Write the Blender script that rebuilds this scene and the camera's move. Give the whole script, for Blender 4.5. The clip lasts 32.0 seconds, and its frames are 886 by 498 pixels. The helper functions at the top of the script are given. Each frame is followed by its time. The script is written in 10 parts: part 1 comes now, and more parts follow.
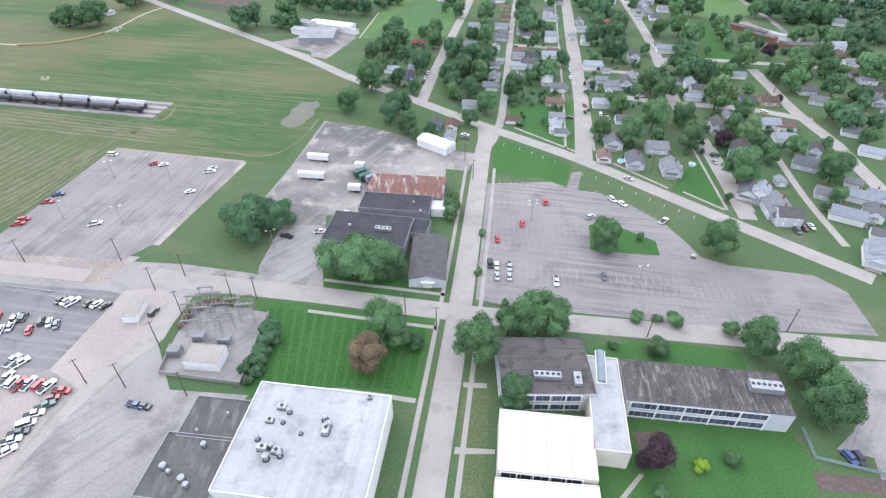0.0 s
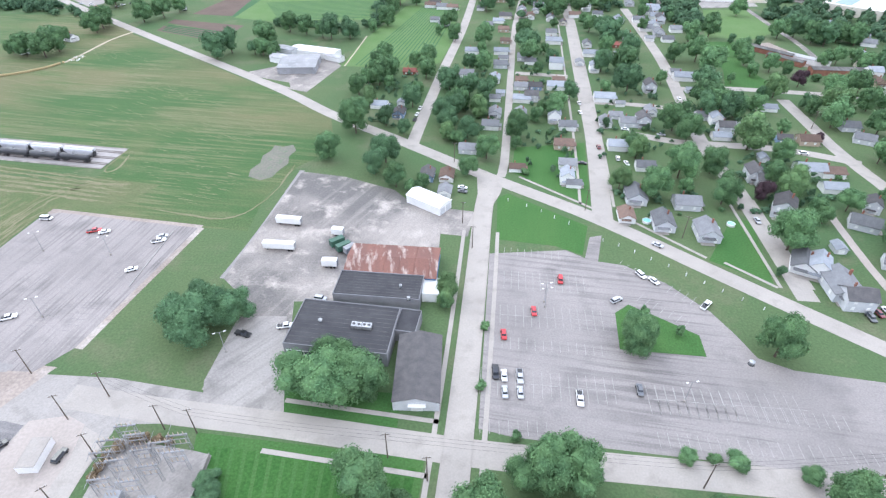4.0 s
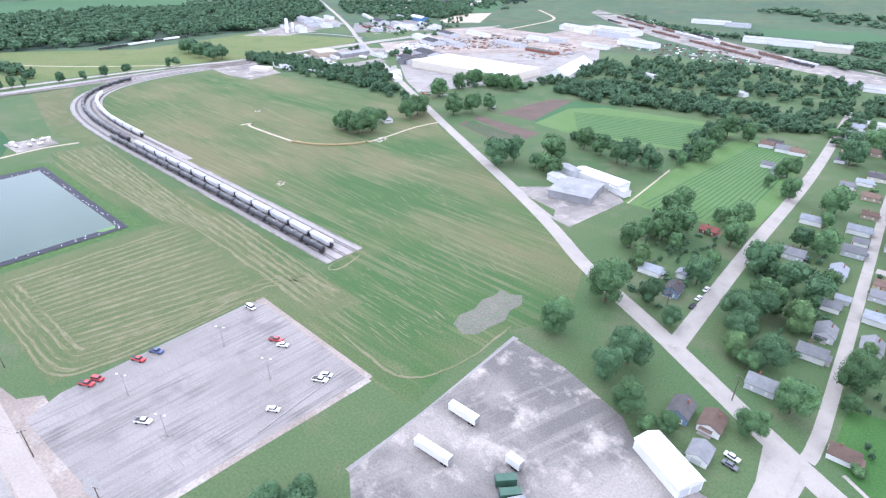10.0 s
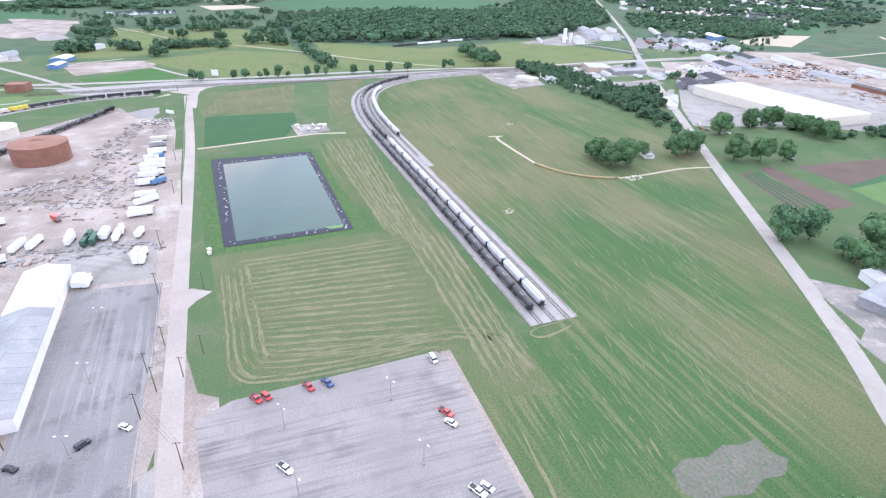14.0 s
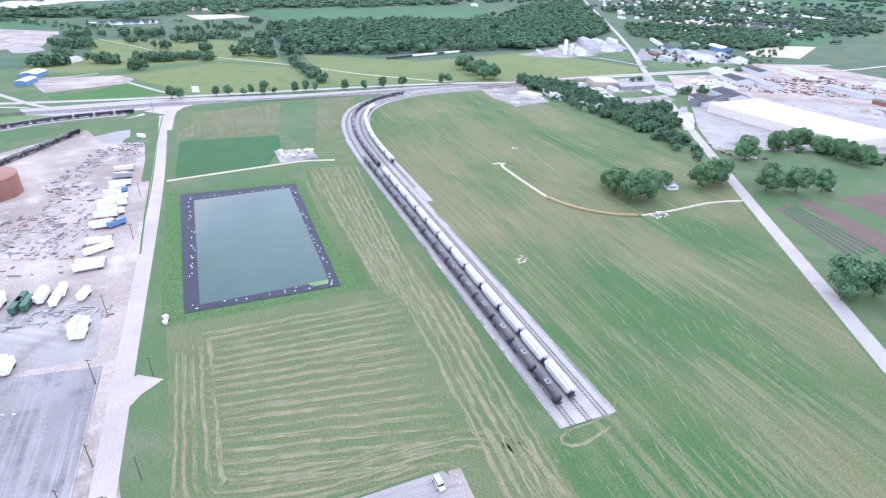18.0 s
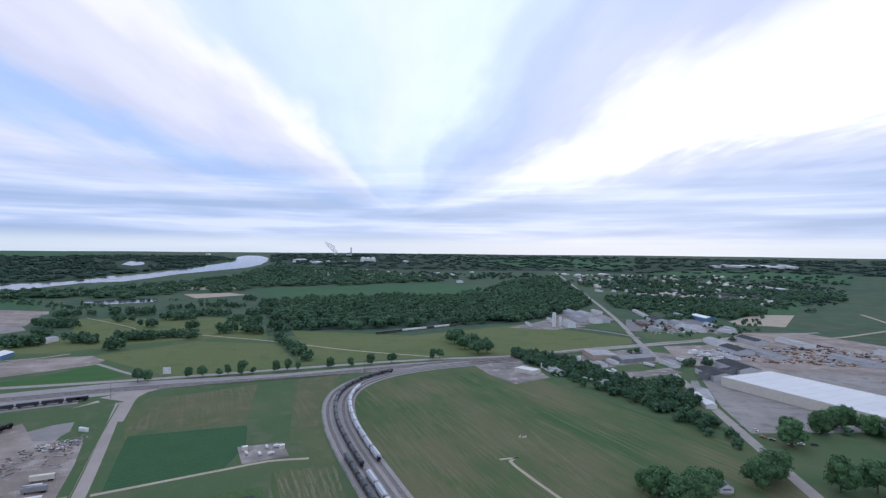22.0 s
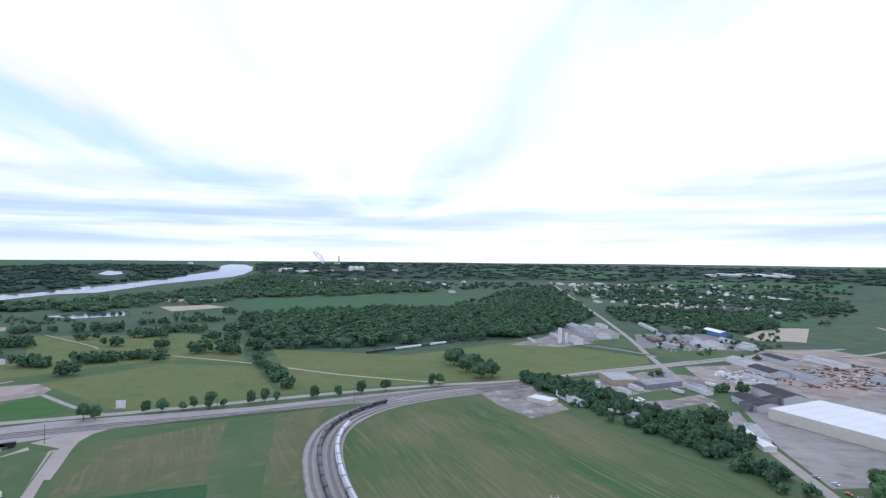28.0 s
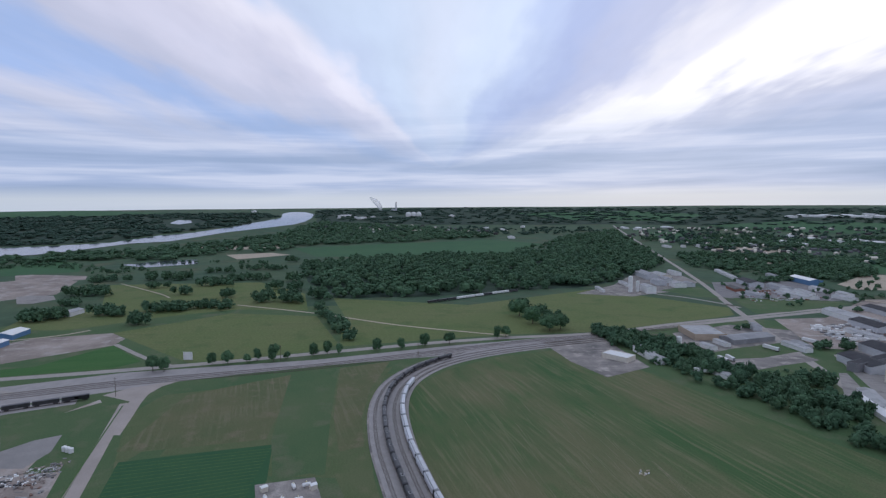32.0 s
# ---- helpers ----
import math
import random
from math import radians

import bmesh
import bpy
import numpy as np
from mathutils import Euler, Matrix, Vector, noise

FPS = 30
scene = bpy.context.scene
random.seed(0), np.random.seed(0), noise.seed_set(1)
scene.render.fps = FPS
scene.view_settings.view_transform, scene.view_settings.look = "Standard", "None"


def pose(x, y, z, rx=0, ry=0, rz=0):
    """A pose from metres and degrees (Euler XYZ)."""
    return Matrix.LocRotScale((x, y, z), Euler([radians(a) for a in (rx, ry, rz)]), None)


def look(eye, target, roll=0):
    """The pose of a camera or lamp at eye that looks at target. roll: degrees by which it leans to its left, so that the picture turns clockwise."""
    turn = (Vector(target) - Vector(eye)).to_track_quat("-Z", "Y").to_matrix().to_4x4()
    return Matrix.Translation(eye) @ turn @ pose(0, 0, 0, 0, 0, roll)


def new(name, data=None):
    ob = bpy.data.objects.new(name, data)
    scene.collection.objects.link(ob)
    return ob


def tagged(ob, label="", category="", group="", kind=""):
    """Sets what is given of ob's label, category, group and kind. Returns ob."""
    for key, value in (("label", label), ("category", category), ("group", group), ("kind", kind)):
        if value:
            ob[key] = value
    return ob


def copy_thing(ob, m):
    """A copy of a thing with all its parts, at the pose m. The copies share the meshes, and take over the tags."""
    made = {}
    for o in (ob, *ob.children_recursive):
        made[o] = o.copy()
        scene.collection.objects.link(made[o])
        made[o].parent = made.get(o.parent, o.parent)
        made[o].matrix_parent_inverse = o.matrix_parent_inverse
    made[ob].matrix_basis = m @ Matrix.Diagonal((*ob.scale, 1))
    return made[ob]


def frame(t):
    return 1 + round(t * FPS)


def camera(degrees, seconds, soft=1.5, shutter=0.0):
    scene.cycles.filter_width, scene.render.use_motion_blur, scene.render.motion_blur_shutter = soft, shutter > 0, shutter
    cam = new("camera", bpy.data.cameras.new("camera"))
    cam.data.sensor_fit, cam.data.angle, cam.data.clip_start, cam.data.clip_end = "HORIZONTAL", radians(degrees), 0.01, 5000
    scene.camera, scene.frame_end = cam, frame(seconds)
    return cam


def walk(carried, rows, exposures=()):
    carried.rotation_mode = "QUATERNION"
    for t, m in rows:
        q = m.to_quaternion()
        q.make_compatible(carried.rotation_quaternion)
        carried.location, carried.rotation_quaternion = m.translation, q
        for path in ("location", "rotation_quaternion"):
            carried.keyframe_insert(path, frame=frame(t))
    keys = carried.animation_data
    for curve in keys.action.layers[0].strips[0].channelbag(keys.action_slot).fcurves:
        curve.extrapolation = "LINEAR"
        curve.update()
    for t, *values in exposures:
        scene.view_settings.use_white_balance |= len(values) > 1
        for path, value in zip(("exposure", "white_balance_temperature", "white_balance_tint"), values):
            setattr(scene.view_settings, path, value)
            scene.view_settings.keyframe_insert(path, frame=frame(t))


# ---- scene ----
# camera: a drone, about 130 m over the ground
cam = camera(78.72, 32.0, soft=1.3)


def fly(x, y, z, yaw, pitch, roll):
    """A pose from a place, the way it looks (degrees to the left of +y), its pitch and its roll."""
    c = math.cos(radians(pitch))
    way = Vector((-math.sin(radians(yaw)) * c, math.cos(radians(yaw)) * c, math.sin(radians(pitch))))
    eye = Vector((x, y, z))
    return look(eye, eye + way * 100, roll)


PATH = (
    (0.0, fly(0.00, 0.00, 135.00, 0.030, -38.032, 0.589)),
    (0.5, fly(1.00, 6.52, 134.35, 0.491, -37.948, 0.311)),
    (1.0, fly(0.62, 13.41, 134.60, 0.513, -38.003, 0.348)),
    (1.5, fly(0.82, 19.20, 134.11, 0.474, -37.832, 0.192)),
    (2.0, fly(0.96, 26.08, 133.57, 0.351, -37.649, 0.085)),
    (2.5, fly(1.02, 32.17, 132.76, 0.232, -37.412, 0.203)),
    (4.5, fly(1.76, 59.65, 132.94, -0.284, -37.271, 0.082)),
    (5.0, fly(1.78, 66.66, 132.81, -0.416, -36.994, 0.085)),
    (5.5, fly(2.02, 73.12, 132.52, -0.529, -31.402, 0.072)),
    (6.0, fly(2.50, 79.64, 131.89, -0.659, -29.028, 0.058)),
    (6.5, fly(3.08, 86.58, 131.40, -0.739, -28.949, -0.072)),
    (7.0, fly(3.42, 93.47, 131.50, -0.860, -28.951, -0.131)),
    (7.5, fly(2.95, 99.84, 131.62, 0.729, -28.864, -0.013)),
    (8.0, fly(2.82, 106.57, 132.16, 6.500, -28.884, 0.051)),
    (8.5, fly(2.24, 113.18, 132.13, 14.106, -28.790, 0.237)),
    (9.0, fly(1.92, 120.18, 132.55, 20.455, -28.836, 0.222)),
    (9.5, fly(0.41, 126.79, 131.82, 26.793, -28.620, 0.401)),
    (10.0, fly(-1.29, 133.19, 131.86, 32.565, -28.588, 0.501)),
    (10.5, fly(-3.88, 139.71, 131.18, 38.032, -28.545, 0.619)),
    (11.0, fly(-6.38, 145.43, 130.89, 44.243, -28.440, 0.734)),
    (11.5, fly(-10.28, 150.59, 131.24, 51.992, -28.467, 1.166)),
    (12.0, fly(-14.73, 155.99, 130.68, 61.232, -28.495, 1.251)),
    (12.5, fly(-19.10, 160.71, 130.54, 66.122, -28.481, 1.325)),
    (13.0, fly(-23.35, 164.77, 130.76, 65.518, -28.379, 1.330)),
    (13.5, fly(-28.22, 168.02, 131.19, 60.867, -28.268, 1.279)),
    (14.0, fly(-33.36, 170.92, 131.32, 59.626, -28.187, 1.250)),
    (14.5, fly(-38.64, 174.14, 131.39, 59.568, -28.101, 1.172)),
    (16.5, fly(-61.76, 185.39, 131.78, 59.613, -27.812, 1.157)),
    (17.0, fly(-67.60, 187.77, 132.12, 59.426, -27.694, 1.246)),
    (17.5, fly(-73.26, 190.33, 132.41, 59.231, -27.597, 1.198)),
    (18.0, fly(-79.43, 192.86, 132.34, 58.999, -27.502, 1.303)),
    (18.5, fly(-85.32, 195.37, 132.37, 58.789, -27.443, 1.292)),
    (19.0, fly(-91.27, 198.07, 132.41, 58.632, -25.236, 1.228)),
    (19.5, fly(-97.68, 200.48, 132.28, 58.549, -19.766, 1.227)),
    (20.0, fly(-104.57, 204.64, 133.00, 58.561, -11.439, 1.134)),
    (20.5, fly(-110.75, 207.66, 132.57, 58.537, 1.202, 0.944)),
    (21.0, fly(-116.05, 208.72, 132.89, 58.292, 1.515, 0.881)),
    (21.5, fly(-121.87, 212.02, 133.57, 58.179, 1.476, 0.721)),
    (22.0, fly(-128.42, 215.04, 132.37, 58.079, 0.226, 0.542)),
    (22.5, fly(-135.41, 218.01, 131.79, 57.907, -7.425, 0.525)),
    (23.0, fly(-141.57, 220.00, 131.08, 57.732, -19.517, 0.538)),
    (23.5, fly(-147.64, 223.16, 131.64, 57.676, -34.523, 0.418)),
    (24.0, fly(-154.28, 226.37, 132.02, 57.647, -36.498, 0.412)),
    (24.5, fly(-160.22, 228.94, 132.16, 57.573, -36.469, 0.429)),
    (25.0, fly(-166.26, 231.68, 132.00, 57.534, -36.435, 0.425)),
    (25.5, fly(-172.65, 234.19, 132.55, 57.448, -35.538, 0.524)),
    (26.0, fly(-178.74, 236.72, 132.97, 57.456, -27.536, 0.525)),
    (26.5, fly(-183.89, 239.75, 133.98, 57.548, -13.348, 0.414)),
    (28.5, fly(-207.49, 246.74, 135.92, 57.376, 1.801, 0.188)),
    (29.0, fly(-213.91, 250.01, 135.95, 59.932, 1.783, 0.142)),
    (29.5, fly(-220.07, 252.91, 136.09, 61.568, 1.853, 0.049)),
    (30.0, fly(-225.47, 254.87, 136.36, 61.643, 1.478, 0.014)),
    (30.5, fly(-230.14, 255.78, 136.60, 61.758, -0.386, -0.028)),
    (31.0, fly(-233.44, 256.41, 137.19, 61.907, -0.997, -0.113)),
    (31.5, fly(-235.35, 257.04, 137.76, 62.244, -1.632, -0.258)),
    (32.0, fly(-236.52, 256.69, 137.92, 62.770, -4.775, -0.407)),
)

walk(cam, PATH, exposures=(
    (0, 1.32, 5930, 6), (2, 1.52, 5900, 6), (5, 1.60, 5860, 6), (6, 1.68, 5680, 8), (9, 1.69, 5680, 10),
    (11, 1.61, 5720, 12), (14, 1.52, 5760, 11), (17, 1.57, 5480, 14), (18.5, 1.66, 5440, 14), (20, 1.19, 5450, 12),
    (20.5, 0.82, 5430, 10), (21, 0.45, 5420, 9), (21.5, 0.16, 5420, 9), (22, -0.08, 5400, 9), (22.5, -0.24, 5450, 9),
    (23, -0.32, 5500, 9), (23.8, 0.50, 5800, 9), (24.2, 0.78, 5800, 9), (25, 1.22, 5740, 10), (26, 1.66, 5620, 12),
    (27, 1.10, 5550, 10), (29, -0.16, 5500, 9), (30, -0.44, 5480, 9), (32, -0.40, 5500, 9)))

def sky_world():
    """An overcast evening sky: a clear sky behind two decks of streaked cloud."""
    world = bpy.data.worlds.new("overcast_sky")
    scene.world = world
    world.use_nodes = True
    nt = world.node_tree
    nt.nodes.clear()
    n, link = nt.nodes.new, nt.links.new
    out, back = n("ShaderNodeOutputWorld"), n("ShaderNodeBackground")
    sky = n("ShaderNodeTexSky")
    sky.sky_type = "NISHITA"
    sky.sun_disc = False
    sky.sun_elevation, sky.sun_rotation = radians(22), radians(-40)
    coord, split = n("ShaderNodeTexCoord"), n("ShaderNodeSeparateXYZ")
    link(coord.outputs["Generated"], split.inputs[0])

    def op(kind, a, b=0.0, c=None):
        m = n("ShaderNodeMath")
        m.operation = kind
        for k, v in enumerate((a, b) if c is None else (a, b, c)):
            if isinstance(v, (int, float)):
                m.inputs[k].default_value = v
            else:
                link(v, m.inputs[k])
        return m.outputs[0]

    up = op("MAXIMUM", split.outputs[2], 0.0)
    deep = op("ADD", up, 0.10)
    u, v = op("DIVIDE", split.outputs[0], deep), op("DIVIDE", split.outputs[1], deep)
    # bands of cloud run along the wind and meet in one point low in the sky
    a = radians(62.6)
    along = op("ADD", op("MULTIPLY", u, -math.sin(a)), op("MULTIPLY", v, math.cos(a)))
    across = op("ADD", op("MULTIPLY", u, math.cos(a)), op("MULTIPLY", v, math.sin(a)))
    aside = op("ADD", op("MULTIPLY", split.outputs[0], math.cos(a)), op("MULTIPLY", split.outputs[1], math.sin(a)))

    def deck(sx, sy, seed, detail, p=along, q=across):
        join, noise_tex = n("ShaderNodeCombineXYZ"), n("ShaderNodeTexNoise")
        link(op("MULTIPLY", p, sx), join.inputs[0])
        link(op("MULTIPLY", q, sy), join.inputs[1])
        join.inputs[2].default_value = seed
        link(join.outputs[0], noise_tex.inputs["Vector"])
        noise_tex.inputs["Scale"].default_value = 1.0
        noise_tex.inputs["Detail"].default_value = detail
        noise_tex.inputs["Roughness"].default_value = 0.55
        noise_tex.inputs["Distortion"].default_value = 0.15
        return op("SUBTRACT", noise_tex.outputs["Fac"], 0.5)

    fan = op("ARCTAN2", aside, op("SUBTRACT", split.outputs[2], 0.062))
    loose = op("ADD", op("MULTIPLY", op("COSINE", fan), 1.0), 0.22)
    ripple = op("ADD", deck(0.35, 1.0, 3.7, 4), op("MULTIPLY", deck(1.1, 3.2, 9.1, 4), 0.4))
    fan = op("ADD", fan, op("MULTIPLY", ripple, loose))
    ramp = n("ShaderNodeValToRGB")
    link(op("ADD", op("MULTIPLY", fan, 0.9 / math.pi), 0.5), ramp.inputs[0])
    ramp.color_ramp.interpolation = "EASE"
    bands = ((-97, (0.52, 0.57, 0.72)), (-89, (0.55, 0.60, 0.77)), (-85, (0.84, 0.81, 0.90)), (-77, (0.50, 0.62, 0.92)), (-69, (0.72, 0.71, 0.83)), (-60, (0.84, 0.80, 0.90)),
             (-53, (1.02, 0.96, 1.02)), (-44, (0.74, 0.81, 0.98)), (-30, (0.80, 0.88, 1.03)), (-6, (0.90, 0.94, 1.06)), (22, (0.84, 0.91, 1.05)), (36, (0.64, 0.72, 0.96)),
             (47, (0.52, 0.59, 0.86)), (58, (0.62, 0.65, 0.86)), (66, (0.98, 0.94, 1.0)), (71, (1.28, 1.20, 1.20)), (77, (1.30, 1.22, 1.20)), (81, (0.74, 0.73, 0.86)), (85, (0.56, 0.60, 0.78)),
             (89, (0.78, 0.77, 0.90)), (93, (0.52, 0.57, 0.74)))
    e = ramp.color_ramp.elements
    e[0].position, e[0].color = 0.0, (*bands[0][1], 1)
    e[1].position, e[1].color = 1.0, (0.55, 0.60, 0.76, 1)
    for angle, shade in bands:
        e.new(0.5 + angle / 200).color = (shade[0] * 1.17, shade[1] * 1.10, shade[2] * 1.03, 1)
    # soft lighter and darker swells within the bands
    swell = op("ADD", 1.0, op("ADD", op("MULTIPLY", deck(0.5, 1.6, 21.0, 5), 0.30), op("MULTIPLY", deck(1.6, 5.0, 33.0, 4), 0.14)))
    tone = n("ShaderNodeVectorMath")
    tone.operation = "SCALE"
    link(ramp.outputs[0], tone.inputs[0])
    link(swell, tone.inputs[3])
    # thin level streaks low over the land
    streaks = op("ADD", deck(2.6, 34.0, 5.0, 4, aside, split.outputs[2]), 0.5)
    veil = n("ShaderNodeValToRGB")
    link(streaks, veil.inputs[0])
    w = veil.color_ramp.elements
    w[0].position, w[0].color = 0.36, (0.46, 0.53, 0.70, 1)
    w[1].position, w[1].color = 0.64, (0.86, 0.85, 0.95, 1)
    w.new(0.50).color = (0.60, 0.65, 0.82, 1)
    far_in = n("ShaderNodeMapRange")
    far_in.interpolation_type = "SMOOTHSTEP"
    far_in.inputs["From Min"].default_value, far_in.inputs["From Max"].default_value = 0.045, 0.21
    link(split.outputs[2], far_in.inputs["Value"])
    cloud = n("ShaderNodeMix")
    cloud.data_type = "RGBA"
    link(far_in.outputs[0], cloud.inputs[0])
    link(veil.outputs[0], cloud.inputs[6])
    link(tone.outputs[0], cloud.inputs[7])
    # a bright gap low over the horizon
    low = n("ShaderNodeValToRGB")
    link(split.outputs[2], low.inputs[0])
    q = low.color_ramp.elements
    q[0].position, q[0].color = 0.0, (0.2, 0.2, 0.2, 1)
    q[1].position, q[1].color = 0.032, (1, 1, 1, 1)
    q.new(0.012).color = (0.15, 0.15, 0.15, 1)
    mixer = n("ShaderNodeMix")
    mixer.data_type = "RGBA"
    link(low.outputs[0], mixer.inputs[0])
    mixer.inputs[6].default_value = (0.88, 0.86, 0.84, 1)
    link(cloud.outputs[2], mixer.inputs[7])
    thin = n("ShaderNodeMix")
    thin.data_type = "RGBA"
    thin.inputs[0].default_value = 0.93
    dim = n("ShaderNodeVectorMath")
    dim.operation = "SCALE"
    dim.inputs[3].default_value = 0.10
    link(sky.outputs[0], dim.inputs[0])
    link(dim.outputs[0], thin.inputs[6])
    link(mixer.outputs[2], thin.inputs[7])
    link(thin.outputs[2], back.inputs[0])
    back.inputs[1].default_value = 1.0
    link(back.outputs[0], out.inputs[0])


sky_world()
sun = new("sun", bpy.data.lights.new("sun", "SUN"))
sun.data.energy, sun.data.angle, sun.data.color = 0.35, radians(25), (1.0, 0.95, 0.88)
sun.matrix_world = look((-250, 300, 400), (0, 0, 0))

# ---- materials ----
def mat(name, base, other=None, rough=0.85, metal=0.0, scale=0.3, fine=4.0, bump=0.0, third=None, vary=0.0, stretch=None, shine=None, grainy=0.1, zones=(), streak=None, leafy=0.0):
    """A surface of two or three base colours, mixed by a broad and a fine noise at real size; vary: by piece.

    zones: soft areas (x, y, radius, amount) that lean to the second colour; streak: (angle, pitch, colour, amount) of long thin lines."""
    m = bpy.data.materials.new(name)
    m.use_nodes = True
    nt = m.node_tree
    n, link = nt.nodes.new, nt.links.new
    b = nt.nodes["Principled BSDF"]
    b.inputs["Roughness"].default_value, b.inputs["Metallic"].default_value = rough, metal
    if shine is None:
        shine = 0.12 if rough > 0.74 and not metal else 0.5
    b.inputs["Specular IOR Level"].default_value = shine
    geo = n("ShaderNodeNewGeometry")
    true_place = geo.outputs["Position"]

    def turned(angle, long):
        turn = n("ShaderNodeMapping")
        turn.vector_type = "TEXTURE"
        turn.inputs["Rotation"].default_value = (0, 0, radians(angle))
        turn.inputs["Scale"].default_value = (long, 1, 1)
        link(true_place, turn.inputs[0])
        return turn.outputs[0]

    place = turned(*stretch) if stretch else true_place

    def noise_of(s, detail, place=place):
        t = n("ShaderNodeTexNoise")
        t.inputs["Scale"].default_value, t.inputs["Detail"].default_value = s, detail
        t.inputs["Roughness"].default_value = 0.6
        link(place, t.inputs["Vector"])
        return t.outputs["Fac"]

    def ramp_of(fac, lo, hi):
        r = n("ShaderNodeMapRange")
        r.inputs["From Min"].default_value, r.inputs["From Max"].default_value = lo, hi
        link(fac, r.inputs["Value"])
        return r.outputs[0]

    def blend(fac, a, c):
        x = n("ShaderNodeMix")
        x.data_type = "RGBA"
        link(fac, x.inputs[0])
        for k, v in ((6, a), (7, c)):
            if isinstance(v, tuple):
                x.inputs[k].default_value = (*v, 1)
            else:
                link(v, x.inputs[k])
        return x.outputs[2]

    other = other or tuple(c * 0.8 for c in base)
    broad, small = noise_of(scale, 5), noise_of(fine, 3, true_place)
    for zx, zy, zr, amount in zones:
        far, lean, total = n("ShaderNodeVectorMath"), n("ShaderNodeMapRange"), n("ShaderNodeMath")
        far.operation = "DISTANCE"
        link(true_place, far.inputs[0])
        far.inputs[1].default_value = (zx, zy, 0)
        lean.interpolation_type = "SMOOTHSTEP"
        lean.inputs["From Min"].default_value, lean.inputs["From Max"].default_value = zr, 0
        lean.inputs["To Min"].default_value, lean.inputs["To Max"].default_value = 0, amount
        link(far.outputs["Value"], lean.inputs["Value"])
        link(broad, total.inputs[0])
        link(lean.outputs[0], total.inputs[1])
        broad = total.outputs[0]
    col = blend(ramp_of(broad, 0.35, 0.65), base, other)
    if third:
        col = blend(ramp_of(noise_of(scale * 2.7, 6), 0.52, 0.68), col, third)
    if streak:
        angle, pitch, tint, amount = streak
        lines = ramp_of(noise_of(1.0 / pitch, 2, turned(angle, 30)), 0.49, 0.60)
        mask = ramp_of(noise_of(0.02, 4, true_place), 0.38, 0.60)
        thin = n("ShaderNodeMath")
        thin.operation = "MULTIPLY"
        link(lines, thin.inputs[0])
        link(mask, thin.inputs[1])
        cut = n("ShaderNodeMath")
        cut.operation = "MULTIPLY"
        link(thin.outputs[0], cut.inputs[0])
        cut.inputs[1].default_value = amount
        col = blend(cut.outputs[0], col, tint)
    grain = n("ShaderNodeMix")
    grain.data_type, grain.blend_type = "RGBA", "MULTIPLY"
    grain.inputs[0].default_value = 1.0
    link(col, grain.inputs[6])
    shade = n("ShaderNodeMapRange")
    shade.inputs["From Min"].default_value, shade.inputs["From Max"].default_value = 0.3, 0.7
    shade.inputs["To Min"].default_value, shade.inputs["To Max"].default_value = 1 - grainy * 1.1, 1 + grainy * 0.9
    link(small, shade.inputs["Value"])
    link(shade.outputs[0], grain.inputs[7])
    col = grain.outputs[2]
    if leafy:
        each = n("ShaderNodeMapRange")
        each.inputs["To Min"].default_value, each.inputs["To Max"].default_value = 1 - leafy, 1 + leafy
        link(geo.outputs["Random Per Island"], each.inputs["Value"])
        tone = n("ShaderNodeMix")
        tone.data_type, tone.blend_type = "RGBA", "MULTIPLY"
        tone.inputs[0].default_value = 1.0
        link(col, tone.inputs[6])
        link(each.outputs[0], tone.inputs[7])
        col = tone.outputs[2]
    if vary:
        info, hue = n("ShaderNodeObjectInfo"), n("ShaderNodeHueSaturation")
        span = n("ShaderNodeMapRange")
        span.inputs["To Min"].default_value, span.inputs["To Max"].default_value = 1 - vary, 1 + vary
        link(info.outputs["Random"], span.inputs["Value"])
        link(span.outputs[0], hue.inputs["Value"])
        link(col, hue.inputs["Color"])
        col = hue.outputs[0]
    link(col, b.inputs["Base Color"])
    if bump:
        bp = n("ShaderNodeBump")
        bp.inputs["Strength"].default_value, bp.inputs["Distance"].default_value = 0.6, bump
        link(small, bp.inputs["Height"])
        link(bp.outputs[0], b.inputs["Normal"])
    m.diffuse_color = (*base, 1)
    return m


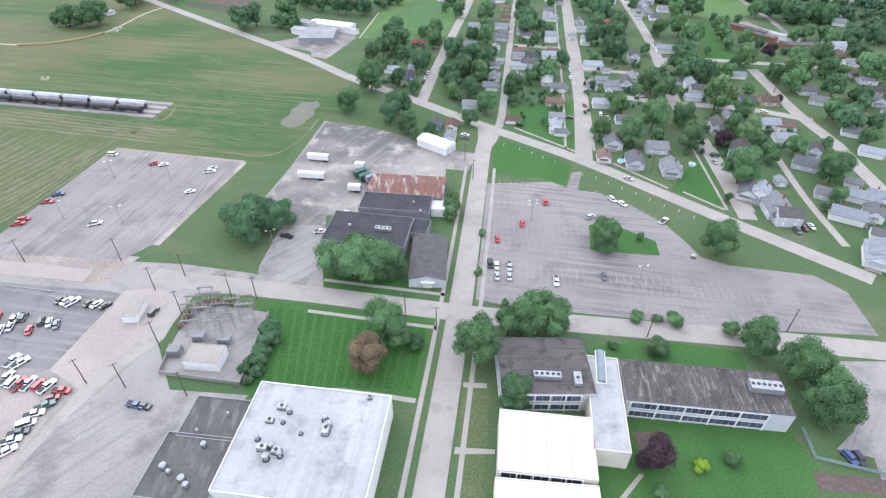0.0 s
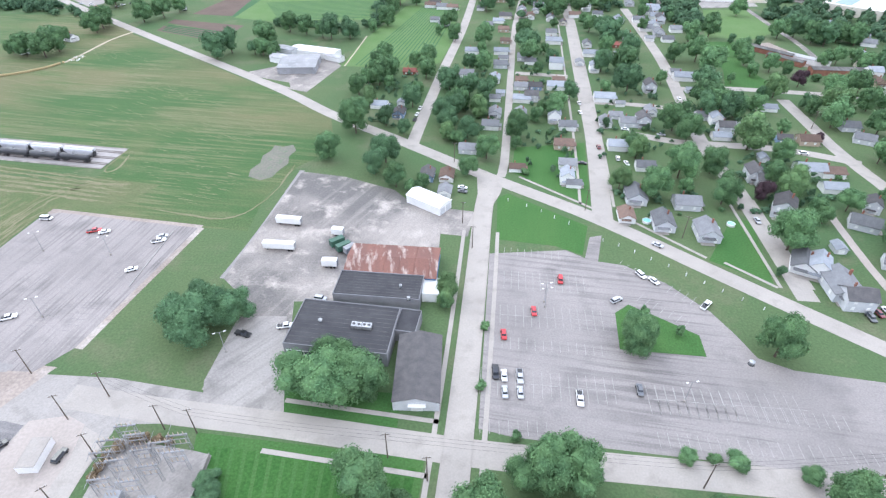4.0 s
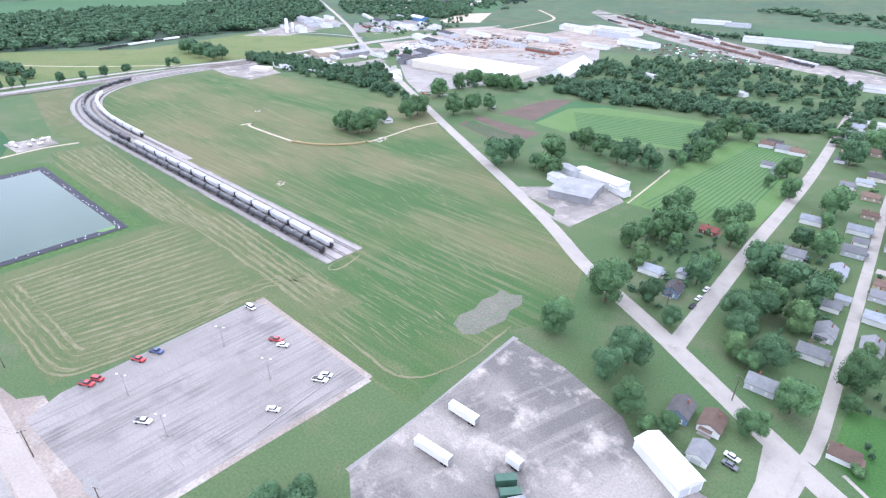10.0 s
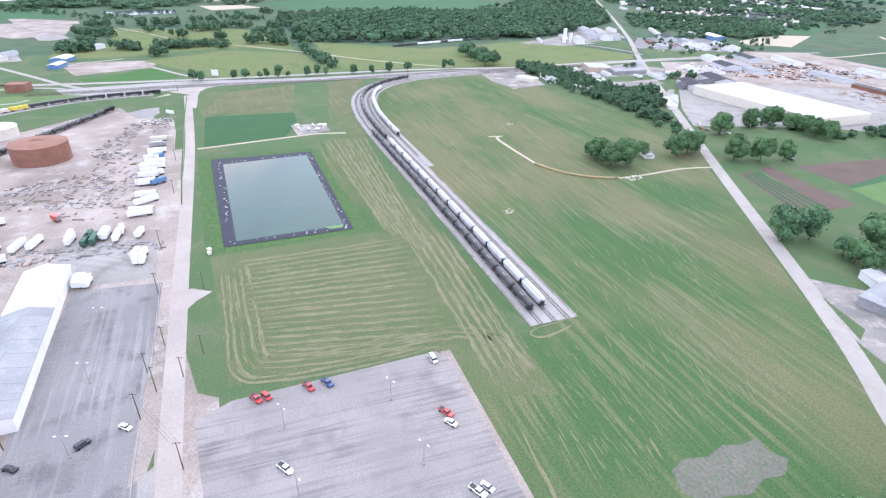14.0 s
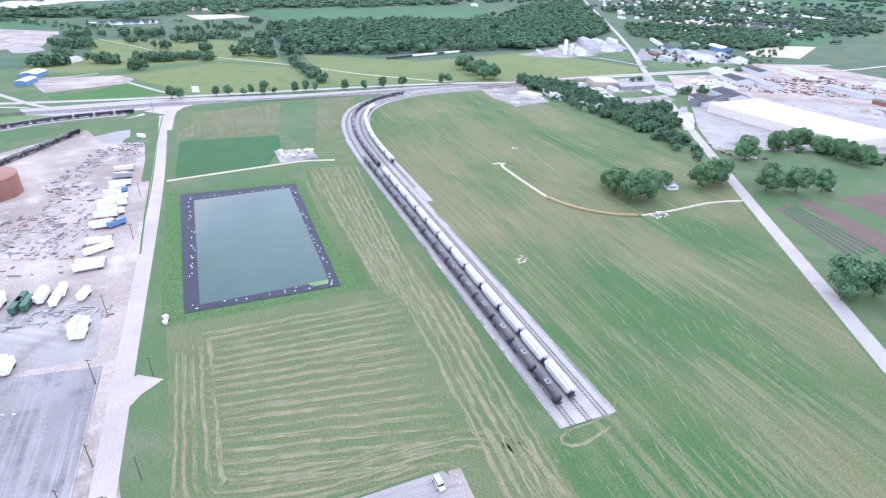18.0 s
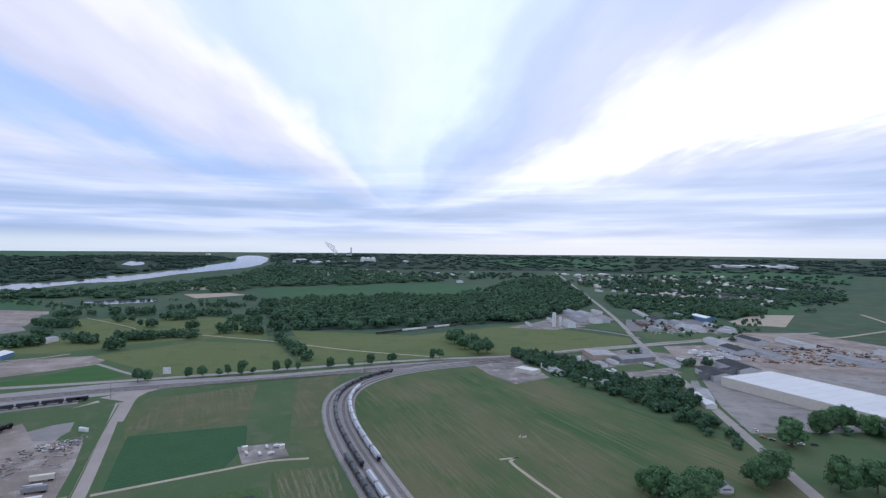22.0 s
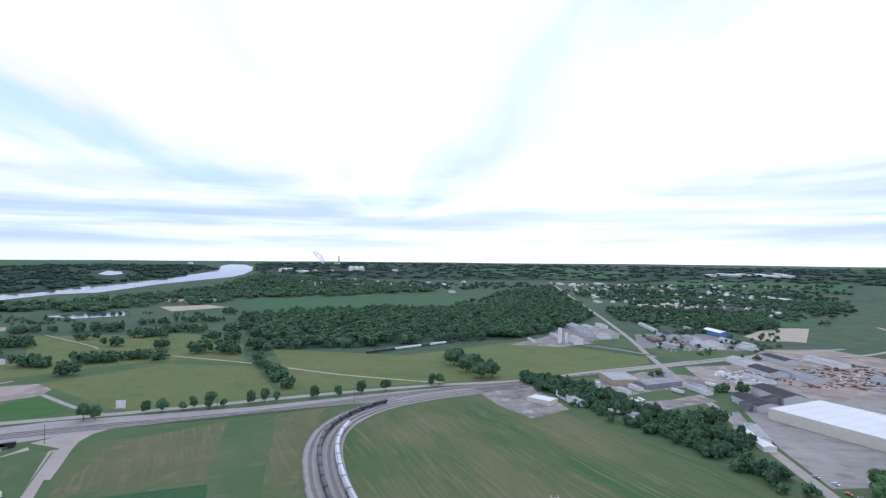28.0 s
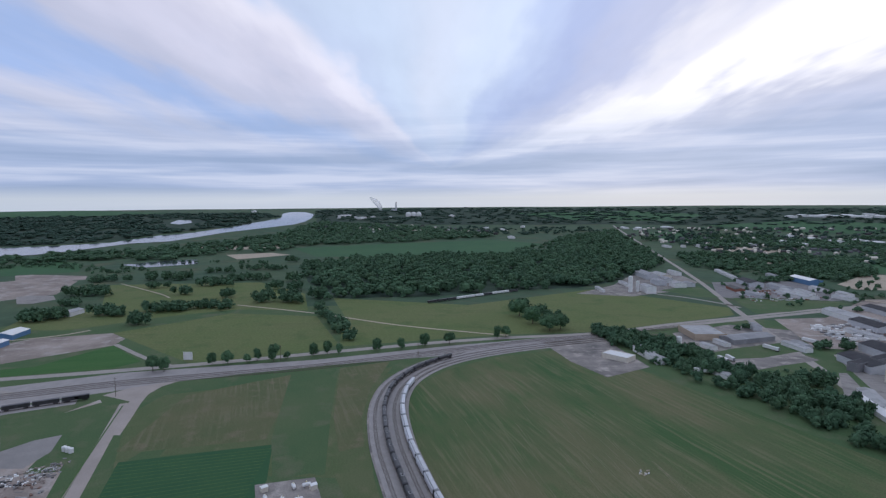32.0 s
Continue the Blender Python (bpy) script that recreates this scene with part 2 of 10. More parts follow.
GRASS = mat("grass", (0.064, 0.109, 0.048), (0.086, 0.119, 0.056), 0.95, scale=0.014, fine=1.2, bump=0.1, third=(0.110, 0.124, 0.072), grainy=0.16)
LAWN = mat("lawn", (0.044, 0.108, 0.031), (0.060, 0.124, 0.038), 0.95, scale=0.06, fine=1.6, bump=0.05, stretch=(80, 4), grainy=0.2)
HAY = mat("mown_hay", (0.084, 0.114, 0.050), (0.104, 0.122, 0.060), 0.95, scale=0.03, fine=1.4, bump=0.08, third=(0.122, 0.129, 0.070), grainy=0.24)
FIELD = mat("field_grass", (0.054, 0.102, 0.038), (0.126, 0.126, 0.066), 0.95, scale=0.022, fine=1.3, bump=0.08, third=(0.076, 0.116, 0.046), stretch=(170.5, 3), grainy=0.24, streak=(170.5, 2.6, (0.178, 0.164, 0.098), 0.5),
            zones=((-344, 382, 150, 0.08), (-284, 414, 90, 0.10), (-120, 290, 130, -0.10), (-219, 380, 150, -0.06), (-109.0, 346.7, 45, 0.16), (-160.9, 312.9, 26, 0.18), (-240.5, 417.5, 45, 0.16), (-287.3, 404.5, 60, 0.1), (-115.3, 308.7, 50, -0.16), (-121.8, 272.2, 35, -0.12), (-200.4, 371.0, 55, -0.16), (-231.7, 462.1, 45, -0.18), (-438.1, 622.5, 60, -0.14), (-444.0, 407.7, 70, 0.1)))
STUB = mat("brown_stubble", (0.118, 0.118, 0.062), (0.092, 0.110, 0.052), 0.95, scale=0.03, fine=1.2, bump=0.06, third=(0.140, 0.128, 0.078), grainy=0.18, streak=(172, 2.6, (0.165, 0.150, 0.096), 0.5))
MEADOW = mat("meadow", (0.110, 0.142, 0.052), (0.132, 0.148, 0.062), 0.95, scale=0.01, fine=0.4, third=(0.086, 0.126, 0.046), grainy=0.18, streak=(60, 5.0, (0.085, 0.105, 0.045), 0.3))
STRIPE = mat("hay_stripe", (0.190, 0.176, 0.112), (0.142, 0.142, 0.082), 0.95, scale=0.25, fine=2.0, grainy=0.25)
STRIPEM = mat("hay_band", (0.120, 0.128, 0.066), (0.096, 0.118, 0.056), 0.95, scale=0.07, fine=1.4, third=(0.142, 0.140, 0.080), grainy=0.24)
TALL = mat("tall_weeds", (0.052, 0.100, 0.036), (0.080, 0.128, 0.048), 0.95, scale=0.35, fine=1.4, bump=0.3, grainy=0.3)
CROP = mat("crop_rows", (0.032, 0.085, 0.038), (0.040, 0.095, 0.040), 0.9, scale=0.06, fine=1.0, bump=0.2)
BEANS = mat("bean_field", (0.042, 0.10, 0.045), (0.050, 0.11, 0.048), 0.9, scale=0.01, fine=0.3)
CORN = mat("young_corn", (0.085, 0.15, 0.05), (0.10, 0.16, 0.062), 0.9, scale=0.05, fine=0.8)
SOIL = mat("tilled_soil", (0.120, 0.090, 0.075), (0.098, 0.075, 0.062), 0.95, scale=0.05, fine=1.0)
DIRT = mat("bare_dirt", (0.325, 0.278, 0.246), (0.205, 0.172, 0.150), 0.95, scale=0.02, fine=1.0, third=(0.37, 0.34, 0.315), grainy=0.18, streak=(75, 4, (0.20, 0.172, 0.155), 0.42),
           zones=((-438, 107, 60, 0.12), (-598, 134, 40, 0.12), (-442, 168, 40, -0.15), (-380, 144, 40, -0.15)))
SAND = mat("sandy_ground", (0.40, 0.345, 0.27), (0.34, 0.29, 0.225), 0.95, scale=0.05, fine=0.9)
CONC = mat("road_concrete", (0.325, 0.298, 0.270), (0.285, 0.262, 0.240), 0.9, scale=0.06, fine=2.0, third=(0.255, 0.235, 0.215), grainy=0.08)
YARDC = mat("yard_concrete", (0.300, 0.280, 0.262), (0.235, 0.219, 0.206), 0.9, scale=0.03, fine=1.5, third=(0.185, 0.172, 0.162), grainy=0.12, streak=(48, 2.5, (0.15, 0.14, 0.132), 0.4))
ASPH = mat("worn_asphalt", (0.258, 0.237, 0.228), (0.205, 0.189, 0.183), 0.92, scale=0.03, fine=1.8, third=(0.180, 0.167, 0.162), grainy=0.14, streak=(170, 1.6, (0.105, 0.098, 0.097), 0.55))
DASPH = mat("dark_asphalt", (0.165, 0.157, 0.158), (0.215, 0.204, 0.201), 0.92, scale=0.03, fine=1.8, third=(0.130, 0.125, 0.127), grainy=0.16, streak=(172, 2.4, (0.27, 0.255, 0.248), 0.7))
GRAVEL = mat("gravel", (0.272, 0.247, 0.228), (0.135, 0.127, 0.122), 0.95, scale=0.035, fine=1.4, bump=0.03, third=(0.37, 0.335, 0.305), grainy=0.18, streak=(62, 3.0, (0.34, 0.31, 0.28), 0.3),
             zones=((-38, 264, 30, 0.20), (-63, 281, 24, 0.22), (-26, 210, 16, 0.24), (-16, 232, 22, -0.15), (-65, 204, 16, 0.2)))
CINDER = mat("dark_gravel", (0.205, 0.195, 0.19), (0.26, 0.245, 0.235), 0.95, scale=0.05, fine=1.2)
BALLAST = mat("ballast", (0.315, 0.295, 0.285), (0.265, 0.248, 0.24), 0.95, scale=0.15, fine=2.0, bump=0.05, grainy=0.15)
RAIL = mat("rail_steel", (0.16, 0.13, 0.11), (0.12, 0.095, 0.08), 0.6, 0.6, scale=1)
TIE = mat("rail_tie", (0.19, 0.172, 0.155), (0.15, 0.137, 0.124), 0.9, scale=1)
PAINTW = mat("line_paint", (0.34, 0.33, 0.315), (0.27, 0.26, 0.25), 0.85, scale=0.3)
PAINTY = mat("yellow_paint", (0.55, 0.42, 0.12), (0.45, 0.35, 0.12), 0.8, scale=0.5)
LINER = mat("pond_liner", (0.022, 0.023, 0.036), (0.032, 0.033, 0.048), 0.7, scale=0.2, fine=1.5, shine=0.25)
TAR = mat("dark_roof", (0.045, 0.045, 0.05), (0.062, 0.062, 0.066), 0.85, scale=0.15, fine=2.0)
TARO = mat("old_tar_roof", (0.12, 0.115, 0.11), (0.075, 0.072, 0.07), 0.85, scale=0.12, fine=1.2, third=(0.17, 0.165, 0.155), stretch=(95, 3))
WROOF = mat("white_roof", (0.385, 0.385, 0.388), (0.315, 0.315, 0.318), 0.75, scale=0.05, fine=0.8, third=(0.235, 0.235, 0.235), grainy=0.08, streak=(83, 2.2, (0.24, 0.24, 0.235), 0.45))
CLEANW = mat("clean_white_roof", (0.62, 0.62, 0.62), (0.55, 0.55, 0.55), 0.7, scale=0.05, fine=1.0, grainy=0.03)
RUST = mat("rusty_roof", (0.175, 0.080, 0.060), (0.130, 0.064, 0.052), 0.8, 0.1, scale=0.15, fine=1.5, third=(0.37, 0.31, 0.275), stretch=(95, 4))
RUSTT = mat("rust_tank", (0.24, 0.115, 0.080), (0.19, 0.09, 0.062), 0.75, 0.1, scale=0.15, fine=1.0)
GALV = mat("galvanised", (0.262, 0.264, 0.272), (0.205, 0.207, 0.214), 0.7, 0.0, scale=0.06, fine=1.5, shine=0.2, third=(0.30, 0.305, 0.32))
WHITE = mat("white_paint", (0.70, 0.70, 0.69), (0.62, 0.62, 0.61), 0.55, scale=0.2, fine=2.0, grainy=0.04)
CREAM = mat("cream_siding", (0.60, 0.56, 0.48), (0.54, 0.50, 0.43), 0.7, scale=0.3)
GREYS = mat("grey_siding", (0.50, 0.51, 0.53), (0.44, 0.45, 0.47), 0.7, scale=0.3)
BLUES = mat("blue_siding", (0.20, 0.28, 0.40), (0.17, 0.24, 0.35), 0.7, scale=0.3)
TANS = mat("tan_siding", (0.42, 0.34, 0.26), (0.36, 0.29, 0.22), 0.7, scale=0.3)
BRICK = mat("red_brick", (0.26, 0.12, 0.085), (0.20, 0.095, 0.07), 0.9, scale=0.5, fine=6.0)
SHG = mat("grey_shingle", (0.175, 0.178, 0.186), (0.140, 0.142, 0.150), 0.9, scale=0.4, fine=2.0, vary=0.3)
SHD = mat("dark_shingle", (0.075, 0.072, 0.075), (0.10, 0.095, 0.095), 0.9, scale=0.4, fine=3.0, vary=0.25)
SHB = mat("brown_shingle", (0.15, 0.105, 0.085), (0.12, 0.085, 0.07), 0.9, scale=0.4, fine=3.0, vary=0.25)
SHR = mat("red_shingle", (0.23, 0.085, 0.07), (0.18, 0.07, 0.06), 0.9, scale=0.4, fine=3.0, vary=0.2)
SHL = mat("pale_shingle", (0.26, 0.275, 0.30), (0.21, 0.225, 0.25), 0.9, scale=0.4, fine=3.0, vary=0.2)
WOODP = mat("pole_wood", (0.13, 0.105, 0.085), (0.09, 0.075, 0.06), 0.9, scale=0.8)
BARK = mat("bark", (0.11, 0.088, 0.068), (0.08, 0.062, 0.05), 0.95, scale=1.0)
LEAF = mat("leaves", (0.104, 0.184, 0.078), (0.068, 0.132, 0.060), 0.8, scale=0.25, fine=1.2, vary=0.25, leafy=0.3, shine=0.15)
LEAFD = mat("dark_leaves", (0.082, 0.150, 0.072), (0.057, 0.111, 0.057), 0.8, scale=0.25, fine=1.2, vary=0.25, leafy=0.3, shine=0.15)
LEAFB = mat("bright_leaves", (0.112, 0.182, 0.074), (0.080, 0.144, 0.060), 0.8, scale=0.25, fine=1.2, vary=0.2, leafy=0.3, shine=0.2)
LEAFR = mat("brown_leaves", (0.185, 0.140, 0.088), (0.135, 0.10, 0.065), 0.85, scale=0.3, fine=1.5, leafy=0.3, shine=0.15)
LEAFP = mat("purple_leaves", (0.066, 0.042, 0.050), (0.042, 0.027, 0.033), 0.8, scale=0.3, fine=1.5)
LEAFY = mat("lime_leaves", (0.22, 0.32, 0.03), (0.17, 0.26, 0.03), 0.8, scale=0.3, fine=1.5)
WOODS = mat("wood_leaves", (0.076, 0.134, 0.072), (0.053, 0.101, 0.058), 0.85, scale=0.03, fine=0.35, third=(0.064, 0.108, 0.055), leafy=0.3, shine=0.15)
TANKB = mat("black_tank", (0.030, 0.030, 0.034), (0.045, 0.045, 0.05), 0.45, scale=0.4, fine=2.0, vary=0.3)
HOPW = mat("hopper_grey", (0.56, 0.57, 0.60), (0.48, 0.49, 0.52), 0.55, scale=0.3, fine=2.0, vary=0.12)
BLACK = mat("black_metal", (0.025, 0.025, 0.027), (0.04, 0.04, 0.042), 0.6, scale=1)
RUBBER = mat("rubber", (0.02, 0.02, 0.02), (0.03, 0.03, 0.03), 0.8, scale=1)
GLASSD = mat("window_glass", (0.03, 0.035, 0.045), (0.045, 0.05, 0.06), 0.12, scale=0.5)
BLUEG = mat("blue_panel", (0.10, 0.20, 0.36), (0.085, 0.17, 0.31), 0.6, scale=0.5)
STONE = mat("riprap", (0.46, 0.42, 0.33), (0.36, 0.33, 0.26), 0.9, scale=0.4, fine=2.0)
ORANGE = mat("orange_paint", (0.50, 0.14, 0.04), (0.42, 0.12, 0.04), 0.6, scale=0.5)
YELLOW = mat("yellow_metal", (0.60, 0.48, 0.05), (0.5, 0.4, 0.05), 0.6, scale=0.5)
GREENM = mat("green_metal", (0.04, 0.10, 0.07), (0.03, 0.08, 0.05), 0.6, scale=0.5)
POOLW = mat("pool_water", (0.25, 0.50, 0.52), (0.22, 0.45, 0.48), 0.1, scale=0.3)
HAYB = mat("hay_bale", (0.42, 0.34, 0.19), (0.33, 0.26, 0.14), 0.95, scale=1.0, fine=5.0)
COAL = mat("coal_heap", (0.03, 0.03, 0.035), (0.04, 0.04, 0.045), 0.9, scale=0.05)


def car_paint(name, c):
    m = mat(name, c, tuple(v * 0.93 for v in c), 0.3, 0.1, scale=1.0)
    m.node_tree.nodes["Principled BSDF"].inputs["Coat Weight"].default_value = 0.5
    return m


CARS = {k: car_paint("paint_" + k, c) for k, c in dict(
    white=(0.74, 0.74, 0.74), silver=(0.42, 0.43, 0.45), black=(0.02, 0.02, 0.022), red=(0.42, 0.03, 0.03),
    blue=(0.04, 0.07, 0.20), grey=(0.12, 0.125, 0.13), maroon=(0.16, 0.03, 0.035), green=(0.03, 0.12, 0.09)).items()}


def water(name, c, rough):
    m = mat(name, c, tuple(v * 0.8 for v in c), rough, scale=0.01, fine=0.05)
    b = m.node_tree.nodes["Principled BSDF"]
    b.inputs["IOR"].default_value = 1.33
    b.inputs["Specular IOR Level"].default_value = 0.6
    n, link = m.node_tree.nodes.new, m.node_tree.links.new
    t, bp = n("ShaderNodeTexNoise"), n("ShaderNodeBump")
    t.inputs["Scale"].default_value, t.inputs["Detail"].default_value = 0.6, 3
    bp.inputs["Strength"].default_value, bp.inputs["Distance"].default_value = 0.05, 0.05
    link(n("ShaderNodeNewGeometry").outputs["Position"], t.inputs["Vector"])
    link(t.outputs["Fac"], bp.inputs["Height"])
    link(bp.outputs[0], b.inputs["Normal"])
    return m


POND = water("pond_water", (0.026, 0.062, 0.046), 0.06)
RIVER = water("river_water", (0.06, 0.07, 0.085), 0.10)
MUD = mat("wet_mud", (0.106, 0.098, 0.072), (0.076, 0.079, 0.053), 0.5, scale=0.12, fine=1.0, third=(0.064, 0.098, 0.042), shine=0.4, grainy=0.3)
# wood leaves shifted to blue-grey: distance haze painted into the base colour
WOODSHAZE = mat("hazed_wood_leaves", (0.054, 0.090, 0.064), (0.037, 0.067, 0.050), 0.9, scale=0.01, fine=0.1)
LAWN2 = mat("rough_lawn", (0.095, 0.150, 0.058), (0.112, 0.160, 0.066), 0.95, scale=0.03, fine=0.6, grainy=0.18)
BROWNR = mat("brown_tar_roof", (0.085, 0.077, 0.073), (0.110, 0.101, 0.096), 0.8, scale=0.10, fine=1.6, third=(0.048, 0.045, 0.045), grainy=0.15)
LONGR = mat("weathered_roof", (0.098, 0.088, 0.083), (0.062, 0.057, 0.055), 0.9, scale=0.35, fine=1.5, third=(0.19, 0.178, 0.168), stretch=(84, 4.5), grainy=0.2)
GLASSB = mat("blue_grey_glass", (0.085, 0.11, 0.155), (0.06, 0.075, 0.11), 0.2, scale=0.6, vary=0.4)
GLASSP = mat("clouded_glass", (0.20, 0.235, 0.25), (0.15, 0.175, 0.19), 0.15, scale=0.4)
TERRA = mat("brown_tiles", (0.118, 0.086, 0.076), (0.092, 0.069, 0.062), 0.9, scale=0.4, fine=4.0, third=(0.15, 0.115, 0.10))
MESHF = mat("pale_green_fence", (0.26, 0.34, 0.33), (0.21, 0.28, 0.275), 0.8, scale=0.4)
ZINC = mat("bright_zinc", (0.42, 0.43, 0.44), (0.28, 0.285, 0.29), 0.45, 0.5, scale=1.5)
LAWNB = mat("lawn_stripe", (0.036, 0.098, 0.024), (0.046, 0.110, 0.029), 0.95, scale=0.1, fine=1.2, grainy=0.25)
CONCP = mat("pale_worn_ground", (0.30, 0.278, 0.258), (0.255, 0.238, 0.222), 0.93, scale=0.2, fine=0.9, grainy=0.3)
PINK = mat("pale_dirt_road", (0.345, 0.305, 0.278), (0.29, 0.256, 0.232), 0.95, scale=0.05, fine=1.2, grainy=0.1)
ASPHW = mat("worn_lot_asphalt", (0.270, 0.246, 0.236), (0.215, 0.197, 0.19), 0.92, scale=0.03, fine=1.8, third=(0.190, 0.175, 0.17), grainy=0.14, streak=(79, 1.4, (0.105, 0.097, 0.096), 0.7))
# near-black green: the shade under the crowns is painted into this colour
FLOORSHADE = mat("painted_floor_shade", (0.030, 0.050, 0.038), (0.045, 0.068, 0.044), 0.95, scale=0.006, fine=0.05)
RUSTD = mat("dusty_rust", (0.20, 0.13, 0.105), (0.16, 0.11, 0.09), 0.9, scale=0.3)
# far land, its colour lightened to stand in for haze
FARLAND = mat("hazed_farmland", (0.050, 0.088, 0.054), (0.070, 0.104, 0.058), 0.95, scale=0.004, fine=0.03, third=(0.085, 0.095, 0.055), grainy=0.15)
GREYD = mat("dark_grey_wall", (0.21, 0.21, 0.22), (0.17, 0.17, 0.18), 0.8, scale=0.2)

# ---- builders ----
MID = (-118.0, 128.0)


def hgt(x, y):
    """The height of the land: flat near by, rising to low hills far off."""
    u = min(max((math.hypot(x - MID[0], y - MID[1]) - 1500) / 3300, 0), 1)
    return 108 * u * u * (3 - 2 * u)


def mesh_of(name, bm, material=None):
    me = bpy.data.meshes.new(name)
    bm.to_mesh(me)
    bm.free()
    for m in (material if isinstance(material, tuple) else (material,)):
        me.materials.append(m)
    return me


def part(name, bm, material, parent=None, label=""):
    ob = new(name, bm if isinstance(bm, bpy.types.Mesh) else mesh_of(name, bm, material))
    if parent:
        ob.parent = parent
    return tagged(ob, label) if label else ob


def thing(name, m, label, category, group=""):
    ob = new(name)
    ob.matrix_world = m
    ob.empty_display_size = 0.5
    return tagged(ob, label, category, group)


def box(bm, sx, sy, sz, x=0.0, y=0.0, z=0.0, rz=0.0, bevel=0.0, taper=0.0):
    """A box that stands on z, bevelled at its upright edges; taper narrows its top."""
    m = pose(x, y, z, 0, 0, rz)
    v = []
    for k, s in ((0.0, 1.0), (sz, 1.0 - taper)):
        for a, b in ((-1, -1), (1, -1), (1, 1), (-1, 1)):
            v.append(bm.verts.new(m @ Vector((a * sx / 2 * s, b * sy / 2 * s, k))))
    faces = [bm.faces.new([v[i] for i in f]) for f in ((3, 2, 1, 0), (4, 5, 6, 7), (0, 1, 5, 4), (1, 2, 6, 5), (2, 3, 7, 6), (3, 0, 4, 7))]
    if bevel:
        bmesh.ops.bevel(bm, geom=list({e for f in faces for e in f.edges}), offset=bevel, segments=1, affect="EDGES")
    return bm


def tube(bm, r0, r1, p, q, sides=8):
    """A round bar from p to q."""
    p, q = Vector(p), Vector(q)
    turn = (q - p).to_track_quat("Z", "Y").to_matrix()
    rings = []
    for c, r in ((p, r0), (q, r1)):
        rings.append([bm.verts.new(c + turn @ Vector((r * math.cos(6.2832 * k / sides), r * math.sin(6.2832 * k / sides), 0))) for k in range(sides)])
    for k in range(sides):
        j = (k + 1) % sides
        bm.faces.new((rings[0][k], rings[0][j], rings[1][j], rings[1][k]))
    bm.faces.new(rings[0][::-1])
    bm.faces.new(rings[1])
    return bm


def lathe(bm, profile, sides=24, x=0.0, y=0.0, z=0.0):
    """A round body turned from (radius, height) pairs."""
    rings = [[bm.verts.new((x + r * math.cos(6.2832 * k / sides), y + r * math.sin(6.2832 * k / sides), z + h)) for k in range(sides)] for r, h in profile]
    for a, b in zip(rings, rings[1:]):
        for k in range(sides):
            j = (k + 1) % sides
            bm.faces.new((a[k], a[j], b[j], b[k]))
    bm.faces.new(rings[-1])
    return bm


def gable(bm, w, l, z, rise, over=0.4, thick=0.18):
    """A gable roof over a body w wide (x) and l long (y), its ridge along y."""
    hw, hl, s = w / 2 + over, l / 2 + over, rise / (w / 2)
    drop = over * s
    v = []
    for y in (-hl, hl):
        v.append([bm.verts.new(c) for c in ((-hw, y, z - drop), (0, y, z + rise), (hw, y, z - drop), (hw, y, z - drop + thick), (0, y, z + rise + thick), (-hw, y, z - drop + thick))])
    a, b = v
    for i in range(6):
        j = (i + 1) % 6
        bm.faces.new((a[i], a[j], b[j], b[i]))
    for q in (a, b):
        bm.faces.new((q[0], q[1], q[4], q[5]))
        bm.faces.new((q[1], q[2], q[3], q[4]))
    return bm


def gable_body(bm, w, l, h, rise):
    """Walls with gable ends."""
    v = [[bm.verts.new(c) for c in ((-w / 2, y, 0), (w / 2, y, 0), (w / 2, y, h), (0, y, h + rise), (-w / 2, y, h))] for y in (-l / 2, l / 2)]
    for q in v:
        bm.faces.new(q)
    for i in range(5):
        j = (i + 1) % 5
        bm.faces.new((v[0][i], v[0][j], v[1][j], v[1][i]))
    return bm


def hip(bm, w, l, z, rise, over=0.4):
    hw, hl = w / 2 + over, l / 2 + over
    e = max(hl - hw, 0.2)
    v = [bm.verts.new(c) for c in ((-hw, -hl, z), (hw, -hl, z), (hw, hl, z), (-hw, hl, z), (0, -e, z + rise), (0, e, z + rise))]
    for f in ((0, 1, 4), (1, 2, 5, 4), (2, 3, 5), (3, 0, 4, 5), (3, 2, 1, 0)):
        bm.faces.new([v[i] for i in f])
    return bm


def patch(name, material, z, pts, label="", category="ground", kind="structure", far=False):
    """A level piece of ground with the outline pts."""
    bm = bmesh.new()
    vs = [bm.verts.new((x, y, z)) for x, y in pts]
    es = [bm.edges.new((vs[i], vs[(i + 1) % len(vs)])) for i in range(len(vs))]
    bmesh.ops.triangle_fill(bm, use_beauty=True, edges=es)
    if far:
        for axis in (0, 1):
            lo, hi = min(q[axis] for q in pts), max(q[axis] for q in pts)
            k = math.ceil(lo / 90)
            while k * 90 < hi:
                co, no = Vector((0, 0, 0)), Vector((0, 0, 0))
                co[axis], no[axis] = k * 90, 1
                bmesh.ops.bisect_plane(bm, geom=bm.verts[:] + bm.edges[:] + bm.faces[:], plane_co=co, plane_no=no)
                k += 1
        bmesh.ops.triangulate(bm, faces=bm.faces[:])
        for v in bm.verts:
            v.co.z = z + hgt(v.co.x, v.co.y)
    bmesh.ops.recalc_face_normals(bm, faces=bm.faces[:])
    for f in bm.faces:
        if f.normal.z < 0:
            f.normal_flip()
    return tagged(part(name, bm, material), label, category, kind=kind)


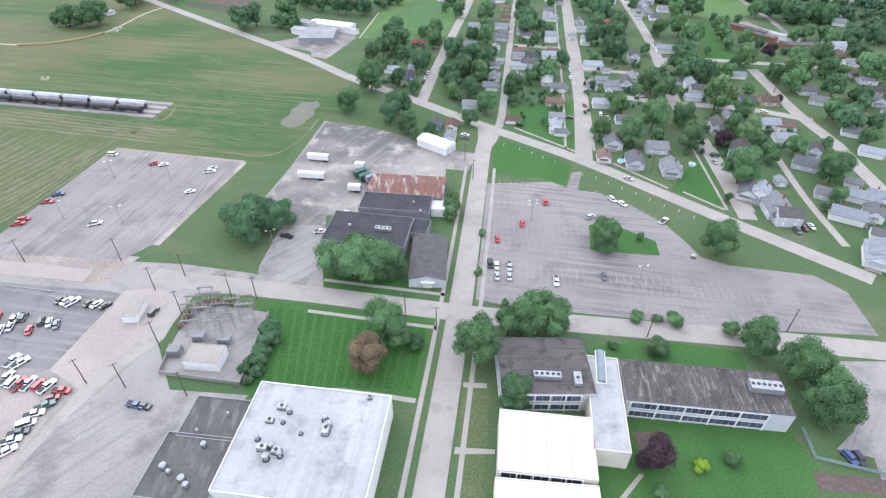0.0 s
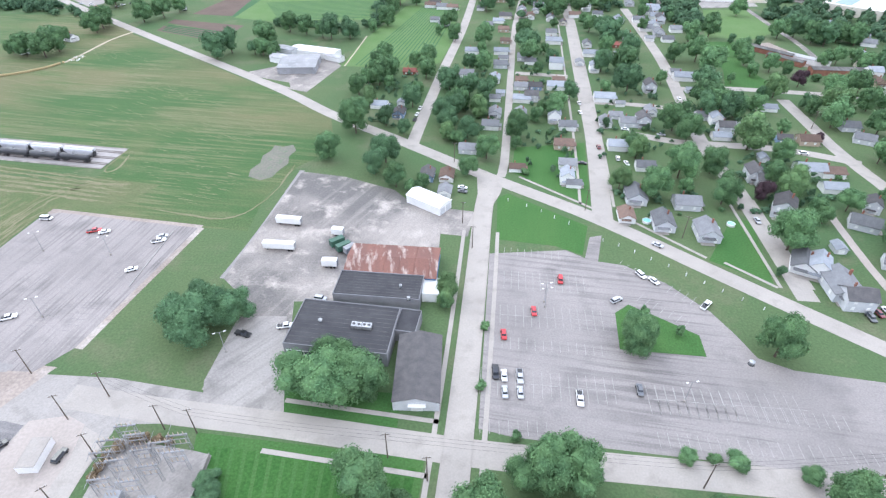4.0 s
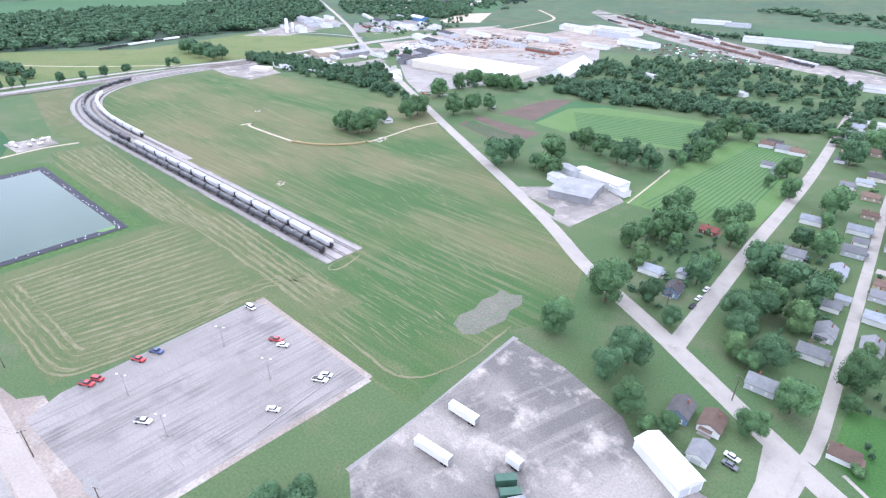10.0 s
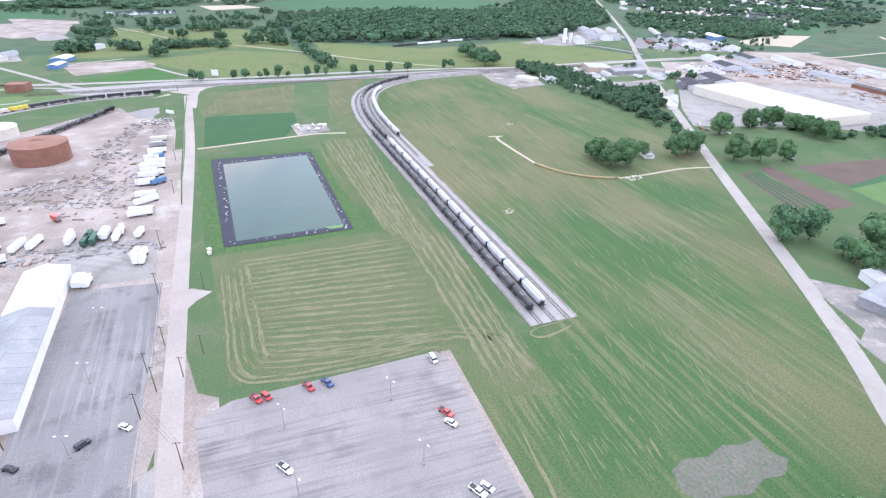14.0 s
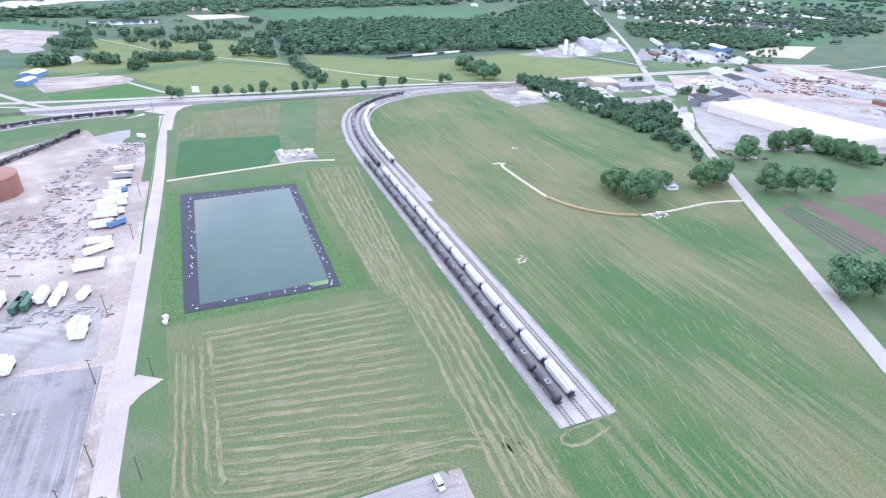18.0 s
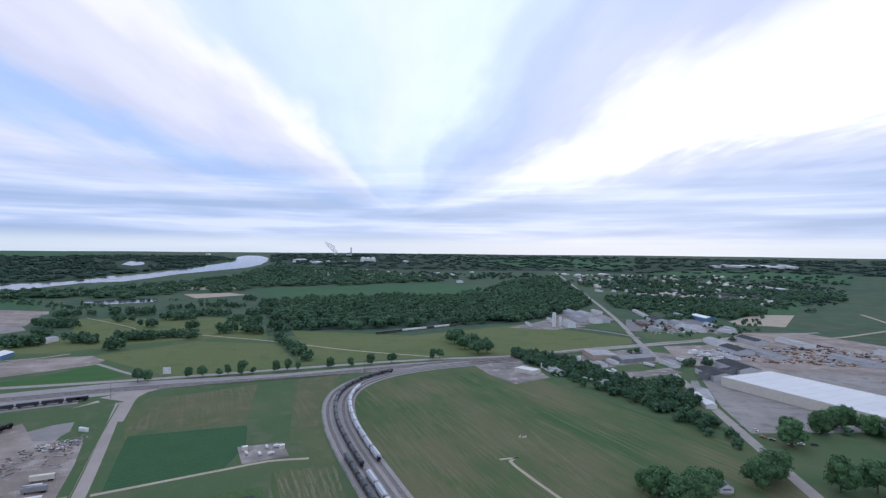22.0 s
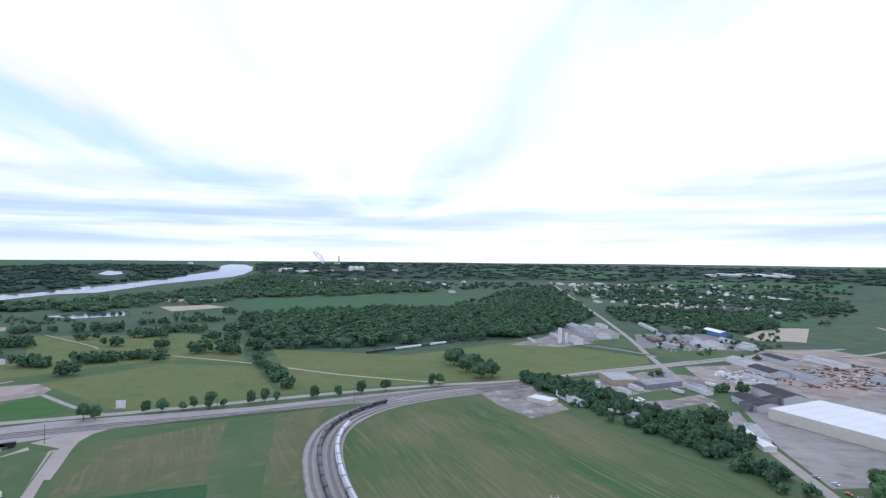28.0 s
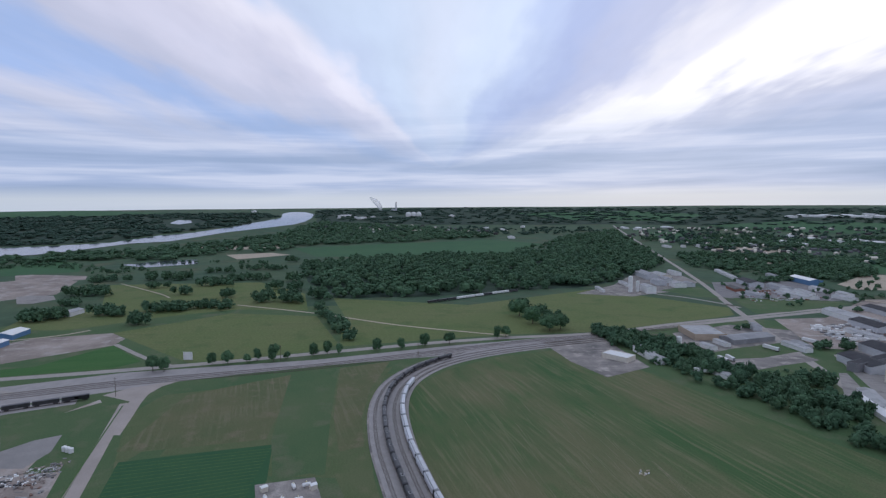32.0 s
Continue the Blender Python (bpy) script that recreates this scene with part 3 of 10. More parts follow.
def smooth_line(pts, step=6.0):
    """Points along a smooth curve through pts, about step apart."""
    p = [Vector(q) for q in pts]
    out = []
    for i in range(len(p) - 1):
        a, b, c, d = p[max(i - 1, 0)], p[i], p[i + 1], p[min(i + 2, len(p) - 1)]
        k = max(2, int((c - b).length / step))
        for j in range(k):
            t = j / k
            out.append(0.5 * (2 * b + (c - a) * t + (2 * a - 5 * b + 4 * c - d) * t * t + (3 * b - a - 3 * c + d) * t ** 3))
    return out + [p[-1]]


def sides_of(line, off):
    """The line shifted off metres to its left."""
    out = []
    for i, q in enumerate(line):
        d = (line[min(i + 1, len(line) - 1)] - line[max(i - 1, 0)]).normalized()
        out.append(q + Vector((-d.y, d.x)) * off)
    return out


def ribbon(bm, line, w, z, thick=0.0, off=0.0, far=False):
    """A band w wide along a line; thick gives it a rounded-off height."""
    l, r = sides_of(line, off + w / 2), sides_of(line, off - w / 2)
    zz = (lambda q: z + hgt(q.x, q.y)) if far else (lambda q: z)
    top = [(bm.verts.new((a.x, a.y, zz(a) + thick)), bm.verts.new((b.x, b.y, zz(b) + thick))) for a, b in zip(l, r)]
    for (a, b), (c, d) in zip(top, top[1:]):
        bm.faces.new((b, d, c, a))
    if thick:
        low = [(bm.verts.new((a.x, a.y, zz(a))), bm.verts.new((b.x, b.y, zz(b)))) for a, b in zip(l, r)]
        for i in range(len(top) - 1):
            bm.faces.new((top[i][0], top[i + 1][0], low[i + 1][0], low[i][0]))
            bm.faces.new((top[i + 1][1], top[i][1], low[i][1], low[i + 1][1]))
    return bm


def road(name, material, w, z, pts, label, kerb=False, far=False, step=8.0):
    line = smooth_line(pts, step)
    ob = tagged(part(name, ribbon(bmesh.new(), line, w, z, far=far), material), label, "road", kind="structure")
    if kerb:
        for s in (1, -1):
            k = part("kerb", ribbon(bmesh.new(), line, 0.25, 0.0, 0.2, s * (w / 2 + 0.12)), CONC, ob)
    return ob


def ring_ground():
    """The ground: one round sheet to the horizon."""
    bm = bmesh.new()
    radii = [0, 150, 300, 600, 900, 1200, 1500] + [1500 + 90 * k for k in range(1, 37)]
    rows = []
    for r in radii:
        rows.append([bm.verts.new((MID[0] + r * math.cos(6.28318 * k / 144), MID[1] + r * math.sin(6.28318 * k / 144),
                                   hgt(MID[0] + r, MID[1]) + (7 * (noise.noise((k * 0.11, r * 0.0012, 1.0)) + noise.noise((k * 0.37, r * 0.002, 4.0)) * 0.5) if r > 4300 else 0))) for k in range(144)] if r else [bm.verts.new((*MID, 0))] * 144)
    for a, b in zip(rows, rows[1:]):
        for k in range(144):
            j = (k + 1) % 144
            q = [a[k], b[k], b[j]] if a[0] is a[1] else [a[k], b[k], b[j], a[j]]
            bm.faces.new(q).material_index = 1 if b is not rows[1] and math.hypot(b[k].co.x - MID[0], b[k].co.y - MID[1]) > 1000 else 0
    return tagged(part("ground", bm, (GRASS, FARLAND)), "flat green grassland that reaches the horizon", "ground", kind="structure")


def flat_building(name, m, w, l, h, wall, roof, label, lip=0.5, category="building", edge=None):
    """A flat-roofed building with a parapet; m is the middle of its base."""
    ob = thing(name, m, label, category)
    part("wall", box(bmesh.new(), w, l, h), wall, ob)
    part("roof", box(bmesh.new(), w - 0.5, l - 0.5, 0.12, z=h), roof, ob)
    for x, y, a, b in ((0, l / 2 - 0.12, w, 0.24), (0, -l / 2 + 0.12, w, 0.24), (w / 2 - 0.12, 0, 0.24, l - 0.5), (-w / 2 + 0.12, 0, 0.24, l - 0.5)):
        part("parapet", box(bmesh.new(), a, b, lip, x, y, h + 0.003), edge or wall, ob)
    return ob


def gable_building(name, m, w, l, h, rise, wall, roof, label, category="building", over=0.4, ribs=0):
    ob = thing(name, m, label, category)
    part("wall", gable_body(bmesh.new(), w, l, h, rise - 0.02), wall, ob)
    part("roof", gable(bmesh.new(), w, l, h, rise, over), roof, ob)
    s = math.hypot(w / 2, rise)
    for k in range(ribs):
        y = -l / 2 + l * (k + 0.5) / ribs
        bm = bmesh.new()
        for sx in (-1, 1):
            tube(bm, 0.09, 0.09, (sx * w / 2, y, h + 0.22), (0, y, h + rise + 0.22), 4)
        part("roof_rib", bm, roof, ob)
    return ob


def from_corners(a, b, c, z=0.0):
    """The pose and sizes of a box from three corners: a to b is its x, b to c its y."""
    a, b, c = Vector(a), Vector(b), Vector(c)
    x, y = b - a, c - b
    if x.length >= y.length:
        u = x.normalized()
        v = Vector((-u.y, u.x))
        w, l = x.length, abs(y.dot(v))
        mid = (a + b) / 2 + v * math.copysign(l / 2, y.dot(v))
    else:
        v = y.normalized()
        u = Vector((v.y, -v.x))
        w, l = abs(x.dot(u)), y.length
        mid = (b + c) / 2 - u * math.copysign(w / 2, x.dot(u))
    return pose(mid.x, mid.y, z, 0, 0, math.degrees(math.atan2(u.y, u.x))), w, l


def window_mesh(w, h):
    """A framed window that faces +y: white frame, dark pane set back."""
    key = ("window", w, h)
    if key not in SHARED:
        bm = bmesh.new()
        box(bm, w, 0.12, h)
        front = [f for f in bm.faces if f.normal.y > 0.9]
        bmesh.ops.inset_individual(bm, faces=front, thickness=0.12, depth=-0.05)
        for f in bm.faces:
            if f.normal.y > 0.9 and f.calc_area() < (w - 0.15) * (h - 0.15) and abs(f.calc_center_median().x) < 0.01 and 0.3 * h < f.calc_center_median().z < 0.7 * h:
                f.material_index = 1
        SHARED[key] = mesh_of("window", bm, (WHITE, GLASSD))
    return SHARED[key]


def window(ob, x, y, z, rz, w=1.1, h=1.35):
    o = part("window", window_mesh(w, h), None, ob)
    o.matrix_local = pose(x, y, z, 0, 0, rz)
    return o


SHARED = {}


def windows_on(ob, w, l, h, rows=1, per=2):
    """Windows and a door on the walls of a body."""
    for r in range(rows):
        z = 0.95 + 2.7 * r
        for k in range(per):
            y = -l / 2 + l * (k + 0.5) / per
            window(ob, w / 2 + 0.03, y, z, -90)
            window(ob, -w / 2 - 0.03, y, z, 90)
        window(ob, -w / 4, -l / 2 - 0.03, z, 180)
        if r:
            window(ob, w / 4, -l / 2 - 0.03, z, 180)
        window(ob, w / 4, l / 2 + 0.03, z, 0)
    part("door", box(bmesh.new(), 1.0, 0.10, 2.05, w / 4, -l / 2 - 0.03, 0.15), WHITE, ob)


PROTO = {}


def house(kind, x, y, rot, s=1.0, far=False):
    """A dwelling of one of a few kinds; built once, then copied."""
    spec = dict(
        white=(7.5, 10, 3.0, 2.4, WHITE, SHG, 1, "one-storey white clapboard house with a grey shingle gable roof"),
        white2=(7.5, 9.5, 5.4, 2.6, WHITE, SHL, 2, "two-storey white clapboard house with a pale grey roof"),
        brown=(8, 10.5, 2.9, 2.0, WHITE, SHB, 1, "small white house with a brown shingle roof"),
        grey=(8.5, 11, 3.2, 2.6, GREYS, SHG, 1, "grey-sided house with a grey shingle roof"),
        grey2=(8, 10, 5.3, 2.6, GREYS, SHD, 2, "two-storey grey house with a dark shingle roof"),
        cream=(7.5, 11, 3.0, 2.2, CREAM, SHD, 1, "cream-sided house with a dark shingle roof"),
        tan=(8, 10, 3.0, 2.2, TANS, SHB, 1, "tan-sided house with a brown shingle roof"),
        red=(8.5, 11, 3.0, 2.0, BRICK, SHR, 1, "low brick house with a red-brown shingle roof"),
        blue=(7.5, 10, 3.1, 2.4, BLUES, SHD, 1, "small blue house with a dark shingle roof"),
        pale=(8, 12, 3.0, 2.2, WHITE, SHL, 1, "white house with a pale grey shingle roof"),
        garage=(6, 7, 2.5, 1.5, WHITE, SHG, 0, "small white detached garage with a grey roof"),
        shed=(4.5, 5.5, 2.3, 1.2, GREYS, SHL, 0, "small grey garden shed with a pale roof"))[kind]
    w, l, h, rise, wall, roof, rows, label = spec
    if far and rows:
        rows = 1
    key = (kind, far)
    if key not in PROTO:
        ob = thing("house" if rows else kind, pose(x, y, 0, 0, 0, rot), label, "house" if rows else kind, "houses of the town" if rows else "outbuildings")
        part("wall", gable_body(bmesh.new(), w, l, h, rise - 0.02), wall, ob)
        part("roof", gable(bmesh.new(), w, l, h, rise), roof, ob)
        if rows:
            if far:
                for sx in (-1, 1):
                    window(ob, sx * (w / 2 + 0.03), 0, 1.0, -90 * sx, 1.6, 1.4)
                window(ob, 0, -l / 2 - 0.03, 1.0, 180, 1.6, 1.4)
            else:
                windows_on(ob, w, l, h, rows)
            part("chimney", box(bmesh.new(), 0.6, 0.6, rise + 1.0, w / 5, l / 6, h), BRICK, ob)
            part("porch_roof", box(bmesh.new(), w * 0.6, 1.8, 0.16, -w * 0.1, -l / 2 - 0.9, 2.5), roof, ob)
            if not far:
                part("porch_floor", box(bmesh.new(), w * 0.6, 1.8, 0.14, -w * 0.1, -l / 2 - 0.9, 0), CONC, ob)
        else:
            part("door", box(bmesh.new(), w * 0.5, 0.1, 2.0, 0, -l / 2 - 0.03, 0), GREYS if wall is WHITE else WHITE, ob)
        PROTO[key] = ob
        ob.scale = (s, s, s)
        return ob
    ob = copy_thing(PROTO[key], pose(x, y, 0, 0, 0, rot))
    ob.scale = (s, s, s)
    return ob


# trees: crowns of leaf sprays on clumps
def crown_mesh(seed, material, tall=1.0, sprays=120, clumps=13, size=0.115, t=5, ring=6):
    rnd = random.Random(seed)
    vs, fs = [], []

    def ball(c, r):
        k = len(vs)
        for i in range(t + 1):
            a = math.pi * i / t
            for j in range(ring):
                b = 6.2832 * j / ring + i
                q = r * (0.82 + 0.3 * rnd.random())
                vs.append((c[0] + q * math.sin(a) * math.cos(b), c[1] + q * math.sin(a) * math.sin(b), c[2] + q * math.cos(a)))
        for i in range(t):
            for j in range(ring):
                m = (j + 1) % ring
                fs.append((k + i * ring + j, k + (i + 1) * ring + j, k + (i + 1) * ring + m, k + i * ring + m))

    cents = [((0, 0, 0.1 * tall), 0.62)]
    for i in range(clumps):
        a, e = rnd.random() * 6.283, rnd.uniform(-0.85, 1.3)
        d = rnd.uniform(0.45, 0.70)
        cents.append(((d * math.cos(a) * math.cos(e), d * math.sin(a) * math.cos(e), d * math.sin(e) * tall), rnd.uniform(0.26, 0.42)))
    for c, r in cents:
        ball(c, r * 0.86)
        for _ in range(sprays):
            z = rnd.uniform(-0.75, 1)
            a = rnd.random() * 6.283
            q = math.sqrt(1 - z * z)
            nrm = Vector((q * math.cos(a), q * math.sin(a), z))
            p = Vector(c) + nrm * r * rnd.uniform(0.80, 1.20)
            nrm = (nrm + Vector((rnd.uniform(-1, 1), rnd.uniform(-1, 1), rnd.uniform(-0.5, 1.0))) * 0.7).normalized()
            u = nrm.orthogonal().normalized()
            u.rotate(Matrix.Rotation(rnd.random() * 6.28, 3, nrm))
            w = nrm.cross(u)
            s = size * rnd.uniform(0.45, 1.0)
            k = len(vs)
            for e1, e2 in ((-1, -0.2), (0.1, -0.8), (1, 0.2), (-0.1, 0.8)):
                vs.append(tuple(p + u * e1 * s * 0.7 + w * e2 * s * 0.7))
            fs.append((k, k + 1, k + 2, k + 3))
    me = bpy.data.meshes.new("crown")
    me.from_pydata(vs, [], fs)
    me.materials.append(material)
    return me


CROWNS = {}
TRUNKS = []


def trunk_mesh(seed):
    rnd = random.Random(seed)
    bm = bmesh.new()
    tube(bm, 0.075, 0.05, (0, 0, 0), (0, 0, 0.62), 7)
    for k in range(4):
        a = k * 1.57 + rnd.random()
        tube(bm, 0.04, 0.015, (0, 0, 0.5 + 0.04 * k), (0.42 * math.cos(a), 0.42 * math.sin(a), 0.9 + 0.12 * rnd.random()), 5)
    tube(bm, 0.05, 0.02, (0, 0, 0.6), (0.05, 0.03, 1.3), 6)
    return mesh_of("trunk", bm, BARK)


def tree(x, y, r, h, tone="leaf", label="", name="tree", group="trees of the town"):
    """A broadleaf tree: r is its crown's radius, h its height."""
    mats = dict(leaf=LEAF, dark=LEAFD, bright=LEAFB, brown=LEAFR, purple=LEAFP, lime=LEAFY)
    words = dict(leaf="full-leaved green broadleaf tree standing on grass", dark="dark green broadleaf tree with a dense crown", bright="light green broadleaf tree with a loose crown",
                 brown="round tree with rust-brown leaves on a mown lawn", purple="round tree with dark purple leaves on a lawn", lime="small lime-yellow bush on a mown lawn")
    key = (tone, r > 2.5 and math.hypot(x - 40, y - 170) < 190)
    if key not in CROWNS:
        fine = dict(sprays=520, clumps=16, size=0.056) if key[1] else dict(sprays=130, clumps=14, size=0.105)
        CROWNS[key] = [crown_mesh(hash_of(tone) + k, mats[tone], **fine) for k in range(4)]
    if not TRUNKS:
        TRUNKS.extend(trunk_mesh(k) for k in range(3))
    rnd = random.Random(int(x * 7 + y * 13))
    ob = thing(name, pose(x, y, 0, 0, 0, rnd.random() * 360), label or words[tone], "bush" if name == "bush" else "tree", group)
    low = 0.0 if name == "bush" else 0.07 * h
    t = part("trunk", TRUNKS[rnd.randrange(3)], None, ob)
    t.scale = (r * 0.7, r * 0.7, h * 0.58)
    c = part("crown", CROWNS[key][rnd.randrange(4)], None, ob)
    half = (h - low) / 2
    c.location = (0, 0, low + half * 0.9)
    c.scale = (r * 1.1, r * rnd.uniform(1.0, 1.2), half * 1.12)
    return ob


def hash_of(word):
    return sum(ord(ch) * (i + 3) for i, ch in enumerate(word))


def inside(x, y, poly):
    hit = False
    for i in range(len(poly)):
        (x0, y0), (x1, y1) = poly[i], poly[i - 1]
        if (y0 > y) != (y1 > y) and x < (x1 - x0) * (y - y0) / (y1 - y0) + x0:
            hit = not hit
    return hit


CLUMPS = []
CLEARING = [(-3450, 250), (-3450, 430), (-2830, 370), (-2830, 262)]
LONG_ROAD = [Vector(q) for q in [(-2067.4, 2069.6), (-1642.4, 1737.2), (-1247.9, 1417.8), (-866.0, 1084.1), (-649.5, 881.9), (-296.4, 567.8), (-119.4, 414.5), (-64.3, 360.8), (-21.6, 325.8), (23.7, 286.4), (68.6, 250.1), (105.5, 213.6), (134.1, 185.3), (164.6, 156.3)]]


def clump_templates():
    for k in range(10):
        me = crown_mesh(900 + k, WOODS, 1.0, 24, 6, 0.24, 4, 5) if k < 5 else crown_mesh(900 + k, WOODS, 1.0, 8, 4, 0.3, 3, 5)
        v = np.array([w.co[:] for w in me.vertices])
        loops = [tuple(p.vertices) for p in me.polygons]
        CLUMPS.append((v, loops))
        bpy.data.meshes.remove(me)


def off_road(x, y):
    """The distance from the long straight road."""
    p, best = Vector((x, y)), 1e9
    for a, b in zip(LONG_ROAD, LONG_ROAD[1:]):
        d = b - a
        t = min(max((p - a).dot(d) / d.length_squared, 0), 1)
        best = min(best, (a + d * t - p).length)
    return best


def woods(name, spots, label, material=None, far=False):
    """Many crowns joined into one wood; spots: (x, y, radius, height)."""
    if not CLUMPS:
        clump_templates()
    rnd = random.Random(len(spots))
    vs, fs, base = [], [], 0
    for x, y, r, h in spots:
        if off_road(x, y) < r + 5 or inside(x, y, CLEARING):
            continue
        v, loops = CLUMPS[rnd.randrange(5) + (5 if far else 0)]
        a = rnd.random() * 6.283
        c, s = math.cos(a), math.sin(a)
        q = np.stack([(v[:, 0] * c - v[:, 1] * s) * r + x, (v[:, 0] * s + v[:, 1] * c) * r + y, (v[:, 2] + 0.75) * h * 0.57 + hgt(x, y) - 0.02 * h], 1)
        vs.append(q)
        fs.extend(tuple(i + base for i in f) for f in loops)
        base += len(v)
    if not vs:
        return None
    me = bpy.data.meshes.new(name)
    me.from_pydata(np.concatenate(vs).tolist(), [], fs)
    me.materials.append(material or WOODS)
    return tagged(new(name, me), label, "woodland", kind="stuff")


def fill(poly, n, r0, r1, h0, h1, seed=1, gap=0.0):
    """Spots strewn over an outline."""
    rnd = random.Random(seed)
    xs, ys = [p[0] for p in poly], [p[1] for p in poly]
    out, tries = [], 0
    while len(out) < n and tries < n * 40:
        tries += 1
        x, y = rnd.uniform(min(xs), max(xs)), rnd.uniform(min(ys), max(ys))
        if not inside(x, y, poly):
            continue
        r = rnd.uniform(r0, r1)
        if gap and any(abs(x - o[0]) < gap and abs(y - o[1]) < gap for o in out[-400:]):
            continue
        out.append((x, y, r, rnd.uniform(h0, h1)))
    return out


def along(pts, n, spread, r0, r1, h0, h1, seed=1):
    """Spots strewn along a line."""
    rnd = random.Random(seed)
    line = smooth_line(pts, 3.0)
    out = []
    for _ in range(n):
        q = line[rnd.randrange(len(line))]
        out.append((q.x + rnd.gauss(0, spread), q.y + rnd.gauss(0, spread), rnd.uniform(r0, r1), rnd.uniform(h0, h1)))
    return out


# vehicles
def vehicle_parts(kind, paint, ob):
    l, w = dict(car=(4.6, 1.8), suv=(4.7, 1.9), pickup=(5.8, 2.0), van=(5.2, 2.0))[kind]
    bm = bmesh.new()
    box(bm, l, w, 0.62, 0, 0, 0.32, bevel=0.12)
    part("body", bm, paint, ob)
    bm = bmesh.new()
    if kind == "car":
        box(bm, 2.5, w * 0.86, 0.52, -0.15, 0, 0.93, taper=0.24)
        roof = (1.7, w * 0.66, -0.15, 1.44)
    elif kind == "suv":
        box(bm, 3.3, w * 0.88, 0.68, -0.5, 0, 0.93, taper=0.16)
        roof = (2.75, w * 0.74, -0.5, 1.60)
    elif kind == "van":
        box(bm, 4.0, w * 0.92, 0.85, -0.4, 0, 0.93, taper=0.12)
        roof = (3.5, w * 0.81, -0.4, 1.77)
    else:
        box(bm, 2.0, w * 0.88, 0.72, 0.35, 0, 0.93, taper=0.2)
        roof = (1.55, w * 0.70, 0.35, 1.64)
    part("window_glass", bm, GLASSD, ob)
    part("roof", box(bmesh.new(), roof[0], roof[1], 0.06, roof[2], 0, roof[3]), paint, ob)
    if kind == "pickup":
        part("cargo_bed", box(bmesh.new(), 1.9, w * 0.8, 0.03, -1.75, 0, 0.95), BLACK, ob)
    for sx in (-1, 1):
        for sy in (-1, 1):
            bm = tube(bmesh.new(), 0.33, 0.33, (sx * l * 0.31, sy * w * 0.5 - 0.11, 0.33), (sx * l * 0.31, sy * w * 0.5 + 0.11, 0.33), 10)
            part("wheel", bm, RUBBER, ob)


def car(x, y, rot, colour="white", kind="car"):
    key = (kind, colour)
    m = pose(x, y, 0.06, 0, 0, rot)
    if key in PROTO:
        return copy_thing(PROTO[key], m)
    words = dict(car="sedan", suv="sport utility car", pickup="pickup truck", van="van")
    ob = thing("pickup_truck" if kind == "pickup" else kind if kind == "van" else "car", m, f"{colour} {words[kind]} parked on the pavement outdoors", words[kind].split()[0] if kind == "van" else "car", "parked vehicles")
    vehicle_parts(kind, CARS[colour], ob)
    PROTO[key] = ob
    return ob


def pole(x, y, h=11.0, arms=1, rot=0.0, lean=0.0):
    key = ("pole", h, arms)
    m = pose(x, y, 0, lean, 0, rot)
    if key in PROTO:
        return copy_thing(PROTO[key], m)
    ob = thing("utility_pole", m, "tall wooden utility pole with crossarms beside the road", "utility pole", "utility poles")
    part("shaft", tube(bmesh.new(), 0.2, 0.12, (0, 0, 0), (0, 0, h), 8), WOODP, ob)
    for k in range(arms):
        arm = part("crossarm", box(bmesh.new(), 2.4, 0.14, 0.16, 0, 0.2, h - 0.7 - k * 1.1), WOODP, ob)
        for px in (-1.05, -0.4, 0.4, 1.05):
            part("insulator", tube(bmesh.new(), 0.06, 0.04, (px, 0.2, h - 0.54 - k * 1.1), (px, 0.2, h - 0.3 - k * 1.1), 6), GREYS, arm)
    PROTO[key] = ob
    return ob


def light_pole(x, y, rot=0.0, h=9.0):
    m = pose(x, y, 0, 0, 0, rot)
    if "lamp" in PROTO:
        return copy_thing(PROTO["lamp"], m)
    ob = thing("street_lamp", m, "grey steel parking lot lamp with two lamp heads", "lamp", "lamps of the parking lots")
    part("base", tube(bmesh.new(), 0.35, 0.3, (0, 0, 0), (0, 0, 0.8), 10), CONC, ob)
    part("post", tube(bmesh.new(), 0.11, 0.07, (0, 0, 0.8), (0, 0, h), 8), GALV, ob)
    for s in (-1, 1):
        part("arm", tube(bmesh.new(), 0.05, 0.04, (0, 0, h - 0.1), (s * 1.3, 0, h + 0.1), 6), GALV, ob)
        part("lamp_head", box(bmesh.new(), 0.8, 0.4, 0.18, s * 1.6, 0, h, bevel=0.04), WHITE, ob)
    PROTO["lamp"] = ob
    return ob


def trees(spots, tone, squat=1.0):
    for x, y, r in spots:
        r = max(r, 1.2)
        tree(x, y, r, min((2.25 * r + 0.6) * squat, 21), tone)


def bushes(spots, tone):
    for x, y, r in spots:
        tree(x, y, max(r, 0.7), 1.5 * r, tone, name="bush", group="bushes", label=dict(lime="lime-yellow round bush on the lawn", brown="brown dry creeper hedge on the substation fence").get(tone, "low green bush beside the pavement"))


def houses(kind, spots):
    for x, y, rot, *s in spots:
        house(kind, x, y, rot, *s)


def cars(spots):
    for x, y, rot, colour, kind in spots:
        car(x, y, rot, colour, kind)


def poles(spots, h=11.0, arms=1):
    for x, y, rot in spots:
        pole(x, y, h, arms, rot)


def lamps(spots):
    for x, y, rot in spots:
        light_pole(x, y, rot)


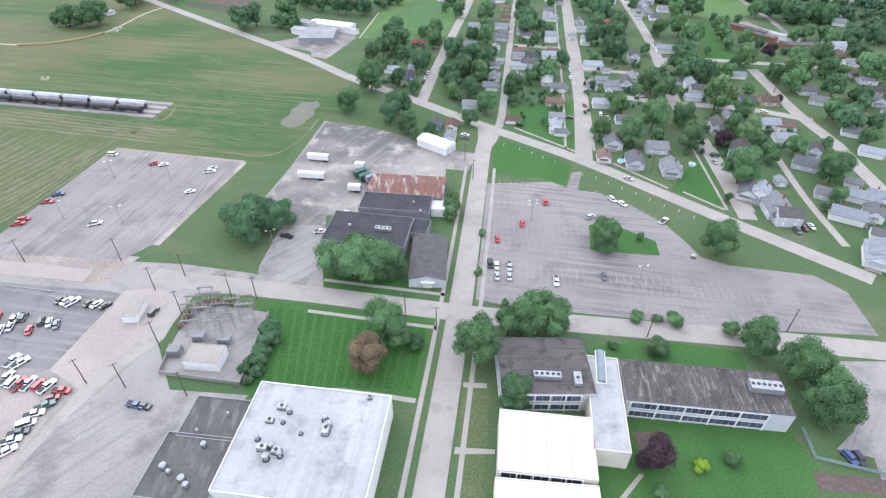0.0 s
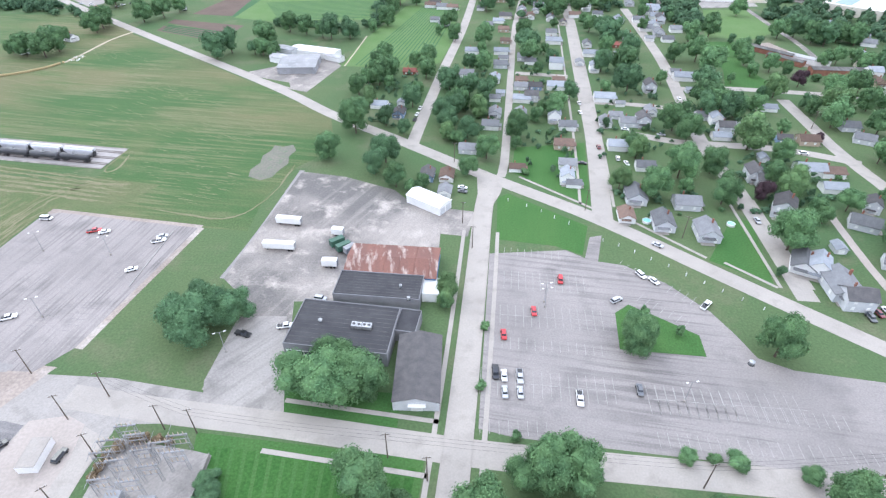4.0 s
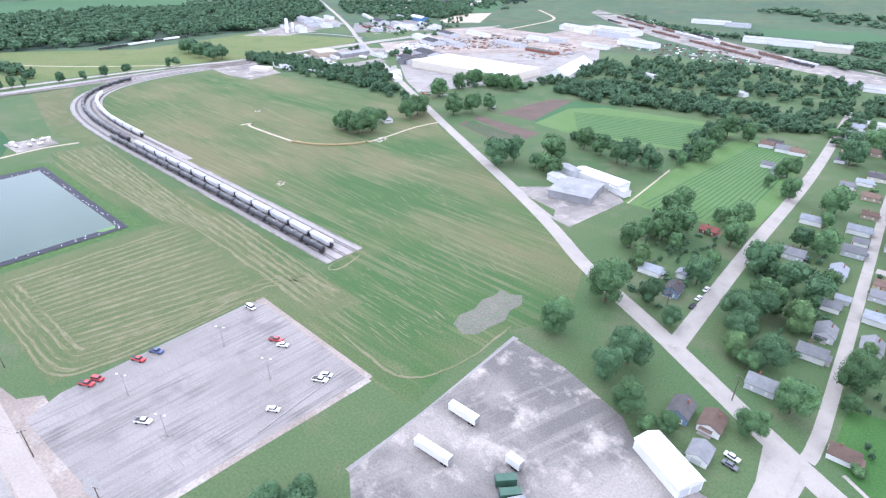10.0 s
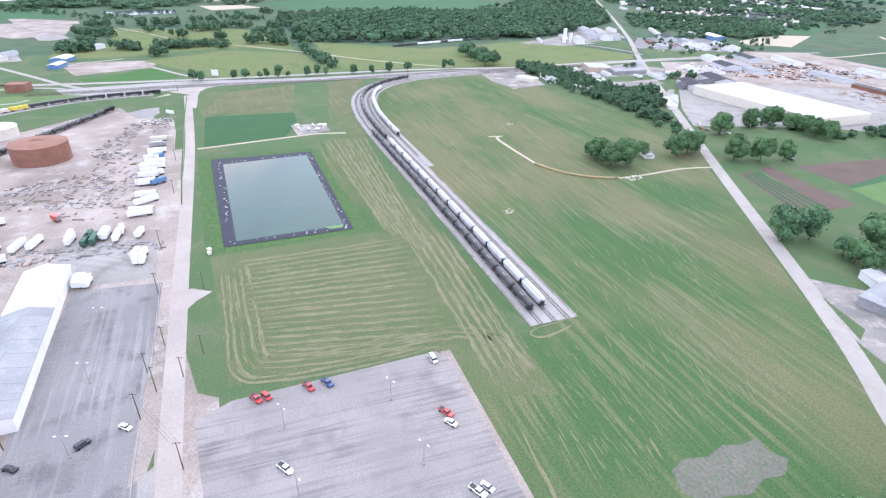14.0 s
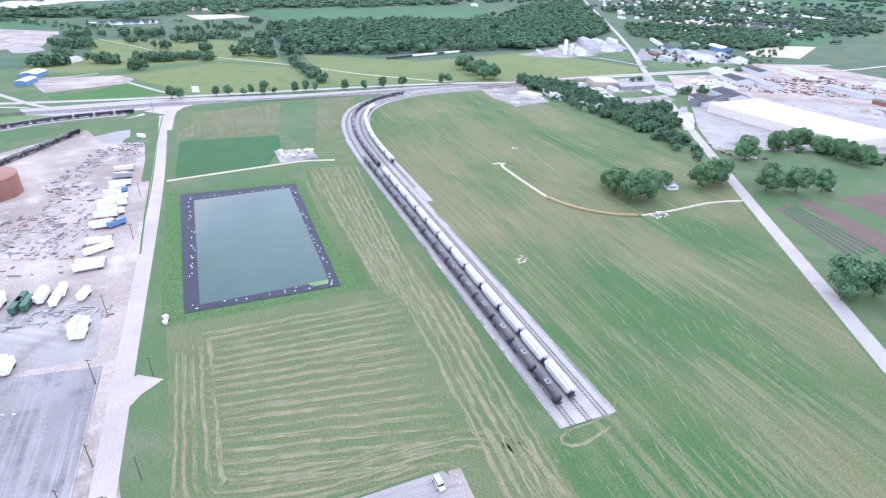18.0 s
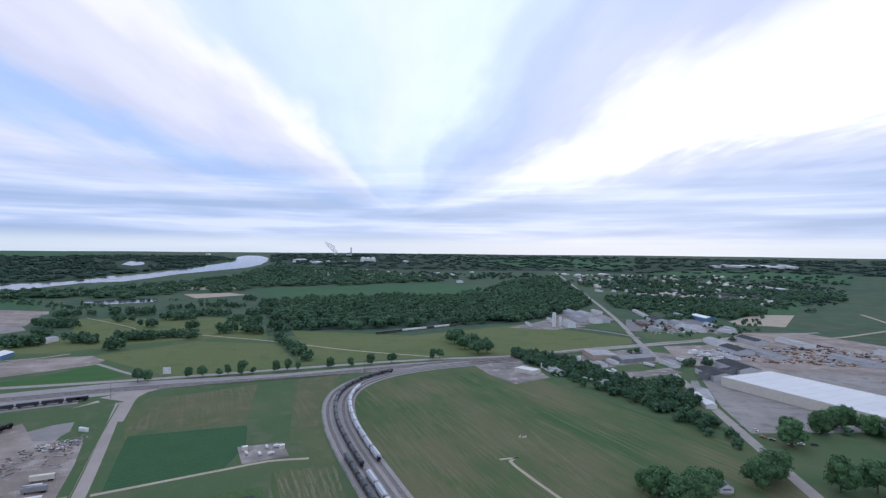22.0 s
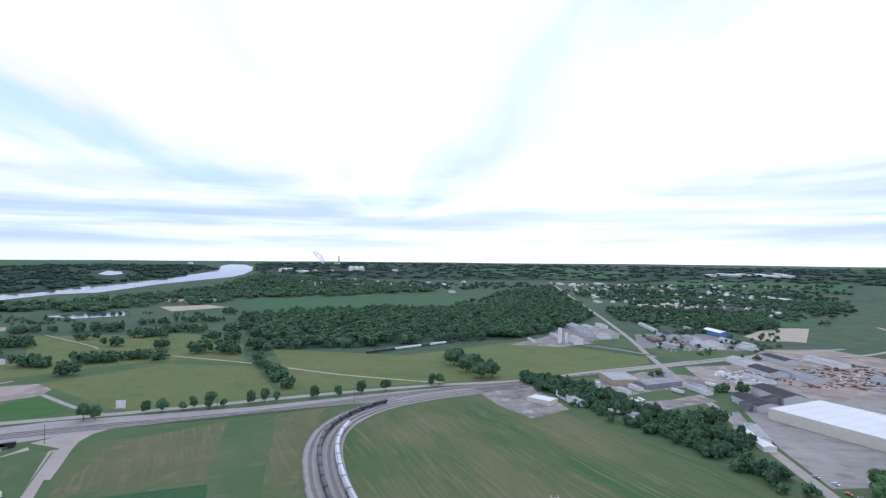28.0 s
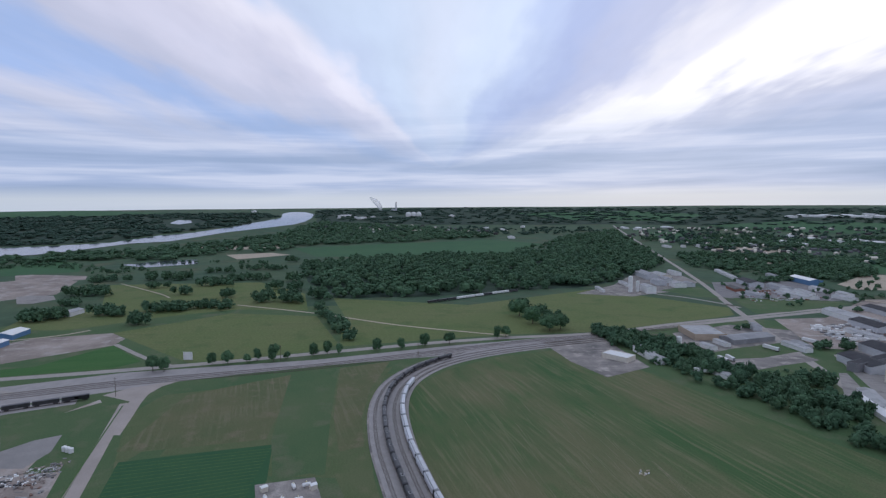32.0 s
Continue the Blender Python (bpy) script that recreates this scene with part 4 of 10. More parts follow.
def stalls(a, b, depth, pitch=2.7, material=None, z=0.10, twin=False, skew=0.0):
    """Painted stall lines in a row from a to b."""
    a, b = Vector(a), Vector(b)
    d = (b - a).normalized()
    n = Vector((-d.y, d.x))
    bm = bmesh.new()
    rot = math.degrees(math.atan2(n.y, n.x)) + skew
    for k in range(int((b - a).length / pitch) + 1):
        p = a + d * pitch * k
        box(bm, depth * (2 if twin else 1), 0.13, 0.004, p.x, p.y, z, rot)
    if twin:
        m = (a + b) / 2
        box(bm, (b - a).length, 0.12, 0.004, m.x, m.y, z + 0.001, math.degrees(math.atan2(d.y, d.x)))
    return tagged(part("stall_lines", bm, material or PAINTW), "faded white painted parking stall lines", "marking", kind="structure")


def strand(bm, line, w, z, rnd):
    """A thin lying strand that tapers at both ends."""
    k = len(line) - 1
    l, r = [], []
    for q, a, b in zip(line, sides_of(line, w / 2), sides_of(line, -w / 2)):
        l.append(a)
        r.append(b)
    l[0], r[0], l[k], r[k] = line[0], line[0], line[k], line[k]
    vl = [bm.verts.new((q.x, q.y, z)) for q in l]
    vr = [bm.verts.new((q.x, q.y, z)) for q in r[1:k]]
    vr = [vl[0]] + vr + [vl[k]]
    for n in range(k):
        ring = [vr[n], vr[n + 1], vl[n + 1], vl[n]]
        bm.faces.new(list(dict.fromkeys(ring)))


def swath_line(broad, pale, line, w, rnd, lift, count):
    """One windrow: a soft band and loose pale strands on it."""
    line = [q + Vector((rnd.gauss(0, 0.2), rnd.gauss(0, 0.2))) for q in line]
    ribbon(broad, line, w * rnd.uniform(0.8, 1.1), lift)
    k = len(line)
    for _ in range(count):
        n = rnd.randrange(3, 9)
        s = rnd.randrange(0, max(1, k - n))
        piece = line[s:s + n]
        if len(piece) < 3:
            continue
        off = rnd.gauss(0, w * 0.24)
        strand(pale, sides_of(piece, off), rnd.uniform(0.2, 0.75), lift + 0.006 + rnd.random() * 0.02, rnd)


def swath_things(broad, pale, label="pale dry swaths of cut hay"):
    ob = tagged(part("hay_swaths", broad, STRIPEM), label, "hay", kind="stuff")
    part("hay_strands", pale, STRIPE, ob)
    return ob


def swaths(a, b, c, d, n, seed=1, w=2.1, dense=1.0):
    """Pale swaths in rows: from the side a-b across to the side d-c."""
    rnd = random.Random(seed)
    a, b, c, d = (Vector(q) for q in (a, b, c, d))
    broad, pale = bmesh.new(), bmesh.new()
    lift = 0.04 + 0.006 * (seed % 7)
    for k in range(n):
        t = (k + 0.5 + rnd.uniform(-0.10, 0.10)) / n
        p, q = a.lerp(b, t), d.lerp(c, t)
        p, q = p.lerp(q, rnd.uniform(0, 0.03)), q.lerp(p, rnd.uniform(0, 0.05))
        cuts = max(4, int((q - p).length / 3.5))
        line = [p.lerp(q, m / cuts) for m in range(cuts + 1)]
        swath_line(broad, pale, line, w, rnd, lift + 0.005 * (k % 4), int(cuts * 0.8 * dense))
    return swath_things(broad, pale)


def flow(lines, strands, seed, long=(3, 8), thin=(0.15, 0.5)):
    """Loose pale strands that follow the flow between a few guide lines."""
    rnd = random.Random(seed)
    guides = [arc_even([Vector(q) for q in g], 40) for g in lines]
    bm = bmesh.new()
    for _ in range(strands):
        u = rnd.random() * (len(guides) - 1)
        k = min(int(u), len(guides) - 2)
        s = rnd.random() * 36
        m = rnd.uniform(*long)
        line = []
        for h in range(5):
            p = min(s + m * h / 8, 39.999)
            i0 = int(p)
            one = [g[i0].lerp(g[i0 + 1], p - i0) for g in (guides[k], guides[k + 1])]
            line.append(one[0].lerp(one[1], u - k))
        strand(bm, line, rnd.uniform(*thin), 0.03 + rnd.random() * 0.02, rnd)
    return tagged(part("hay_strands", bm, STRIPE), "loose pale strands of dry grass on the mown field", "hay", kind="stuff")


def arc_even(pts, n):
    """n + 1 even points along a line."""
    line = smooth_line(pts, 4.0)
    total = sum((b - a).length for a, b in zip(line, line[1:]))
    return [along_line(line, total * k / n)[0] for k in range(n + 1)]


def ring_swath(pts, w=1.4, n=3, pitch=3.2, seed=1):
    rnd = random.Random(seed + 50)
    broad, pale = bmesh.new(), bmesh.new()
    line = smooth_line(pts, 3.5)
    for k in range(n):
        swath_line(broad, pale, sides_of(line, k * pitch), w * (0.9 + 0.2 * (k % 2)), rnd, 0.075 + 0.005 * (k % 4) + 0.006 * (seed % 7), int(len(line) * 0.6))
    return swath_things(broad, pale)


def lathe_ring(r, h):
    """The thick rim of an open tank."""
    bm = bmesh.new()
    prof = ((r + 0.25, h), (r + 0.25, h + 0.5), (r * 0.94, h + 0.5), (r * 0.94, h - 0.1))
    rings = [[bm.verts.new((q * math.cos(6.2832 * k / 48), q * math.sin(6.2832 * k / 48), z)) for k in range(48)] for q, z in prof]
    for a, b in zip(rings, rings[1:]):
        for k in range(48):
            bm.faces.new((a[k], a[(k + 1) % 48], b[(k + 1) % 48], b[k]))
    return bm


def tank(x, y, r, h, material, label, rise=0.1, name="storage_tank", inside_of=None):
    ob = thing(name, pose(x, y, 0), label, "tank", "storage tanks")
    part("shell", lathe(bmesh.new(), [(r, 0), (r, h), (r * 0.995, h + 0.3)], 48), material, ob)
    if inside_of:
        part("rim", lathe_ring(r, h), material, ob)
        part("water", lathe(bmesh.new(), [(r * 0.93, h - 0.02), (r * 0.5, h), (0.3, h + 0.01)], 48), inside_of, ob)
        part("bridge", box(bmesh.new(), r * 2, 0.9, 0.3, 0, 0, h + 0.6), GALV, ob)
        return ob
    part("roof", lathe(bmesh.new(), [(r * 1.0, h + 0.31), (r * 0.6, h + 0.31 + r * rise * 0.6), (0.4, h + 0.31 + r * rise)], 48), material, ob)
    for k in range(24):
        a = 6.2832 * k / 24
        part("roof_seam", tube(bmesh.new(), 0.12, 0.12, (r * math.cos(a), r * math.sin(a), h + 0.35), (0.5 * math.cos(a), 0.5 * math.sin(a), h + 0.4 + r * rise), 4), material, ob)
    for k in range(3):
        part("hoop", lathe(bmesh.new(), [(r + 0.02, h * (k + 1) / 4), (r + 0.14, h * (k + 1) / 4 + 0.05), (r + 0.02, h * (k + 1) / 4 + 0.2)], 48), material, ob)
    return ob


# railway rolling stock
def bogie(ob, x):
    bm = box(bmesh.new(), 2.3, 2.0, 0.35, x, 0, 0.45, bevel=0.05)
    for dx in (-0.85, 0.85):
        for s in (-1, 1):
            tube(bm, 0.43, 0.43, (x + dx, s * 0.72 - 0.07, 0.43), (x + dx, s * 0.72 + 0.07, 0.43), 14)
    part("bogie", bm, BLACK, ob)


def tank_car(m):
    if "tank_car" in PROTO:
        return copy_thing(PROTO["tank_car"], m)
    ob = thing("tank_car", m, "black round railway tank car standing on the siding", "rail car", "black tank cars")
    bm = bmesh.new()
    r, half = 1.5, 7.6
    prof = [(0.3, -half - 0.55), (0.9, -half - 0.4), (1.3, -half - 0.15), (r, -half + 0.3), (r, 0), (r, half - 0.3), (1.3, half + 0.15), (0.9, half + 0.4), (0.3, half + 0.55)]
    lathe(bm, prof, 20)
    bmesh.ops.transform(bm, matrix=pose(0, 0, 2.75, 0, 90, 0), verts=bm.verts[:])
    part("tank", bm, TANKB, ob)
    part("sill", box(bmesh.new(), 16.6, 0.5, 0.35, 0, 0, 0.85), BLACK, ob)
    d = part("dome", tube(bmesh.new(), 0.55, 0.5, (0, 0, 4.1), (0, 0, 4.75), 12), TANKB, ob)
    part("walkway", box(bmesh.new(), 2.6, 1.9, 0.06, 0, 0, 4.3), GALV, ob)
    for s in (-1, 1):
        bm = tube(bmesh.new(), 0.035, 0.035, (-1.3, s * 0.95, 5.0), (1.3, s * 0.95, 5.0), 5)
        for x in (-1.25, 1.25):
            tube(bm, 0.03, 0.03, (x, s * 0.95, 4.3), (x, s * 0.95, 5.0), 5)
        part("handrail", bm, GALV, ob)
        part("end_platform", box(bmesh.new(), 0.8, 2.6, 0.1, s * 8.05, 0, 1.2), BLACK, ob)
        part("end_rail", tube(bmesh.new(), 0.035, 0.035, (s * 8.35, -1.25, 2.2), (s * 8.35, 1.25, 2.2), 5), BLACK, ob)
        bogie(ob, s * 5.9)
    part("label_stripe", box(bmesh.new(), 1.6, 0.02, 0.25, 3.0, -1.515, 2.8), WHITE, ob)
    PROTO["tank_car"] = ob
    return ob


def hopper_car(m):
    if "hopper" in PROTO:
        return copy_thing(PROTO["hopper"], m)
    ob = thing("hopper_car", m, "light grey covered railway hopper car standing on the siding", "rail car", "grey hopper cars")
    bm = bmesh.new()
    half, w = 8.2, 1.55
    sec = [(-w, 1.6), (-w, 3.9), (-1.15, 4.45), (1.15, 4.45), (w, 3.9), (w, 1.6), (0.7, 0.75), (-0.7, 0.75)]
    rings = []
    for x, f in ((-half, 0.0), (-half + 1.5, 1.0), (half - 1.5, 1.0), (half, 0.0)):
        rings.append([bm.verts.new((x, y, z if (f or z > 3.0) else 3.0)) for y, z in sec])
    for a, b in zip(rings, rings[1:]):
        for k in range(8):
            j = (k + 1) % 8
            bm.faces.new((a[k], b[k], b[j], a[j]))
    bm.faces.new(rings[0])
    bm.faces.new(rings[-1][::-1])
    bmesh.ops.remove_doubles(bm, verts=bm.verts[:], dist=0.001)
    bmesh.ops.recalc_face_normals(bm, faces=bm.faces[:])
    for s in (-1, 1):
        for k in range(11):
            box(bm, 0.1, 0.09, 2.25, -6.4 + 1.28 * k, s * (w + 0.03), 1.62)
    part("body", bm, HOPW, ob)
    part("hatch_trough", box(bmesh.new(), 14.5, 0.55, 0.2, 0, 0, 4.45, bevel=0.05), HOPW, ob)
    part("roof_walk", box(bmesh.new(), 16.0, 0.45, 0.05, 0, 0.85, 4.5), GALV, ob)
    for k in range(3):
        part("outlet", box(bmesh.new(), 1.9, 1.3, 0.45, -4.4 + 4.4 * k, 0, 0.5, taper=-0.3), HOPW, ob)
    for s in (-1, 1):
        part("end_platform", box(bmesh.new(), 1.3, 2.7, 0.12, s * 8.35, 0, 1.15), BLACK, ob)
        part("ladder", box(bmesh.new(), 0.05, 0.5, 3.1, s * 8.9, 1.05, 1.2), BLACK, ob)
        part("end_sheet", box(bmesh.new(), 0.06, 2.2, 1.9, s * 8.1, 0, 1.2), BLACK, ob)
        bogie(ob, s * 6.6)
    PROTO["hopper"] = ob
    return ob


def box_car(m, material, label):
    key = ("boxcar", material.name)
    if key in PROTO:
        return copy_thing(PROTO[key], m)
    ob = thing("freight_car", m, label, "rail car", "freight cars on the main line")
    part("body", box(bmesh.new(), 15.4, 2.9, 2.6, 0, 0, 1.15, bevel=0.06), material, ob)
    part("roof", box(bmesh.new(), 15.5, 2.95, 0.12, 0, 0, 3.75, bevel=0.04), material, ob)
    for s in (-1, 1):
        part("door", box(bmesh.new(), 2.6, 0.08, 2.3, 0, s * 1.49, 1.3), material, ob)
        bogie(ob, s * 5.3)
    PROTO[key] = ob
    return ob


def along_line(line, s):
    """The place and heading s metres along a line of points."""
    for a, b in zip(line, line[1:]):
        d = (b - a).length
        if s <= d:
            p = a.lerp(b, s / d)
            return p, math.degrees(math.atan2(b.y - a.y, b.x - a.x))
        s -= d
    return line[-1], math.degrees(math.atan2(line[-1].y - line[-2].y, line[-1].x - line[-2].x))


def track(line, label, z=0.25, ties=True):
    ob = tagged(new("railway_track"), label, "track", kind="structure")
    for s in (-1, 1):
        part("rail", ribbon(bmesh.new(), line, 0.12, z, 0.16, s * 0.75), RAIL, ob)
    if ties:
        bm = bmesh.new()
        n = sum((b - a).length for a, b in zip(line, line[1:]))
        s = 0.3
        while s < n:
            p, rot = along_line(line, s)
            box(bm, 0.25, 2.5, 0.1, p.x, p.y, z - 0.06, rot)
            s += 1.1
        tagged(part("ties", bm, TIE, ob), kind="stuff")
    return ob


def arc_step(line, step=5.0):
    """The line again, in even steps."""
    n = sum((b - a).length for a, b in zip(line, line[1:]))
    return [along_line(line, k * step)[0] for k in range(int(n / step))] + [line[-1]]

def rows(a, b, c, d, n, w, material, z=0.06):
    """Crop rows: thin bands from the side a-b across to the side d-c."""
    a, b, c, d = (Vector(q) for q in (a, b, c, d))
    bm = bmesh.new()
    for k in range(n):
        t = (k + 0.5) / n
        ribbon(bm, [a.lerp(b, t).lerp(d.lerp(c, t), j / 6) for j in range(7)], w, z)
    return tagged(part("crop_rows", bm, material), "straight dark crop rows in the field", "crop", kind="stuff")


# ---- the land ----
ring_ground()
patch("lot_ground", ASPH, 0.03, [(12.0, 143.2), (20.8, 224.1), (51.8, 226.3), (60.2, 219.8), (72.9, 216.5), (85.9, 205.7), (96.4, 190.5), (100.8, 178.5), (103.2, 169.2), (112.4, 164.1), (142.7, 158.5), (150.2, 149.0), (148.1, 127.2), (100.3, 129.9), (58.9, 135.3), (21.6, 140.4)], "worn grey asphalt parking lot with faded stall lines", "parking lot")
patch("lot_island", LAWN, 0.12, [(62.6, 189.9), (68.4, 194.2), (78.4, 186.8), (88.1, 179.1), (87.0, 169.7), (59.8, 172.9)], "raised grass island in the parking lot", "lawn")
patch("lot_path", ASPH, 0.05, [(57.9, 219.2), (63.5, 235.2), (68.8, 236.5), (63.1, 218.3)], "short asphalt drive out of the lot", "drive")
patch("west_lot", ASPHW, 0.03, [(-180.6, 166.7), (-184.4, 179.0), (-174.6, 251.6), (-168.4, 253.6), (-102.5, 241.8), (-111.9, 200.5), (-118.2, 173.6), (-125.9, 163.5)], "wide worn asphalt parking lot, mostly empty", "parking lot")
patch("gravel_yard", GRAVEL, 0.03, [(-68.1, 290.9), (-45.7, 285.7), (-20.8, 273.3), (-11.3, 260.6), (16.6, 254.5), (12.5, 235.8), (1.0, 237.7), (-0.0, 215.6), (-35.4, 215.8), (-36.3, 195.8), (-51.5, 195.8), (-46.4, 158.4), (-71.0, 156.7), (-66.1, 193.3), (-81.0, 208.5)], "pale gravel truck yard with dark stains", "yard")
patch("east_field_grass", FIELD, 0.012, [(-166.9, 308.4), (-252.4, 335.5), (-389.8, 341.2), (-481.9, 368.8), (-549.4, 389.1), (-600.9, 417.3), (-626.8, 459.8), (-638.7, 514.8), (-632.7, 577.7), (-542.2, 601.2), (-384.7, 590.0), (-324.0, 591.6), (-263.8, 534.6), (-260.6, 527.5), (-116.8, 405.8), (-64.5, 356.5), (-55.8, 315.7), (-71.9, 295.0), (-80.7, 265.6), (-80.8, 239.5), (-103.7, 242.4), (-168.8, 253.3)], "large mown field with pale streaks", "field")
patch("west_field_grass", FIELD, 0.011, [(-454.3, 300.0), (-448.1, 324.4), (-175.2, 293.4), (-229.2, 288.4), (-258.3, 287.4), (-283.3, 267.0), (-404.6, 284.0)], "mown strip along the railway", "field")
patch("hay_field", HAY, 0.015, [(-291.0, 189.0), (-279.0, 271.0), (-262.0, 288.0), (-229.2, 288.4), (-191.2, 282.7), (-152.6, 281.7), (-133.6, 277.7), (-153.0, 242.9), (-175.4, 251.1), (-191.2, 178.9), (-232.2, 183.8)], "mown hay field with pale swath stripes", "field")
patch("pond_bank", TALL, 0.02, [(-446.4, 205.8), (-437.1, 289.6), (-281.4, 269.6), (-289.0, 207.6), (-294.1, 187.4)], "weedy bank round the basin", "bank")
patch("pond_liner", LINER, 0.25, [(-441.6, 213.5), (-428.1, 283.6), (-287.8, 263.0), (-298.0, 196.9)], "black plastic liner round the basin", "pond liner")
patch("pond_water", POND, 0.28, [(-427.1, 219.4), (-421.6, 277.9), (-294.2, 259.7), (-301.7, 203.7)], "still green water in a lined rectangular basin", "water")
patch("crop_field", CROP, 0.03, [(-567.2, 228.7), (-550.2, 306.5), (-509.3, 296.5), (-472.2, 275.0), (-475.1, 214.2)], "dark green field of row crops", "field")
patch("stubble_field", HAY, 0.02, [(-637.3, 274.8), (-649.0, 343.5), (-663.8, 372.7), (-655.7, 422.7), (-607.6, 390.3), (-550.2, 363.0), (-485.3, 344.8), (-444.9, 337.0), (-448.1, 324.4), (-495.6, 327.9), (-514.1, 297.4), (-550.2, 306.5), (-564.5, 248.5)], "mown strip with pale stubble", "field")
patch("pump_pad", GRAVEL, 0.06, [(-507.7, 290.5), (-501.1, 318.8), (-474.8, 316.0), (-475.6, 286.9)], "gravel pad of a pipeline station", "pad")
patch("yard_concrete", YARDC, 0.02, [(-173.0, 162.1), (-126.0, 162.9), (-99.9, 161.2), (-47.4, 151.5), (-44.2, 145.3), (-90.4, 144.6), (-93.4, 120.0), (-82.4, 102.0), (-58.0, 100.3), (-77.5, 68.5), (-111.7, 68.1)], "cracked pale concrete works yard", "yard")
patch("works_ground", DIRT, 0.015, [(-684.0, 210.1), (-635.3, 220.7), (-397.5, 189.3), (-300.2, 176.1), (-195.6, 162.1), (-139.1, 142.6), (-158.6, 96.8), (-563.3, 12.6), (-582.4, 91.9), (-630.7, 153.4)], "bare dusty ground of a works yard", "yard")
patch("staff_lot", DASPH, 0.04, [(-286.4, 131.3), (-275.9, 166.5), (-209.3, 155.2), (-139.1, 142.6), (-153.3, 109.2), (-210.4, 118.0)], "dark asphalt parking lot with worn stall lines", "parking lot")
patch("substation_pad", YARDC, 0.05, [(-89.4, 108.4), (-88.8, 140.2), (-65.4, 136.2), (-60.5, 134.9), (-60.9, 104.4)], "gravel and concrete pad of a substation", "pad")
road("main_street", CONC, 7.8, 0.07, [(-3.5, 66.7), (6.1, 138.0), (14.1, 203.7), (20.8, 259.5), (25.5, 282.8)], "straight pale concrete street with kerbs", True)
road("diagonal_road", CONC, 8.0, 0.06, LONG_ROAD, "long straight concrete road across the town", False, True)
road("cross_street", CONC, 8.5, 0.065, [(-110.1, 154.4), (-80.6, 149.4), (-46.1, 144.7), (-0.6, 137.2), (17.2, 134.6), (61.5, 129.9), (98.7, 126.0), (146.2, 120.4), (201.6, 113.4)], "pale concrete street with kerbs", False)
road("side_street", CONC, 7.0, 0.055, [(-14.6, 321.0), (1.1, 429.9), (24.2, 576.0), (49.4, 793.5)], "narrow concrete street between trees", False)
road("third_street", CONC, 8.0, 0.053, [(134.2, 195.9), (141.6, 269.2), (145.0, 328.8), (166.9, 463.8), (180.1, 617.1)], "concrete street lined with trees", False)
road("gravel_road", PINK, 7.0, 0.05, [(-134.4, 153.8), (-192.3, 161.7), (-274.3, 173.8), (-481.0, 204.7), (-667.0, 226.6)], "straight pale gravel road", False)
road("field_track", SAND, 3.2, 0.05, [(-472.5, 208.9), (-472.7, 249.6), (-472.7, 279.8), (-472.5, 302.5), (-464.2, 325.4)], "pale gravel track", False)
patch("junction", CONC, 0.075, [(12.5, 243.3), (18.2, 261.7), (19.1, 290.6), (32.8, 283.8), (28.8, 269.3), (24.7, 259.5), (22.0, 243.2)], "pale concrete road junction", "road")
road("highway", CONC, 10, 0.05, [(-807.9, 24.5), (-775.9, 133.7), (-744.9, 276.9), (-726.3, 397.6), (-709.7, 496.9), (-692.3, 566.5), (-662.2, 661.2), (-639.9, 802.3), (-597.3, 1103.5)], "two-lane highway beside the railway", False, True)
patch("rail_bed", BALLAST, 0.03, [(-713.3, 116.4), (-698.6, 150.1), (-699.9, 224.1), (-703.0, 246.0), (-697.0, 306.0), (-687.0, 377.0), (-664.0, 484.0), (-644.2, 644.1), (-662.2, 661.2), (-692.9, 500.7), (-708.7, 371.8), (-748.1, 221.4), (-753.0, 105.4)], "wide pale ballast bed of railway lines", "railway")
road("field_path_pale", SAND, 1.1, 0.085, [(-69.5, 447.9), (-65.7, 482.5), (-61.5, 523.1)], "pale worn line beside the corn field", False, False)
road("fourth_street", CONC, 8, 0.058, [(219.6, 385.0), (216.4, 349.9), (213.4, 317.0), (213.3, 290.8), (214.0, 268.9), (211.5, 248.1), (209.5, 227.9), (207.4, 203.4)], "concrete street", False, False)
road("garden_lane", PINK, 3.5, 0.054, [(175.3, 259.0), (173.3, 247.3), (168.6, 215.9), (167.0, 194.7), (166.1, 177.0)], "narrow gravel lane behind houses", False, False)
road("elm_street", CONC, 9.0, 0.052, [(71.9, 246.7), (85.3, 324.4), (94.4, 393.9), (103.8, 465.0), (119.1, 578.8), (132.7, 693.8), (154.9, 868.4), (166.5, 1024.7), (201.7, 1351.6), (247.1, 1820.0)], "wide concrete street with kerbs", False, True)
road("alley", CONC, 4.5, 0.05, [(30.5, 286.0), (33.6, 299.5), (41, 356.6), (51.8, 443.1), (66.2, 552.8), (86.1, 668.3), (104.4, 772.1)], "narrow alley behind houses", False, True)
road("highway_east", CONC, 11, 0.09, [(72.9, 1072.9), (122.9, 1007.8), (159.3, 929.7), (262.4, 869.8), (293.2, 750.3), (349.2, 726.4)], "pale highway beside the railway", False, True)
road("rail_spur_east", GRAVEL, 5, 0.08, [(300.1, 617.7), (294.9, 551.0), (291.5, 500.4), (282.4, 447.0)], "pale gravel bed of an old spur", False, True)
road("far_lane", CONC, 6, 0.12, [(346.6, 1144.1), (533.2, 1100.5), (766.5, 1051.3)], "pale lane across far fields", False, True)
road("park_street", CONC, 7, 0.06, [(156.4, 403.2), (190.7, 404.3), (223.3, 399.1), (245.4, 395.1), (274.8, 388.5)], "street beside a park", False, True)
